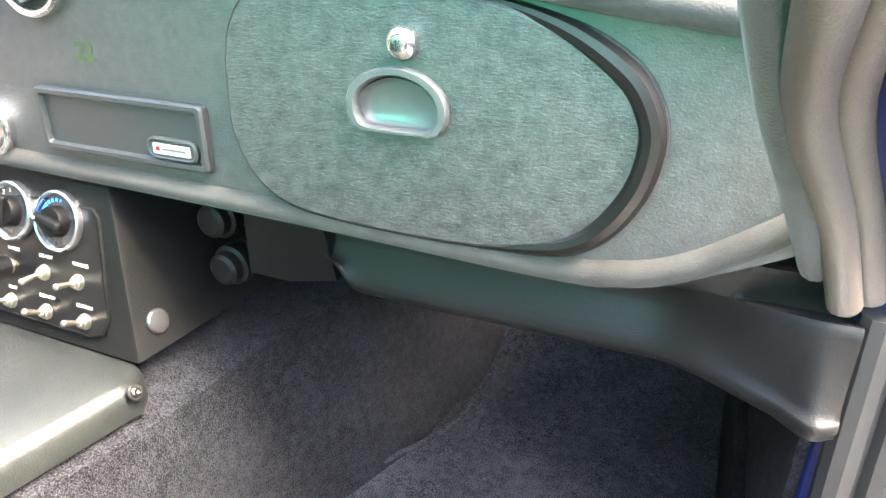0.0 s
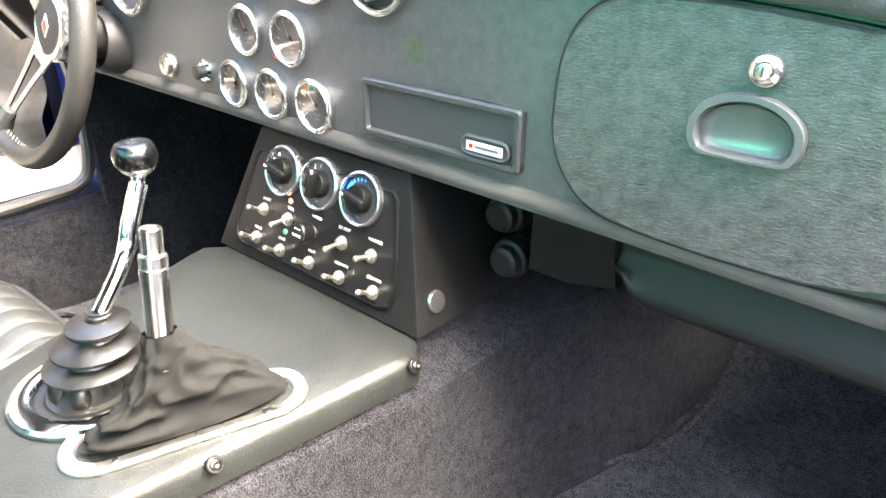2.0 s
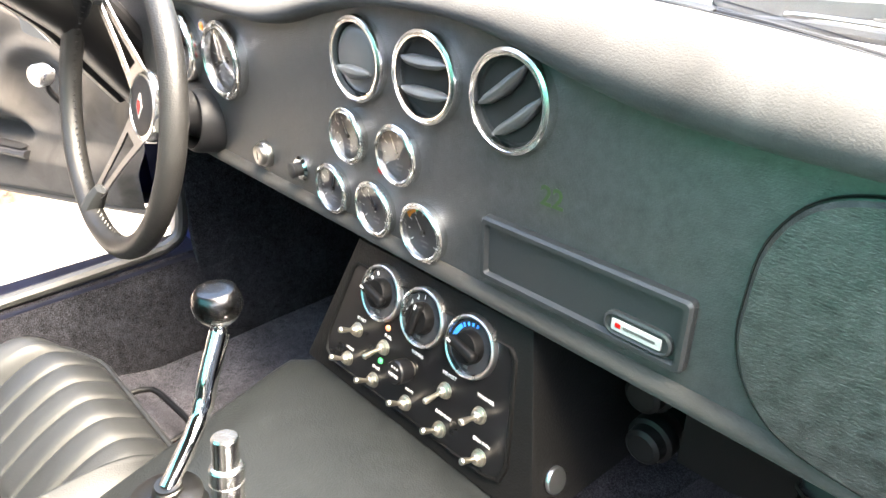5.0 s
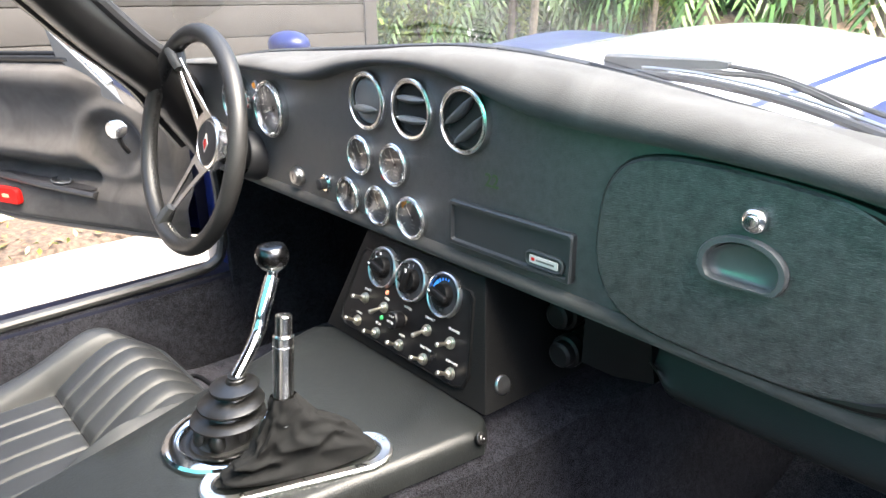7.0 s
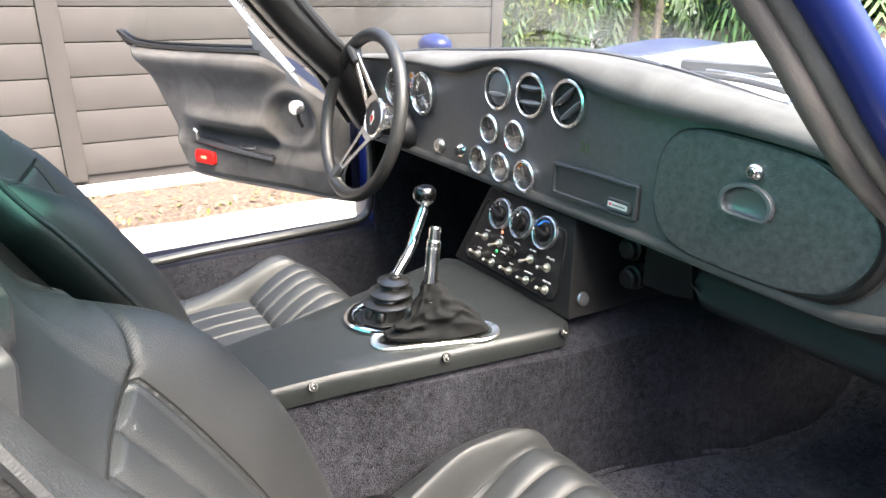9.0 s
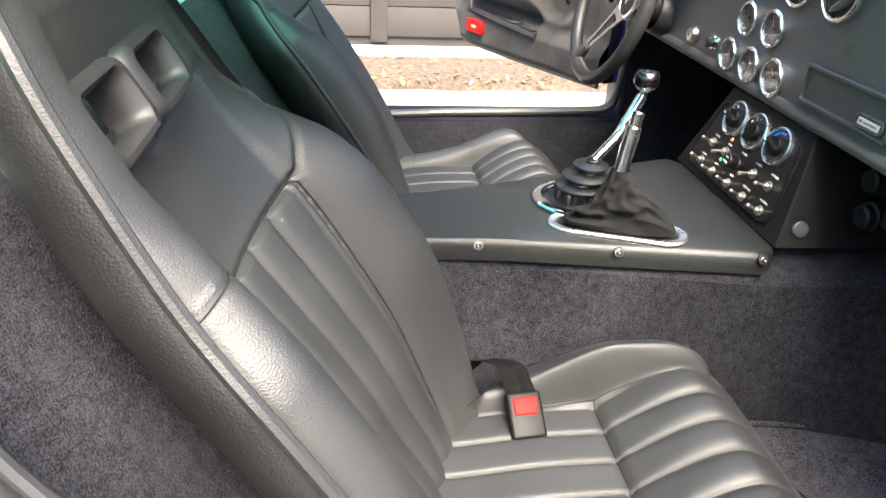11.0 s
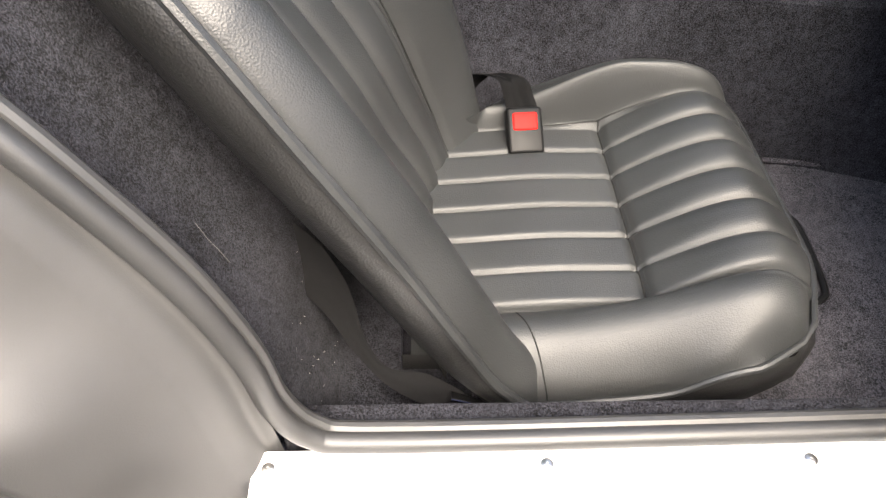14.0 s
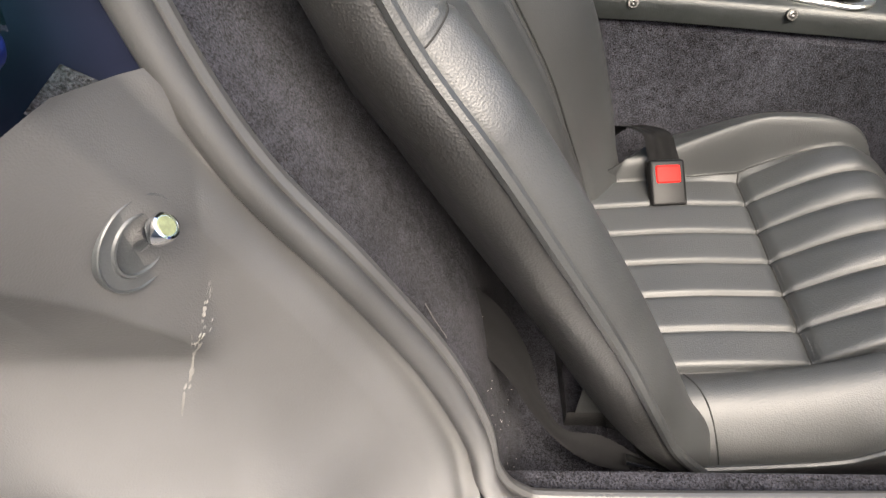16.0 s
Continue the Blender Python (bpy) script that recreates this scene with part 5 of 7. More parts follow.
def gauge(x, z, r, angle, label, group, ticks=9, bars=2):
    t = thing("gauge", (x, 0, z), label, "gauge", group)
    k = r / 0.0315
    bm = B()
    lathe(bm, [(r * 0.99, 0.0), (r, 0.004 * k), (r * 0.99, 0.0075 * k), (r * 0.95, 0.0085 * k), (r * 0.93, 0.007 * k), (r * 0.90, 0.0095 * k), (r * 0.85, 0.0105 * k), (r * 0.80, 0.009 * k), (r * 0.78, 0.004 * k)], on_dash(0, 0), 44)
    part("bezel", bm, POLISHED, t, "polished stepped bezel", 25)
    bm = B()
    lathe(bm, [(r * 0.8, 0.003), (0, 0.003)], on_dash(0, 0), 36)
    part("dial", bm, DIAL, t)
    bm = B()
    for i in range(ticks):
        a = radians(215 - 250 * i / (ticks - 1))
        m = on_dash(0, 0) @ Matrix.Rotation(a, 4, 'Z')
        L = 0.16 if i % 2 == 0 else 0.09
        box(bm, (r * L, r * 0.03, 0.0002), m @ Matrix.Translation((r * 0.66, 0, 0.0033)))
    part("scale_marks", bm, INK, t)
    for b in range(bars):
        bm = B()
        box(bm, (r * (0.34 - 0.1 * b), r * 0.07, 0.0002), on_dash(0, 0) @ Matrix.Translation((r * 0.05, -r * (0.32 + 0.16 * b), 0.0033)))
        part("dial_print", bm, CUP, t)
    bm = B()
    m = on_dash(0, 0) @ Matrix.Rotation(radians(angle), 4, 'Z')
    v = [bm.verts.new(m @ Vector(p)) for p in ((-r * 0.12, -r * 0.028, 0.0045), (r * 0.56, -r * 0.01, 0.0045), (r * 0.56, r * 0.01, 0.0045), (-r * 0.12, r * 0.028, 0.0045))]
    bm.faces.new(v)
    bmesh.ops.solidify(bm, geom=bm.faces[:], thickness=0.0004)
    part("needle", bm, NEEDLE, t)
    bm = B()
    lathe(bm, [(r * 0.09, 0.0035), (r * 0.09, 0.0058), (0, 0.006)], on_dash(0, 0), 16)
    part("hub", bm, PLASTIC, t)
    bm = B()
    lathe(bm, [(r * 0.79, 0.0068 * k), (r * 0.5, 0.0075 * k), (0, 0.0078 * k)], on_dash(0, 0), 32)
    g = part("lens", bm, LENS, t)
    g.visible_shadow = False
    return t


def air_vent(x, z, r, mode):
    t = thing("air_vent", (x, 0, z), {"shut": "round chrome-ringed air vent turned shut", "level": "round chrome-ringed air vent with level louvres", "tilted": "round chrome-ringed air vent with tilted louvres"}[mode], "air vent", "dashboard air vents")
    bm = B()
    lathe(bm, [(r, 0.0), (r, 0.006), (r * 0.975, 0.0095), (r * 0.92, 0.0105), (r * 0.885, 0.0085), (r * 0.87, 0.010), (r * 0.835, 0.010), (r * 0.81, 0.004), (r * 0.80, 0.0)], on_dash(0, 0), 48)
    part("ring", bm, POLISHED, t, "polished chrome ring", 25)
    bm = B()
    lathe(bm, [(r * 0.81, 0.004), (r * 0.78, 0.0015), (r * 0.70, 0.001), (0.0, 0.0008)], on_dash(0, 0), 40)
    part("throat", bm, DARK, t)
    rot = {"shut": 0.0, "level": 0.0, "tilted": 38.0}[mode]
    m0 = on_dash(0, 0) @ Matrix.Rotation(radians(rot), 4, 'Z')
    bm = B()
    if mode == "shut":
        lathe(bm, [(r * 0.78, 0.001), (r * 0.76, 0.004), (r * 0.6, 0.0075), (r * 0.3, 0.0095), (0.0, 0.010)], m0, 40)
        part("shutter", bm, VENT_GREY, t, "grey shutter closed across the vent", 60)
        bm = B()
        tube(bm, [m0 @ Vector((r * a, -r * 0.22 - r * 0.05 * math.cos(a * 2), 0.0095)) for a in (-0.62, -0.3, 0.0, 0.3, 0.62)], [r * 0.04, r * 0.14, r * 0.17, r * 0.14, r * 0.04], 10)
        part("thumb_grip", bm, VENT_GREY, t)
    else:
        for k, wide in ((0.34, 0.26), (-0.3, 0.26)):
            hw = math.sqrt(max(0.0, 0.77 ** 2 - k * k)) * r
            bm = B()
            sag = -0.08 if mode == "tilted" else -0.03
            tube(bm, [m0 @ Vector((hw * a, r * (k + sag * (1 - a * a)), 0.006)) for a in (-1.0, -0.6, 0.0, 0.6, 1.0)], [r * wide * q for q in (0.2, 0.72, 0.85, 0.72, 0.2)], 12, flat=0.6)
            part("louvre", bm, VENT_GREY, t)
    return t


def instruments():
    gr = "small gauges on the dashboard"
    gauge(-0.041, 0.871, 0.0305, 120, "small black chrome-rimmed gauge", gr)
    gauge(0.041, 0.870, 0.0315, 118, "small black chrome-rimmed temperature gauge", gr)
    gauge(-0.077, 0.801, 0.0305, 75, "small black chrome-rimmed gauge", gr)
    gauge(0.0, 0.80, 0.0315, 122, "small black chrome-rimmed gauge", gr)
    g = gauge(0.077, 0.799, 0.032, 125, "small black chrome-rimmed battery gauge with a coloured arc", gr)
    for a0, mat in ((150, AMBER), (112, GREEN), (75, RED_DARK)):
        bm = B()
        for k in range(5):
            a = radians(a0 - 7 * k)
            box(bm, (0.0028, 0.0034, 0.0002), on_dash(0, 0) @ Matrix.Rotation(a, 4, 'Z') @ Matrix.Translation((0.0235, 0, 0.0034)))
        part("coloured_arc", bm, mat, g)
    gauge(-0.299, 0.911, 0.050, 200, "large black chrome-rimmed speedometer", "large gauges on the dashboard", 13)
    gauge(-0.425, 0.912, 0.050, 170, "large black chrome-rimmed rev counter", "large gauges on the dashboard", 13)
    air_vent(-0.0155, 0.954, 0.0425, "shut")
    air_vent(0.0845, 0.953, 0.0425, "level")
    air_vent(0.185, 0.951, 0.043, "tilted")
    for z, mat in ((0.946, AMBER), (0.923, RED_DARK), (0.902, RED_DARK)):
        t = thing("warning_lamp", (-0.359, 0, z), "small round unlit warning lamp", "warning lamp", "warning lamps")
        bm = B()
        lathe(bm, [(0.0085, 0), (0.0085, 0.003), (0.0065, 0.004)], on_dash(0, 0), 18)
        part("collar", bm, SATIN, t)
        bm = B()
        lathe(bm, [(0.0065, 0.003), (0.005, 0.0055), (0, 0.0065)], on_dash(0, 0), 18)
        part("lens", bm, mat, t)
    bm = B()
    lathe(bm, [(0.006, 0), (0.006, 0.002), (0.004, 0.0025), (0.0035, 0.005), (0, 0.0055)], on_dash(0.013, 0.848), 14)
    single("red_tell_tale", bm, RED_DARK, "tiny unlit red lamp on the fascia", "warning lamp")
    t = thing("ignition_lock", (-0.23, 0, 0.803), "round satin steel ignition lock", "ignition lock")
    bm = B()
    lathe(bm, [(0.017, 0), (0.017, 0.005), (0.0155, 0.0075), (0.0135, 0.008), (0.0130, 0.0125), (0.0105, 0.0138), (0.0, 0.0135)], on_dash(0, 0), 24)
    part("barrel", bm, SATIN, t)
    bm = B()
    box(bm, (0.0022, 0.011, 0.0006), on_dash(0, 0) @ Matrix.Translation((0, 0, 0.0138)))
    part("key_slot", bm, DARK, t)
    t = thing("choke_knob", (-0.145, 0, 0.806), "black push knob with a chrome collar", "choke knob")
    bm = B()
    lathe(bm, [(0.0155, 0), (0.0155, 0.003), (0.012, 0.006), (0.009, 0.006)], on_dash(0, 0), 20)
    part("collar", bm, CHROME, t)
    bm = B()
    lathe(bm, [(0.0085, 0.004), (0.0085, 0.011), (0.0095, 0.0125), (0.0095, 0.0165), (0.007, 0.018), (0, 0.0178)], on_dash(0, 0), 20)
    part("button", bm, PLASTIC, t)


# ---- switch console ----
def console():
    t = thing("switch_console", (0.085, 0.0, 0.59), "black hide-covered switch console under the dashboard", "switch console")
    bm = B()
    zt, zb = 0.748, 0.585

    def row(z):
        k = (0.74 - z) / 0.15
        y = -0.0461 * k
        xr, xl = 0.221 + 0.049 * k, -0.046 - 0.05 * k
        return xl, xr, y
    a, b = row(zt), row(zb)
    loops = []
    r = 0.005
    for z in (zb, zb + 0.04, zt - 0.04, zt):
        xl, xr, y = row(z)
        loops.append([(xl, 0.30, z), (xl, y + r, z), (xl + 0.3 * r, y + 0.3 * r, z), (xl + r, y, z), (xr - r, y, z), (xr - 0.3 * r, y + 0.3 * r, z), (xr, y + r, z), (xr + 0.02, 0.30, z)])
    stack(bm, loops)
    piece("housing", bm, HOUSING, t)

    # rounded switch plate, set in behind a raised lip
    def outline(s):
        tl, tr, br, bl = Vector((-0.022, 0.0)), Vector((0.188, 0.0)), Vector((0.228, 0.0)), Vector((-0.052, 0.0))
        pts = [(-0.030, 0.722), (-0.037, 0.715), (-0.060, 0.625), (-0.058, 0.608), (-0.045, 0.6005), (0.205, 0.5995), (0.222, 0.605), (0.227, 0.622), (0.206, 0.716), (0.198, 0.724)]
        c = Vector((0.085, 0.66))
        return [c + (Vector(p) - c) * s for p in pts]
    bm = B()
    M = on_console
    loops = []
    for s, h in ((1.035, 0.0003), (1.03, 0.0028), (1.012, 0.0034), (1.0, 0.0026), (0.995, 0.0008)):
        loops.append([M(p.x, p.y) @ Vector((0, 0, h)) for p in outline(s)])
    stack(bm, loops, (False, False))
    piece("plate_lip", bm, HOUSING, t, "", 60)
    bm = B()
    bm.faces.new([bm.verts.new(M(p.x, p.y) @ Vector((0, 0, 0.0009))) for p in outline(0.998)])
    piece("switch_plate", bm, GLOSS, t, "satin black switch plate")
    # lettering
    for text, x, z in (("START", -0.008, 0.6655), ("FUEL", 0.040, 0.6655), ("WIPERS", 0.088, 0.6675), ("DE-MIST", 0.137, 0.6675), ("WASHER", 0.187, 0.6675), ("HEAD", -0.018, 0.6265), ("SPOT", 0.031, 0.6255), ("NUM", 0.088, 0.6265), ("RAD FAN", 0.141, 0.6265), ("EXH FAN", 0.195, 0.6265)):
        words("lettering", text, 0.0054, M(x, z) @ Matrix.Translation((0, 0, 0.0012)), INK, t, 0.0)
    bm = B()
    lathe(bm, [(0.0132, 0.0), (0.0132, 0.002), (0.012, 0.0042), (0.0, 0.0055)], Matrix.Translation((0.2645, -0.010, 0.613)) @ Euler((0, radians(72), 0)).to_matrix().to_4x4(), 28)
    piece("side_stud", bm, SATIN_RING, t, "round brushed metal stud")
    return t


def toggle(x, z, tip):
    t = thing("toggle_switch", M_loc(x, z), "small nickel toggle switch", "switch", "toggle switches")
    m = on_console(x, z)
    m = Matrix.Translation(-Vector(M_loc(x, z))) @ m
    bm = B()
    lathe(bm, [(0.0088, 0.0008), (0.0088, 0.0022), (0.0076, 0.0026), (0.0074, 0.0050), (0.0056, 0.0058), (0.0, 0.0058)], m, 14)
    lathe(bm, [(0.0052, 0.0005), (0.0050, 0.0085), (0.0040, 0.0095), (0, 0.0095)], m, 14)
    part("nut", bm, NICKEL, t, "", 30)
    bm = B()
    a = m @ Vector((0, 0, 0.006))
    b = m @ Vector((0, tip * 1.2, 0.029))
    d = b - a
    tube(bm, [a, a + d * 0.3, a + d * 0.75, a + d * 0.93, b], [0.0019, 0.0023, 0.0033, 0.0036, 0.0021], 12)
    part("lever", bm, NICKEL, t)


def M_loc(x, z):
    return tuple(on_console(x, z).translation)


def switches():
    for x, z, tip in ((-0.011, 0.652, 0.003), (0.037, 0.652, -0.006), (0.136, 0.651, -0.006), (0.185, 0.650, -0.001), (-0.018, 0.614, 0.005), (0.031, 0.611, 0.004), (0.087, 0.612, 0.005), (0.141, 0.611, 0.004), (0.197, 0.612, 0.003)):
        toggle(x, z, tip)
    # turning switch
    t = thing("rotary_switch", M_loc(0.082, 0.648), "black rotary wiper switch with white print", "switch")
    m = Matrix.Translation(-Vector(M_loc(0.082, 0.648))) @ on_console(0.082, 0.648)
    bm = B()
    lathe(bm, [(0.009, 0.0008), (0.009, 0.005), (0.007, 0.006), (0, 0.006)], m, 20)
    part("collar", bm, NICKEL, t)
    bm = B()
    lathe(bm, [(0.0125, 0.006), (0.013, 0.010), (0.013, 0.022), (0.0115, 0.024), (0, 0.024)], m, 28)
    part("knob", bm, GLOSS, t)
    for k in range(3):
        bm = B()
        box(bm, (0.0018, 0.0022, 0.0003), m @ Matrix.Translation((-0.004 + 0.004 * k, 0.0055, 0.0242)))
        part("knob_print", bm, INK, t)
    words_local("knob_lettering", "WIPER", 0.0052, m @ Matrix.Translation((0, -0.003, 0.0243)), INK, t)
    for x, z, mat, nm in ((0.037, 0.6745, RED_PALE, "small coral pilot lamp"), (0.036, 0.636, GREEN, "small green pilot lamp")):
        bm = B()
        lathe(bm, [(0.0036, 0.0006), (0.0036, 0.002), (0.0022, 0.0034), (0, 0.0038)], on_console(x, z), 14)
        single("pilot_lamp", bm, mat, nm, "pilot lamp")
    for i, x in enumerate((0.018, 0.086, 0.156)):
        heater_dial(x, 0.707, i)


def words_local(name, text, size, m, mat, parent):
    cu = bpy.data.curves.new(name, "FONT")
    cu.body, cu.size, cu.extrude, cu.align_x, cu.align_y = text, size, 0.0001, 'CENTER', 'CENTER'
    cu.resolution_u = 2
    tmp = bpy.data.objects.new(name, cu)
    scene.collection.objects.link(tmp)
    me = bpy.data.meshes.new_from_object(tmp.evaluated_get(bpy.context.evaluated_depsgraph_get()))
    bpy.data.objects.remove(tmp)
    me.transform(m)
    me.materials.clear()
    me.materials.append(mat)
    ob = new(name, me)
    ob.parent = parent
    return ob


def heater_dial(x, z, i):
    lab = ("round chrome-ringed heater dial with a black knob", "round chrome-ringed fan dial with a black knob", "round chrome-ringed temperature dial with a blue arc")[i]
    t = thing("heater_dial", M_loc(x, z), lab, "heater dial", "heater dials")
    m = Matrix.Translation(-Vector(M_loc(x, z))) @ on_console(x, z)
    r = 0.0325
    bm = B()
    lathe(bm, [(r, 0.0), (r, 0.005), (r * 0.975, 0.0072), (r * 0.93, 0.0080), (r * 0.88, 0.0072), (r * 0.86, 0.004), (r * 0.82, 0.002)], m, 44)
    part("ring", bm, SATIN_RING, t, "satin aluminium ring", 25)
    bm = B()
    lathe(bm, [(r * 0.83, 0.0035), (0, 0.003)], m, 36)
    part("face", bm, BEZEL, t)
    bm = B()
    lathe(bm, [(r * 0.52, 0.003), (r * 0.5, 0.012), (r * 0.46, 0.0145), (0, 0.015)], m, 32)
    part("knob", bm, NEAR_BLACK, t)
    ang = (168, 80, 168)[i]
    mk = m @ Matrix.Rotation(radians(ang), 4, 'Z')
    bm = B()
    box(bm, (r * 1.12, r * 0.34, 0.011), mk @ Matrix.Translation((0, 0, 0.0155)), 0.004, 3)
    part("grip", bm, NEAR_BLACK, t)
    bm = B()
    box(bm, (r * 0.16, r * 0.07, 0.0006), mk @ Matrix.Translation((r * 0.46, 0, 0.0212)))
    part("pointer", bm, INK, t)
    if i == 2:
        for k in range(7):
            bm = B()
            mm = m @ Matrix.Rotation(radians(172 - 15 * k), 4, 'Z')
            box(bm, (r * 0.17 - r * 0.012 * k, r * (0.17 if k < 3 else 0.08), 0.0003), mm @ Matrix.Translation((r * 0.68, 0, 0.0042)))
            part("blue_arc_bar", bm, BLUE_MARK, t)
    elif i == 1:
        for txt, a in (("2", 122), ("3", 152), ("1", 95)):
            p = Vector((r * 0.67 * math.cos(radians(a)), r * 0.67 * math.sin(radians(a)), 0.0042))
            words_local("dial_figure", txt, 0.007, m @ Matrix.Translation(p), INK, t)
        bm = B()
        p = Vector((r * 0.67 * math.cos(radians(182)), r * 0.67 * math.sin(radians(182)), 0.0042))
        lathe(bm, [(0.003, 0), (0.003, 0.0002), (0.0022, 0.0002), (0.0022, 0)], m @ Matrix.Translation(p), 14)
        part("fan_mark", bm, INK, t)
    else:
        for a in (150, 182, 120):
            bm = B()
            box(bm, (r * 0.13, r * 0.09, 0.0003), m @ Matrix.Rotation(radians(a), 4, 'Z') @ Matrix.Translation((r * 0.68, 0, 0.0042)))
            part("dial_mark", bm, INK, t)
    bm = B()
    box(bm, (r * 0.2, r * 0.1, 0.0003), m @ Matrix.Translation((0, -r * 0.66, 0.0042)))
    part("dial_mark", bm, CUP, t)


# ---- steering wheel and levers ----
def steering_wheel():
    hub = Vector((-0.404, -0.0857, 0.846))
    t = thing("steering_wheel", hub, "three-spoke steering wheel with a black leather rim", "steering wheel")
    nrm = Vector((-0.0137, -0.972, 0.235)).normalized()
    xa = Vector((0, 0, 1)).cross(nrm).normalized() * -1
    xa = xa if xa.x > 0 else -xa
    ya = nrm.cross(xa)
    m = Matrix((( xa.x, ya.x, nrm.x, 0), (xa.y, ya.y, nrm.y, 0), (xa.z, ya.z, nrm.z, 0), (0, 0, 0, 1)))
    R = 0.1895
    bm = B()
    tube(bm, [m @ Vector((R * math.cos(2 * math.pi * k / 64), R * math.sin(2 * math.pi * k / 64), 0.033)) for k in range(64)], 0.0155, 16, True)
    rim = part("rim", bm, LEATHER_WRINKLED, t, "stitched black leather rim")
    bm = B()
    for k in range(110):
        a = 2 * math.pi * k / 110
        q = m @ Vector(((R - 0.0155) * math.cos(a), (R - 0.0155) * math.sin(a), 0.0335))
        d = m @ Vector((math.cos(a + 0.6), math.sin(a + 0.6), 0.7)) * 0.0035
        tube(bm, [q - d, q + d], 0.0008, 4)
    part("stitching", bm, RUBBER, rim)
    for a in (124, 244, 4):
        ca = radians(a)
        rot = m @ Matrix.Rotation(ca, 4, 'Z')
        bm = B()
        out = [(0.036, 0.030), (0.09, 0.0195), (0.168, 0.0115), (0.168, -0.0115), (0.09, -0.0195), (0.036, -0.030)]
        slot = [(0.056, 0.0145), (0.09, 0.0095), (0.145, 0.004), (0.145, -0.004), (0.09, -0.0095), (0.056, -0.0145)]

        def lift(p, h):
            return rot @ Vector((p[0], p[1], -0.006 + 0.27 * (p[0] - 0.036) + h))
        ring = [[bm.verts.new(lift(p, h)) for p in lp] for lp, h in ((out, 0.0), (out, 0.003), (slot, 0.003), (slot, 0.0))]
        for i in range(4):
            for j in range(6):
                bm.faces.new((ring[i][j], ring[i][(j + 1) % 6], ring[(i + 1) % 4][(j + 1) % 6], ring[(i + 1) % 4][j]))
        part("spoke", bm, POLISHED, t, "polished slotted metal spoke")
        bm = B()
        tube(bm, [rot @ Vector(p) for p in ((0.148, 0, 0.0255), (0.166, 0, 0.0300), (0.185, 0, 0.033))], [0.012, 0.017, 0.0195], 12, flat=0.75)
        part("spoke_boot", bm, LEATHER, t)
    bm = B()
    lathe(bm, [(0.05, -0.016), (0.05, -0.007), (0.047, -0.003), (0.0435, -0.0005), (0.0405, 0.0), (0.0395, -0.002)], m, 36)
    part("hub_ring", bm, POLISHED, t)
    bm = B()
    lathe(bm, [(0.040, -0.004), (0.0395, -0.0012), (0.036, 0.0), (0.0, 0.0018)], m, 32)
    horn = part("horn_button", bm, PLASTIC, t)
    bm = B()
    stack(bm, [[m @ Vector((x, y, h)) for x, y in ((0, -0.017), (0.0105, 0.0), (0, 0.017), (-0.0105, 0.0))] for h in (0.001, 0.0024)])
    part("emblem_plate", bm, GLUE_PALE, horn, "pale diamond emblem plate")
    bm = B()
    stack(bm, [[m @ Vector((x, y, h)) for x, y in ((0, -0.013), (0.0075, 0.0), (0.004, 0.0075), (-0.004, 0.0075), (-0.0075, 0.0))] for h in (0.0024, 0.0030)])
    part("emblem", bm, RED_DARK, horn, "small dark red emblem")
    bm = B()
    lathe(bm, [(0.045, -0.012), (0.036, -0.03), (0.034, -0.06), (0.04, -0.075), (0.04, -0.15)], m, 28)
    part("boss", bm, PLASTIC, t, "black steering boss and column cowl")
    # column stalk housing
    bm = B()
    lathe(bm, [(0.04, -0.06), (0.045, -0.068), (0.046, -0.14), (0.04, -0.145)], m @ Matrix.Translation((0.02, -0.012, 0)), 24)
    part("column_cowl", bm, PLASTIC, t)
    bm = B()
    tube(bm, [m @ Vector(p) for p in ((-0.05, 0.0, -0.08), (-0.11, 0.0, -0.07), (-0.14, 0.004, -0.062))], [0.006, 0.006, 0.008], 8)
    part("indicator_stalk", bm, PLASTIC, t)


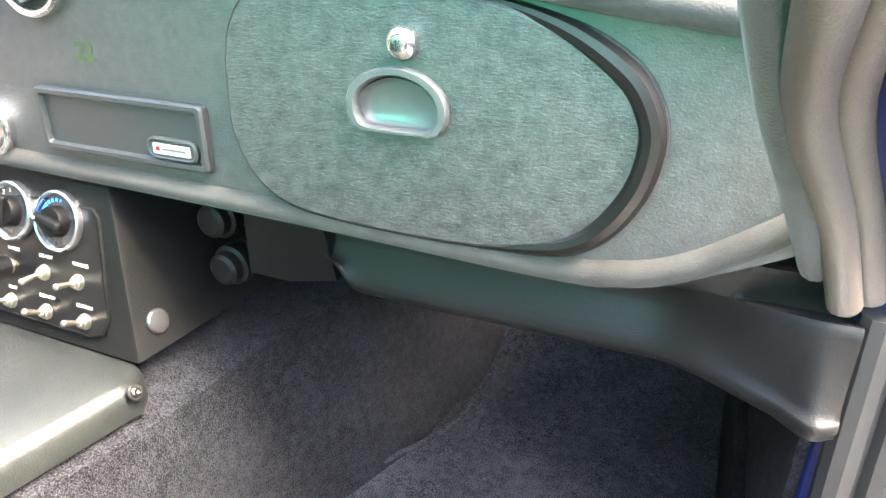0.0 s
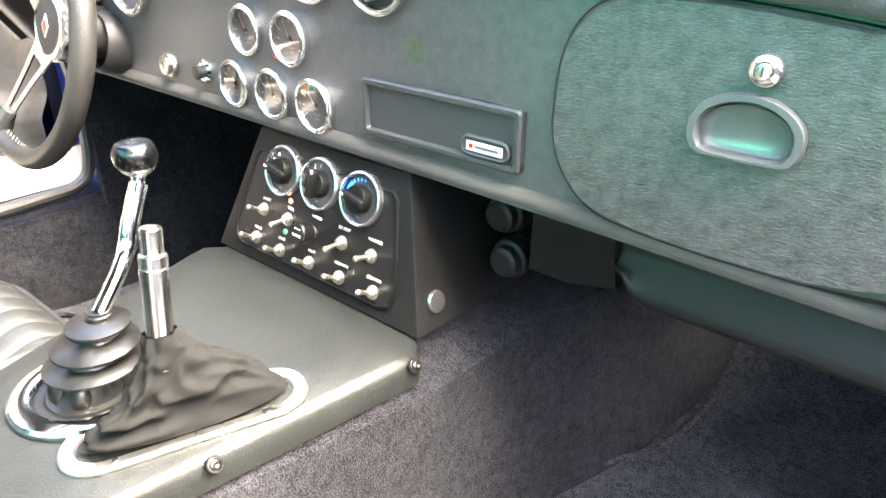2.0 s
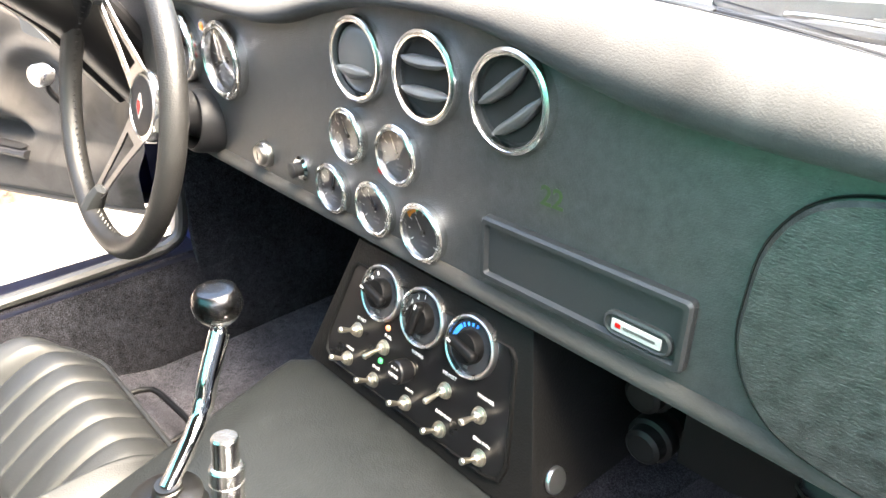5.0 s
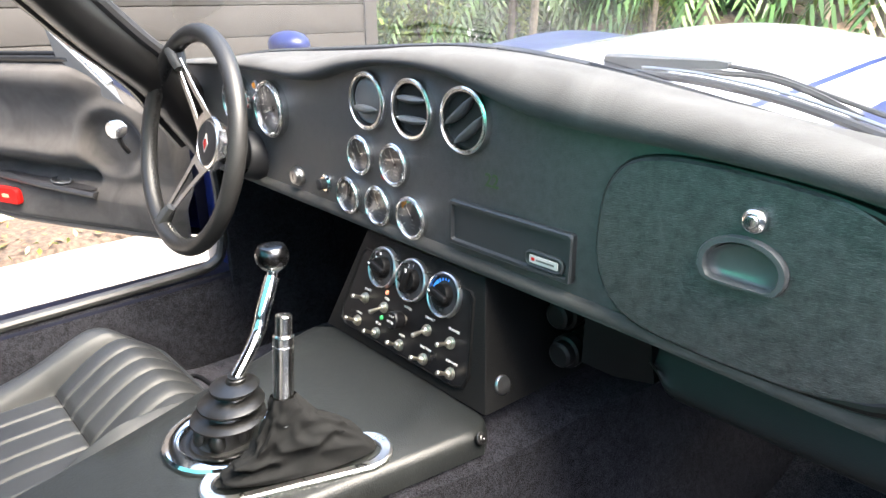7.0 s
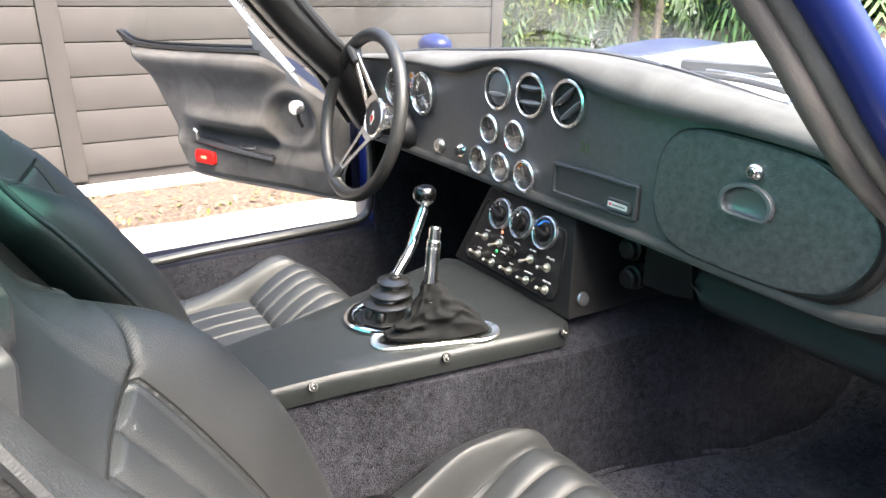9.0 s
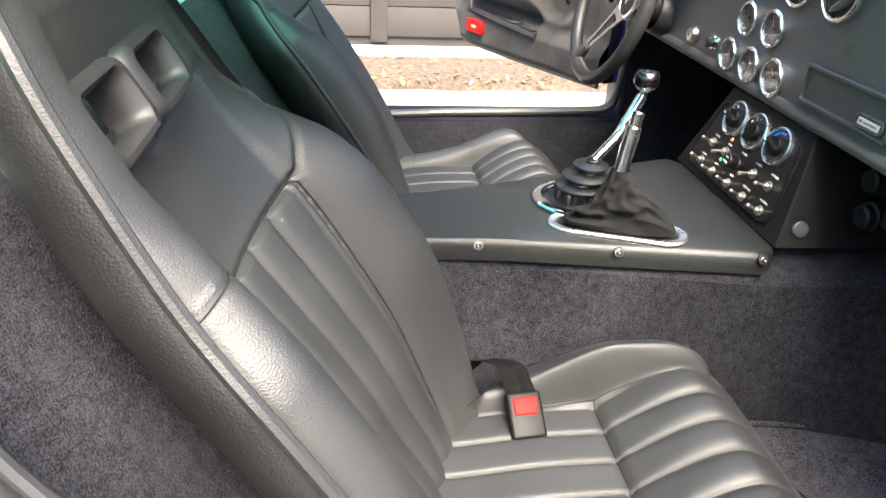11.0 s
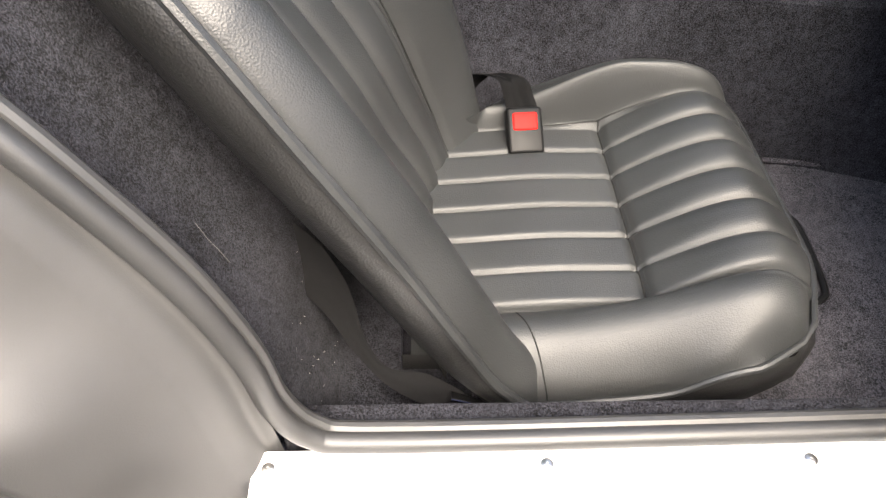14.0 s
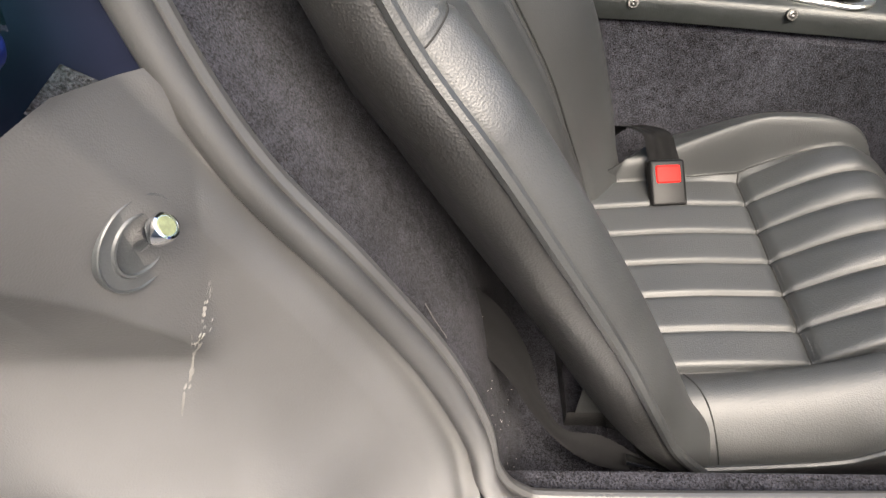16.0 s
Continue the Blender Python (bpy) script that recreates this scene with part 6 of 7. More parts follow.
def gear_lever():
    t = thing("gear_lever", (0.075, -0.31, 0.58), "cranked chrome gear lever with a dark metal ball knob", "gear lever")
    base = Vector((0.070, -0.312, 0.5735))
    bm = B()
    lathe(bm, [(0.073, 0.0), (0.073, 0.004), (0.070, 0.007), (0.060, 0.0085), (0.053, 0.007), (0.050, 0.003), (0.049, -0.002)], Matrix.Translation(base), 56)
    piece("base_ring", bm, CHROME, t, "chrome base ring", 30)
    bm = B()
    prof = [(0.050, 0.002), (0.046, 0.003), (0.040, 0.001), (0.035, 0.003), (0.033, 0.022), (0.041, 0.025), (0.0465, 0.0285), (0.0465, 0.0305), (0.040, 0.0345), (0.031, 0.037), (0.030, 0.0395), (0.036, 0.0425), (0.041, 0.046), (0.041, 0.048), (0.034, 0.0525), (0.022, 0.056), (0.021, 0.058), (0.027, 0.0615), (0.0305, 0.0655), (0.0305, 0.0675), (0.022, 0.0715), (0.0125, 0.0725), (0.0125, 0.0765), (0.0112, 0.0775), (0.0112, 0.080), (0.0, 0.080)]
    lathe(bm, prof, Matrix.Translation(base) @ Matrix.Shear('XY', 4, (-0.02, 0.34)), 44)
    piece("rubber_boot", bm, RUBBER, t, "ribbed black rubber boot", 40)
    for k in range(6):
        a = 2 * math.pi * k / 6 + 0.4
        bm = B()
        ball(bm, 0.011, Matrix.Translation(base + Vector((0.0265 * math.cos(a), 0.0265 * math.sin(a), 0.012))), (1, 1, 1.3), 16, 10)
        piece("boot_lug", bm, RUBBER, t)
    top = Vector((0.031, -0.2015, 0.779))
    p0 = base + Vector((-0.001, 0.026, 0.076))
    bm = B()
    pts = smooth_path([p0, Vector((0.0555, -0.2545, 0.6760)), Vector((0.0470, -0.2400, 0.6890)), Vector((0.0432, -0.2320, 0.7000)), Vector((0.0408, -0.2260, 0.7140)), Vector((0.0325, -0.2045, 0.7520))], 6)
    n = len(pts)
    tube(bm, pts, [0.0082 + 0.0012 * sstep(0.35, 0.5, i / n) for i in range(n)], 16)
    piece("shaft", bm, CHROME, t, "bent chrome shaft")
    bm = B()
    tube(bm, [Vector((0.0326, -0.2046, 0.7515)), top - Vector((0, 0, 0.014))], 0.0068, 14)
    piece("neck", bm, CHROME, t)
    bm = B()
    R = 0.0218
    ang = [radians(-68 + 42 * i / 8) for i in range(9)]
    lathe(bm, [(0.0072, -0.0225)] + [(R * math.cos(a), R * math.sin(a)) for a in ang], Matrix.Translation(top + Vector((0, 0, 0.001))), 32)
    piece("knob_cap", bm, CHROME, t, "chrome cup below the knob", 50)
    bm = B()
    ang = [radians(-26 + 65 * i / 18) for i in range(19)]
    lathe(bm, [(R * 1.004 * math.cos(a), R * 1.004 * math.sin(a)) for a in ang] + [(0.0160, 0.0143), (0.008, 0.0145), (0.0, 0.0145)], Matrix.Translation(top + Vector((0, 0, 0.001))), 40)
    piece("ball_knob", bm, BALL, t, "dark polished ball knob with a flat top", 40)


def handbrake():
    t = thing("handbrake", (0.2, -0.28, 0.58), "upright chrome handbrake in a cloth gaiter", "handbrake")
    c = Vector((0.187, -0.274, 0.5760))
    ang = radians(66)
    rot = Matrix.Translation(c) @ Matrix.Rotation(0.047, 4, 'X') @ Matrix.Rotation(ang - math.pi / 2, 4, 'Z')
    bm = B()
    o = [(x, y) for x, y in rounded(0.070, 0.224, 0.034, 8)]
    loops = [[rot @ Vector((x * s, y * (1 - (1 - s) * 0.35), h)) for x, y in o] for s, h in ((1.0, 0.0), (1.0, 0.003), (0.94, 0.005), (0.68, 0.004), (0.64, 0.0))]
    stack(bm, loops, (False, False))
    ring_plate = piece("base_plate", bm, ALU, t, "bright metal gaiter ring", 40)
    for x, y in ((0.028, 0.066), (-0.028, 0.066), (0.028, -0.066), (-0.028, -0.066)):
        bm = B()
        lathe(bm, [(0.0030, 0.004), (0.0028, 0.0056), (0.0014, 0.0062), (0, 0.0060)], rot @ Matrix.Translation((x, y, 0)), 12)
        piece("rivet", bm, DARK_STEEL, ring_plate)
    # gaiter: gathered cloth from the ring up to the lever, slack and crumpled at the rear
    bm = B()
    lean = Vector((0.10, -0.16, -1.0)).normalized()
    top = Vector((0.1800, -0.2715, 0.7720))
    neck = top + lean * 0.091
    loops = []
    nk = 96
    for j in range(41):
        v = j / 40
        lp = []
        for k in range(nk):
            a = 2 * math.pi * k / nk
            ca, sa = math.cos(a), math.sin(a)
            ax, ay = math.cos(a + ang - 1.57), math.sin(a + ang - 1.57)
            q0 = rot @ Vector((0.0245 * ca, 0.094 * sa, 0.006))
            rad = 0.0136 + 0.006 * (1 - v)
            q1 = neck + lean * (0.07 * (1 - v)) + Vector((rad * ax, rad * ay, 0.0))
            # taut towards the front end, a slack sleeve at the rear
            w = v ** (0.95 if sa > 0 else 0.95 - 0.55 * -sa)
            w = w * 0.75 + 0.25 * sstep(0.0, 0.62 + 0.3 * max(0.0, sa), v)
            p = q0.lerp(q1, w)
            p.z = q0.z + (neck.z - q0.z) * v ** (1.0 - 0.12 * sa)
            slack = math.sin(math.pi * v) ** 0.7 * (1 - 0.75 * sstep(0.45, 0.8, v))
            ridge = 0.28 - abs(noise.noise((ca * 1.3 + 7, sa * 1.3, v * 2.2)))
            crease = 0.2 - abs(noise.noise((ca * 2.6 + 2, sa * 2.2 + 5, v * 3.4)))
            fold = slack * (0.026 * ridge + 0.016 * crease)
            fold += 0.0045 * (0.22 - abs(noise.noise((ca * 1.6 + 1, sa * 1.6 + 4, v * 8.0)))) * sstep(0.1, 0.4, v) * sstep(1.0, 0.85, v)
            rear_side = max(0.0, -sa)
            roll = rear_side * (0.013 * math.exp(-((v - 0.10) / 0.06) ** 2) + 0.010 * math.exp(-((v - 0.30) / 0.05) ** 2) - 0.006 * math.exp(-((v - 0.20) / 0.035) ** 2))
            pucker = 0.0008 * math.sin(8 * a + 2) * sstep(0.55, 0.95, v)
            lp.append(p + Vector((ax, ay, 0.2)) * (fold + roll + pucker))
        loops.append(lp)
    stack(bm, loops, (False, False))
    piece("gaiter", bm, CLOTH, t, "gathered black cloth gaiter", 80)
    bm = B()
    axis = Matrix.Translation(top) @ lean.to_track_quat("Z", "Y").to_matrix().to_4x4()
    lathe(bm, [(0, 0.0), (0.0082, 0.0), (0.0092, 0.0014), (0.0092, 0.022), (0.0108, 0.0225), (0.0118, 0.024), (0.0118, 0.033), (0.0112, 0.0335), (0.0112, 0.0345), (0.0118, 0.035), (0.0118, 0.125)], axis, 32)
    piece("grip", bm, POLISHED, t, "polished steel tube grip", 30)


# ---- seats ----
def cushion_z(x, y):
    """Height of the seat's upholstery: x across from its middle, y along."""
    pipe = 0.335 + 0.07 * max(0.0, y + 0.48) if x < 0 else 0.322 + 0.12 * max(0.0, y + 0.48) + 0.7 * max(0.0, y + 0.36) ** 2
    ins = sstep(0.155, 0.185, abs(x + 0.012))
    front = sstep(-0.36, -0.25, y)
    base = 0.377 - 0.014 * sstep(-0.42, -0.62, y)
    hump = math.sin(min(1.0, max(0.0, (y + 0.346) / 0.186)) * math.pi / 2)
    hump += (sstep(-0.48, -0.17, y) - hump) * sstep(0.148, 0.175, x)
    top = base + 0.078 * hump * (1 - 0.15 * sstep(-0.2, -0.14, y))
    side = 0.022 + 0.085 * sstep(-0.52, -0.30, y)
    if x < 0:
        top = top * (1 - ins) + (max(top, 0.378 + side)) * ins
    else:
        q = min(1.0, max(0.0, (x - 0.157) / 0.11))
        top += 0.02 * math.sin(math.pi * min(1.0, q * 1.1))
    # flutes
    if ins < 0.6:
        k = (x + 0.012 + 0.165) / 0.055
        fr = abs(k - round(k))
        top += (0.0040 + 0.005 * front) * (1 - (1 - 2 * fr) ** (8.0 - 5.0 * front)) - 0.003 * math.exp(-(fr / 0.045) ** 2) - 0.004
    # cross seam and its long seams
    top -= 0.008 * math.exp(-((y + 0.341) / 0.0045) ** 2) * (1 - sstep(0.15, 0.175, abs(x + 0.012)))
    top -= 0.009 * math.exp(-((abs(x + 0.012) - 0.167) / 0.006) ** 2)
    e = abs(x) / 0.268
    roll = max(0.0, 1 - e ** 7) ** 0.55 if x < 0 else max(0.0, 1 - max(0.0, (x - 0.157) / 0.1105) ** 2.6) ** 0.5
    z = pipe + (top - pipe) * roll
    f = max(0.0, (y + 0.27) / 0.139)
    z = z - max(0.0, z - 0.40) * (1 - max(0.0, 1 - min(1, f) ** 3) ** 0.5)
    return z


BACK = [(-0.472, 0.312), (-0.528, 0.378), (-0.568, 0.452), (-0.620, 0.553), (-0.690, 0.670), (-0.747, 0.755), (-0.804, 0.825), (-0.86, 0.93), (-0.885, 0.985), (-0.905, 1.02)]
BACK_W = [(0.0, 0.258), (0.25, 0.258), (0.45, 0.245), (0.56, 0.228), (0.66, 0.20), (0.78, 0.172), (0.9, 0.155), (1.0, 0.12)]

BACK_WI = [(0.0, 0.195), (0.06, 0.215), (0.14, 0.24), (0.25, 0.258), (0.45, 0.264), (0.58, 0.258), (0.64, 0.236), (0.7, 0.21), (0.8, 0.178), (0.9, 0.155), (1.0, 0.12)]


def back_w(s, side):
    return lerp_table(BACK_W if side > 0 else BACK_WI, s)


def back_frame(s):
    pts = BACK
    f = s * (len(pts) - 1)
    i = min(int(f), len(pts) - 2)
    t = f - i
    p = [Vector((0, *pts[max(0, min(len(pts) - 1, j))])) for j in (i - 1, i, i + 1, i + 2)]
    a, b, c, d = p
    q = 0.5 * ((2 * b) + (c - a) * t + (2 * a - 5 * b + 4 * c - d) * t * t + (3 * b - a - 3 * c + d) * t ** 3)
    tan = (c - b).normalized()
    return q, Vector((0, tan.z, -tan.y))


def groove(d, w):
    return math.exp(-(d / w) ** 2)


def insert_half(s):
    return 0.126 + 0.033 * min(1.0, s / 0.578)


def back_offset(x, s, w):
    """How far the upholstery stands proud of the back's line."""
    e = abs(x) / w
    core = lerp_table([(0.0, -0.06), (0.12, -0.04), (0.2, -0.034), (0.28, -0.029), (0.38, -0.02), (0.5, -0.015), (0.62, -0.012), (0.75, -0.018), (0.85, -0.012), (1.0, 0.0)], s)
    hollow = lerp_table([(0.0, 0.03), (0.15, 0.03), (0.3, 0.048), (0.578, 0.052), (0.68, 0.034), (0.76, 0.014), (0.9, 0.0)], s)
    core -= hollow * max(0.0, 1 - (x / insert_half(s)) ** 2)
    if x > 0:
        wrap = sstep(0.48, 0.92, e)
        ridge = lerp_table([(0.0, 0.03), (0.08, 0.046), (0.2, 0.046), (0.35, 0.044), (0.45, 0.044), (0.55, 0.044), (0.62, 0.042), (0.68, 0.032), (0.74, 0.014), (0.85, 0.008), (1.0, 0.0)], s)
    else:
        wrap = math.sin(min(1.0, max(0.0, (abs(x) - insert_half(s) + 0.012) / (0.235 - insert_half(s)))) * math.pi / 2) ** 1.2
        ridge = 1.1 * lerp_table([(0.0, 0.0), (0.1, 0.015), (0.2, 0.03), (0.3, 0.045), (0.4, 0.06), (0.5, 0.058), (0.6, 0.038), (0.66, 0.02), (0.72, -0.015), (0.85, -0.012), (1.0, 0.0)], s)
    o = core * (1 - wrap) + ridge * wrap
    # lumbar
    o += 0.008 * math.exp(-((s - 0.28) / 0.16) ** 2) * (1 - sstep(0.4, 0.6, e))
    top = 0.578
    half = insert_half(s)
    if s < top and abs(x) < half:
        k = (x + half) / (half / 3)
        fr = abs(k - round(k))
        o += (0.010 * (1 - math.exp(-(fr / 0.13) ** 1.2)) - 0.006) * sstep(top, top - 0.014, s)
    # seams
    if abs(x) < half + 0.012:
        o -= 0.006 * groove(s - top, 0.005) * (1 - sstep(half - 0.01, half + 0.01, abs(x)))
    if s < top + 0.008:
        o -= 0.008 * groove(abs(x) - half, 0.004)
    if x < 0:
        o -= 0.006 * groove(abs(x) - half - 0.7 * max(0.0, s - top), 0.004) * sstep(top - 0.01, top, s) * sstep(0.69, 0.67, s)
    else:
        o -= 0.0035 * groove(s - 0.655, 0.004) * sstep(half - 0.01, half, x)
    ub = 0.722 + 0.1 * max(0.0, abs(x) - 0.03)
    o -= 0.003 * groove(s - ub, 0.004) * (1 - sstep(0.13, 0.15, x))
    roll = max(0.0, 1 - e ** 12) ** 0.5 if x < 0 else max(0.0, 1 - max(0.0, (e - 0.62) / 0.38) ** 2.0) ** 0.62
    endr = max(0.0, 1 - max(0.0, (s - 0.9) / 0.1) ** 3) ** 0.5
    return (o if o < 0 else o * roll) * endr


def seat(cx, dy, dz, flip, label):
    t = thing("bucket_seat", (cx, -0.45 + dy, 0.28 + dz), label, "car seat", "bucket seats")

    def W(x, y, z):
        return Vector((cx + x * flip, y + dy, z + dz))
    bm = B()
    nx, ny = 270, 100

    def plan(x, y):
        yf = -0.148 - 0.04 * sstep(0.10, 0.25, x) - 0.06 * sstep(0.22, 0.267, x) - 0.022 * sstep(0.14, 0.262, -x)
        lim = 0.267 - (0.08 * sstep(-0.49, -0.58, y) if x > 0 else 0.105 * sstep(-0.42, -0.56, y))
        x = x if x < 0.157 else 0.157 + (x - 0.157) * 0.9
        return max(-lim, min(lim, x)), y + (yf + 0.131) * sstep(-0.38, -0.131, y)
    rows = grid(bm, lambda u, v: W(*plan(u, v), cushion_z(u, v)), nx, ny, -0.267, 0.267, -0.62, -0.131)
    # even out the padded outer bolster
    for _ in range(14):
        moved = []
        for i in range(1, nx):
            if abs(-0.267 + 0.534 * i / nx + 0.012) < 0.186:
                continue
            for j in range(1, ny):
                moved.append((rows[i][j], (rows[i - 1][j].co + rows[i + 1][j].co) * 0.15 + (rows[i][j - 1].co + rows[i][j + 1].co) * 0.35))
        for v, c in moved:
            v.co = c
    cushion = piece("cushion", bm, LEATHER, t, "fluted black leather seat cushion", 80)
    bm = B()
    loops = []
    for s, dz2 in ((1.0, 0.0), (1.014, -0.012), (1.018, -0.035), (1.0, -0.07), (0.96, -0.12)):
        lp = []
        for i in range(31):
            y = -0.63 + (0.63 - 0.15) * i / 30
            lp.append(W(plan(0.267, y)[0] * s, plan(0.267, y)[1], max(0.275, cushion_z(0.267, y) + dz2) if dz2 > -0.1 else 0.275))
        for i in range(1, 20):
            x = 0.267 - 0.534 * i / 20
            lp.append(W(x * s, plan(x, -0.131)[1] - (1 - s) * 0.6, max(0.275, cushion_z(x, -0.131) + dz2) if dz2 > -0.1 else 0.275))
        for i in range(31):
            y = -0.15 - (0.63 - 0.15) * i / 30
            lp.append(W(plan(-0.267, y)[0] * s, plan(-0.267, y)[1], max(0.275, cushion_z(-0.267, y) + dz2) if dz2 > -0.1 else 0.275))
        loops.append(lp)
    stack(bm, loops, (False, False))
    piece("cushion_skirt", bm, LEATHER_WRINKLED, t, "", 60)
    bm = B()
    rimpts = [(0.267, -0.50 + 0.36 * i / 24) for i in range(25)] + [(0.262 - 0.524 * i / 20, -0.1315) for i in range(21)] + [(-0.267, -0.14 - 0.36 * i / 24) for i in range(25)]
    pts = []
    for x, y in rimpts:
        px, py = plan(x, y)
        pts.append(W(px * 1.004, py + (0.002 if abs(x) < 0.265 else 0), cushion_z(x, y) + 0.001))
    tube(bm, pts, 0.0042, 8)
    piece("cushion_piping", bm, LEATHER, cushion)

    # backrest: front upholstery, side and rear cover
    holes = [(-0.063, 0.764), (0.063, 0.764)]

    def inhole(u, v):
        w = back_w(v, u)
        x = u * w
        return any(abs(x - hx) < 0.044 and abs(v - hs) < 0.022 for hx, hs in holes)

    def fr(u, v):
        w = back_w(v, u)
        q, n = back_frame(v)
        x = u * w
        return W(x, q.y + n.y * back_offset(x, v, w), q.z + n.z * back_offset(x, v, w))
    bm = B()
    grid(bm, fr, 260, 250, -1.0, 1.0, 0.0, 1.0, inhole)
    backrest = piece("backrest", bm, LEATHER, t, "fluted black leather backrest with thick bolsters", 80)

    def rear_depth(v):
        return lerp_table([(0.0, 0.085), (0.2, 0.108), (0.45, 0.118), (0.7, 0.11), (0.9, 0.09), (1.0, 0.05)], v)

    def rr(u, v):
        w = back_w(v, u)
        q, n = back_frame(v)
        x = u * w
        prof = max(0.0, 1 - abs(u) ** 2.3) ** 0.6
        x += math.copysign(0.016 * math.sin(math.pi * min(1.0, prof) ** 0.8) * (1 - 0.6 * sstep(0.6, 1.0, v)), u)
        thin = sstep(0.64, 0.71, v) * (1 - sstep(0.5, 0.85, abs(u)))
        d = (rear_depth(v) * (1 - thin) + 0.042 * thin) * prof
        return W(x, q.y - n.y * d, q.z - n.z * d)
    bm = B()
    grid(bm, lambda a, v: rr(math.sin(a * math.pi / 2), v), 80, 60, -1.0, 1.0, 0.0, 1.0, lambda a, v: inhole(math.sin(a * math.pi / 2), v))
    piece("rear_cover", bm, LEATHER_WRINKLED, t, "creased black leather side and rear cover", 80)
    bm = B()
    edge = [fr(1.0, v / 60) for v in range(61)]
    tube(bm, [p + Vector((0.004 * flip, 0, 0)) for p in edge], 0.0062, 8)
    piece("piping", bm, LEATHER, backrest, "raised leather piping")
    bm = B()
    edge = [fr(-1.0, v / 60) for v in range(61)]
    tube(bm, [p - Vector((0.003 * flip, 0, 0)) for p in edge], 0.0048, 8)
    piece("piping", bm, LEATHER, backrest, "raised leather piping")
    # stitched seams
    under = cushion

    def seam(pts, r=0.0013):
        b2 = B()
        tube(b2, pts, r, 6)
        piece("seam", b2, THREAD, under)
    for k in range(7):
        x = -0.177 + 0.055 * k
        seam([W(*plan(x, y), cushion_z(x, y) + 0.0002) for y in [-0.585 + 0.4 * i / 60 for i in range(61)]])
    seam([W(*plan(x, -0.341), cushion_z(x, -0.341) + 0.0002) for x in [-0.177 + 0.33 * i / 90 for i in range(91)]])

    # rows of stitches beside the seams
    bm = B()
    for k in range(7):
        x = -0.177 + 0.055 * k + 0.0024
        for i in range(84):
            y = -0.575 + 0.0046 * i
            if abs(y + 0.341) > 0.008:
                ends = [W(*plan(x, q), cushion_z(x, q) + 0.0003) for q in (y, y + 0.0029)]
                tube(bm, ends, 0.00055, 4)
    for i in range(70):
        x = -0.174 + 0.0046 * i
        tube(bm, [W(*plan(q, -0.3375), cushion_z(q, -0.3375) + 0.0003) for q in (x, x + 0.0029)], 0.00055, 4)
    piece("stitching", bm, STITCH, cushion, "fine grey stitching")
    seam([W(*plan(x, -0.5 + 0.3 * (x - 0.165)), cushion_z(x, -0.5 + 0.3 * (x - 0.165)) + 0.0002) for x in [0.165 + 0.1 * i / 40 for i in range(41)]], 0.0009)

    def on_back(x, s):
        w = back_w(s, x)
        q, n = back_frame(s)
        o = back_offset(x, s, w) + 0.0002
        return W(x, q.y + n.y * o, q.z + n.z * o)
    under = backrest
    for k in range(7):
        seam([on_back((k / 3 - 1) * insert_half(0.06 + 0.516 * i / 70), 0.06 + 0.516 * i / 70) for i in range(71)], 0.0011)
    seam([on_back(-0.158 + 0.316 * i / 100, 0.578) for i in range(101)])
    seam([on_back(-insert_half(0.6) - 0.0029 * i, 0.578 + 0.1 * i / 24) for i in range(23)], 0.001)
    seam([on_back(0.15 + 0.055 * i / 16, 0.655) for i in range(17)], 0.0008)
    for sd in (-1,):
        seam([on_back(sd * x, 0.722 + 0.1 * (x - 0.03)) for x in [0.03 + 0.14 * i / 24 for i in range(25)]], 0.0008)
    # harness slots
    for hx, hs in holes:
        q, n = back_frame(hs)
        up = Vector((0, -n.z, n.y))
        bm = B()
        loops = []
        for s, o in ((0.76, -0.046), (0.76, -0.03), (0.78, -0.016), (0.9, -0.009), (1.08, -0.010), (1.2, -0.018), (1.22, -0.04)):
            loops.append([W(hx + a * s, q.y + up.y * b * s + n.y * o, q.z + up.z * b * s + n.z * o) for a, b in rounded(0.104, 0.056, 0.014, 5)])
        stack(bm, loops, (False, False))
        piece("harness_slot", bm, PLASTIC, backrest, "black plastic harness slot surround", 50)
    # dark sheet for the shade inside the skirt's open rear, then runner and lever
    bm = B()
    grid(bm, lambda u, v: W(-0.21 + 0.42 * u, -0.57 - 0.02 * v, 0.27 + 0.075 * v), 4, 2)
    piece("dark_filler", bm, DARK, t)
    for x in (-0.2, 0.2):
        bm = B()
        block(bm, W(x - 0.015, -0.52, 0.27), W(x + 0.015, -0.18, 0.285))
        piece("runner", bm, PLASTIC, t)
    bm = B()
    tube(bm, smooth_path([W(0.118, -0.20, 0.325), W(0.12, -0.125, 0.33), W(0.112, -0.096, 0.33), W(0.094, -0.085, 0.33), W(0.04, -0.08, 0.33), W(-0.015, -0.078, 0.33), W(-0.034, -0.088, 0.33), W(-0.042, -0.12, 0.33), W(-0.042, -0.2, 0.325)], 6), 0.0052, 10)
    piece("slide_bar", bm, NEAR_BLACK, t, "thin black seat adjuster bar")
    return t


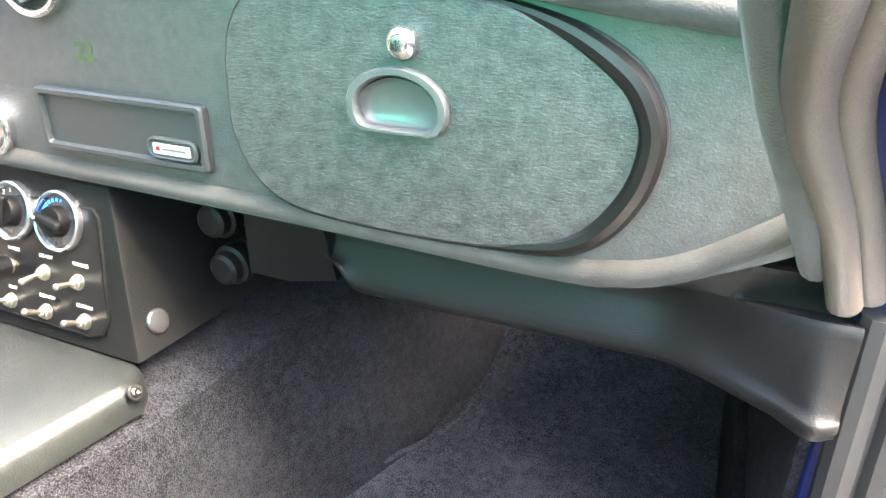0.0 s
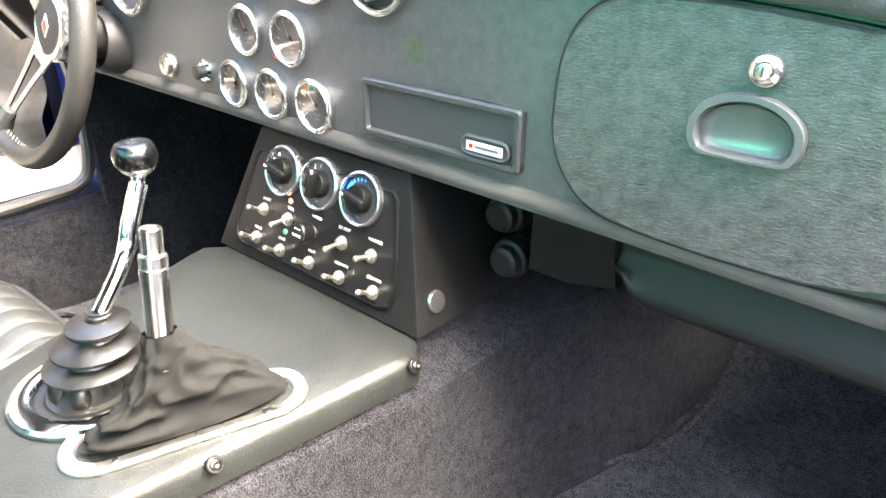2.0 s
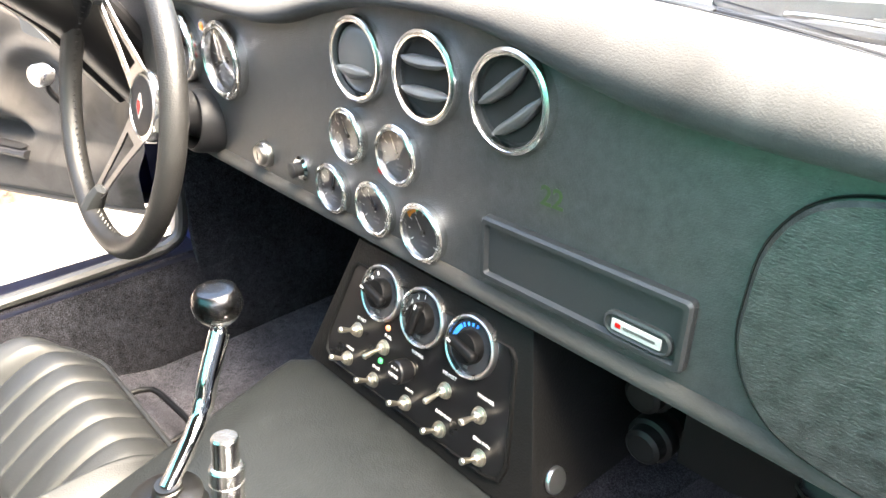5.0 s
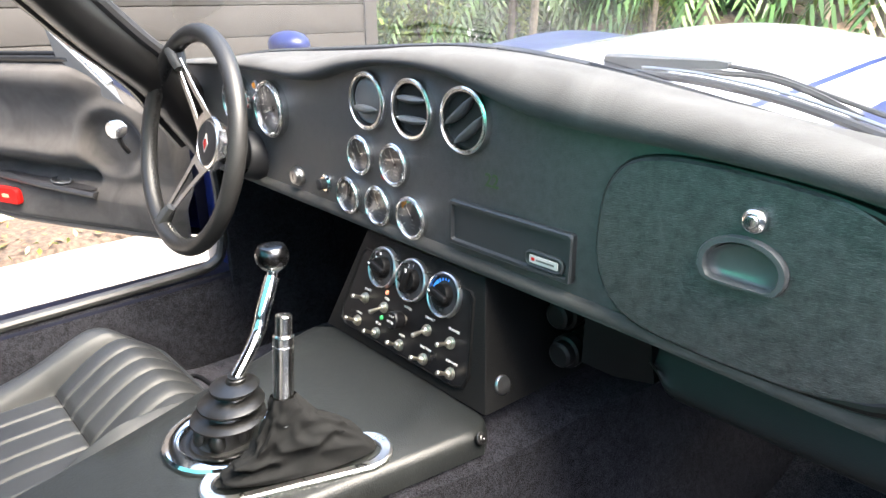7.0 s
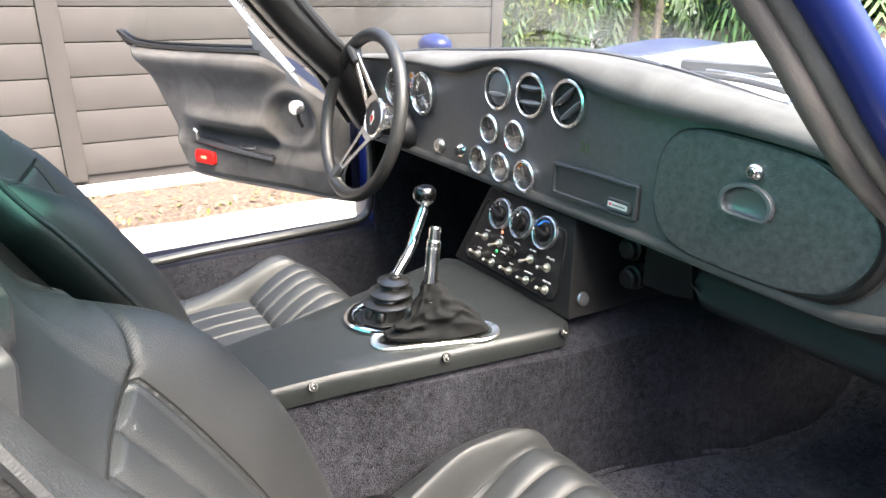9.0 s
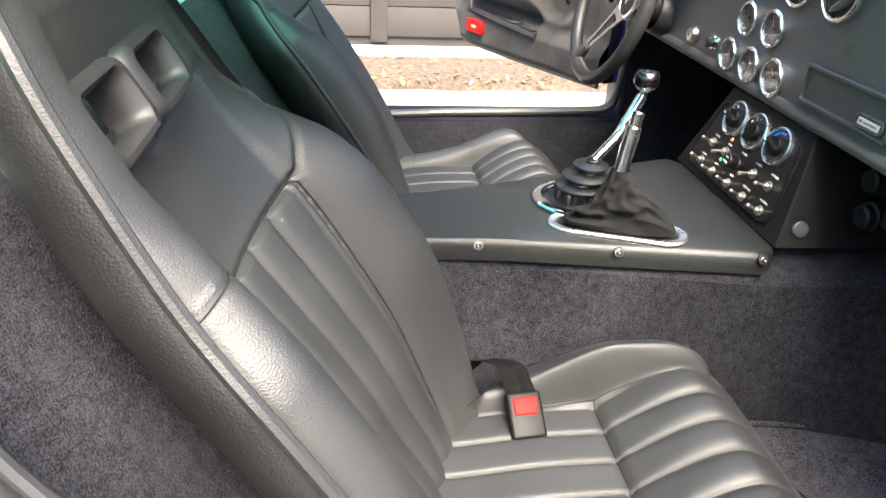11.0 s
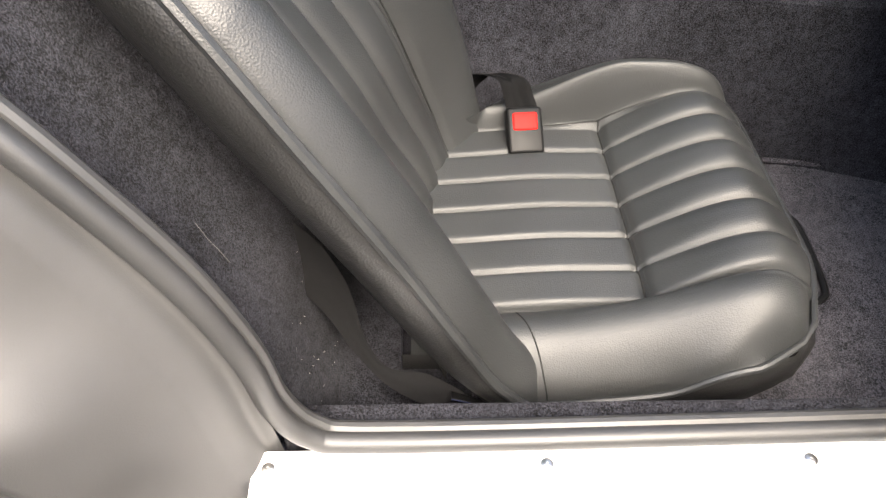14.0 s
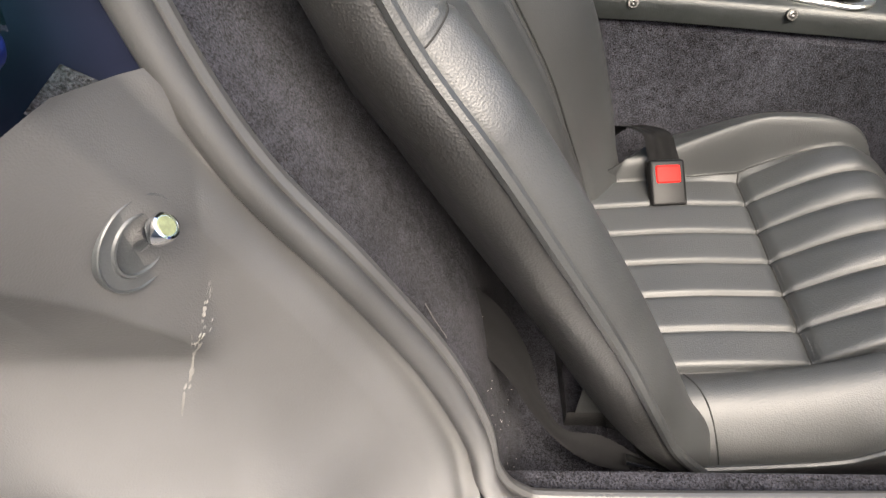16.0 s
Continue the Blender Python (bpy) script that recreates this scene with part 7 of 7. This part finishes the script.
def belts():
    t = thing("seat_belt_buckle", (0.40, -0.47, 0.39), "seat belt buckle with a red button on black webbing", "seat belt buckle")
    o = Vector((0.402, -0.456, 0.382))
    f = Vector((0.78, 0.06, -0.58)).normalized()   # pointing away from the strap
    s = Vector((-0.05, 1.0, 0.0))
    s = (s - f * s.dot(f)).normalized()
    n = s.cross(f)
    if n.z < 0:
        n = -n
    m = Matrix(((s.x, f.x, n.x, o.x), (s.y, f.y, n.y, o.y), (s.z, f.z, n.z, o.z), (0, 0, 0, 1)))
    bm = B()
    box(bm, (0.052, 0.068, 0.02), m @ Matrix.Translation((0, 0, 0.008)), 0.005, 3)
    case = piece("case", bm, NEAR_BLACK, t)
    bm = B()
    box(bm, (0.053, 0.012, 0.009), m @ Matrix.Translation((0, 0.034, 0.0075)), 0.002, 2)
    piece("mouth", bm, GLOSS, case)
    bm = B()
    box(bm, (0.036, 0.026, 0.006), m @ Matrix.Translation((0, -0.012, 0.0175)), 0.003, 3)
    piece("button", bm, RED, case, "bright red release button")
    bm = B()
    pts = [m @ Vector((0, -0.028, 0.008)), m @ Vector((-0.006, -0.05, 0.014)), m @ Vector((-0.014, -0.072, 0.020)), Vector((0.335, -0.498, 0.436)), Vector((0.325, -0.52, 0.425)), Vector((0.31, -0.54, 0.39))]
    pts = smooth_path(pts, 5)
    grid(bm, lambda u, v: pts[round(u * (len(pts) - 1))] + s * (0.046 - 0.012 * u) * (v - 0.5) + n * 0.003 * math.sin(v * 9), len(pts) - 1, 8)
    bmesh.ops.solidify(bm, geom=bm.faces[:], thickness=0.002)
    piece("strap", bm, WEBBING, t, "short black webbing strap")

    t = thing("seat_belt", (0.82, -0.62, 0.3), "slack black seat belt beside the seat", "seat belt")
    up = smooth_path([(0.62, -0.81, 0.52), (0.657, -0.79, 0.50), (0.673, -0.752, 0.485), (0.695, -0.714, 0.463), (0.726, -0.686, 0.431), (0.763, -0.67, 0.397), (0.786, -0.645, 0.371), (0.79, -0.603, 0.363), (0.804, -0.56, 0.344)], 8)
    lo = smooth_path([(0.67, -0.815, 0.485), (0.703, -0.791, 0.472), (0.724, -0.76, 0.45), (0.736, -0.729, 0.431), (0.753, -0.705, 0.412), (0.779, -0.679, 0.387), (0.80, -0.65, 0.364), (0.816, -0.614, 0.349), (0.82, -0.575, 0.338)], 8)
    N = len(up) - 1
    bm = B()
    grid(bm, lambda u, v: up[round(u * N)].lerp(lo[round(u * N)], v) + Vector((0.0012, 0, 0.0004)) * math.sin(v * 7 + 2 * u), N, 14)
    bmesh.ops.solidify(bm, geom=bm.faces[:], thickness=0.0016)
    piece("webbing", bm, WEBBING, t)
    bm = B()
    tube(bm, [(0.812, -0.578, 0.352), (0.812, -0.55, 0.338), (0.812, -0.535, 0.33)], [0.007, 0.005, 0.003], 8, flat=0.35)
    piece("tongue", bm, CHROME, t, "bright steel belt tongue")
    # a thread of lint on the carpet
    bm = B()
    tube(bm, smooth_path([(0.790, -0.795, 0.598), (0.792, -0.788, 0.58), (0.79, -0.783, 0.565), (0.793, -0.776, 0.552)], 4), 0.0003, 5)
    single("thread", bm, GLUE, "pale loose thread on the carpet", "thread")

    # specks of lint on the carpet behind and beside the seat
    rnd = random.Random(77)
    bm = B()
    for k in range(46):
        if k < 26:
            y = rnd.uniform(-0.7435, -0.70)
            z = 0.33 + (-0.70 - y) / 0.045 * 0.15
            c = Vector((rnd.uniform(0.70, 0.84), y + 0.006, z))
        else:
            c = Vector((rnd.uniform(0.45, 0.80), rnd.uniform(-0.06, 0.35), 0.2655))
        m = Matrix.Translation(c) @ Euler((rnd.uniform(0, 3), rnd.uniform(0, 3), rnd.uniform(0, 6.28))).to_matrix().to_4x4()
        L = rnd.uniform(0.0004, 0.0008)
        box(bm, (L * rnd.uniform(1.0, 2.5), 0.0004, 0.0003), m)
    tagged(new("lint", finish(bm, "lint", GLUE_PALE)), "pale specks of lint on the black carpet", "lint", "", "stuff")


dashboard()
under_dash()
glovebox()
blank_plate()
instruments()
console()
switches()
steering_wheel()
gear_lever()
handbrake()
seat(0.556, 0.0, 0.0, 1, "black leather bucket seat with a reclined back")
seat(-0.385, -0.045, 0.012, -1, "black leather driver's bucket seat behind the wheel")
belts()
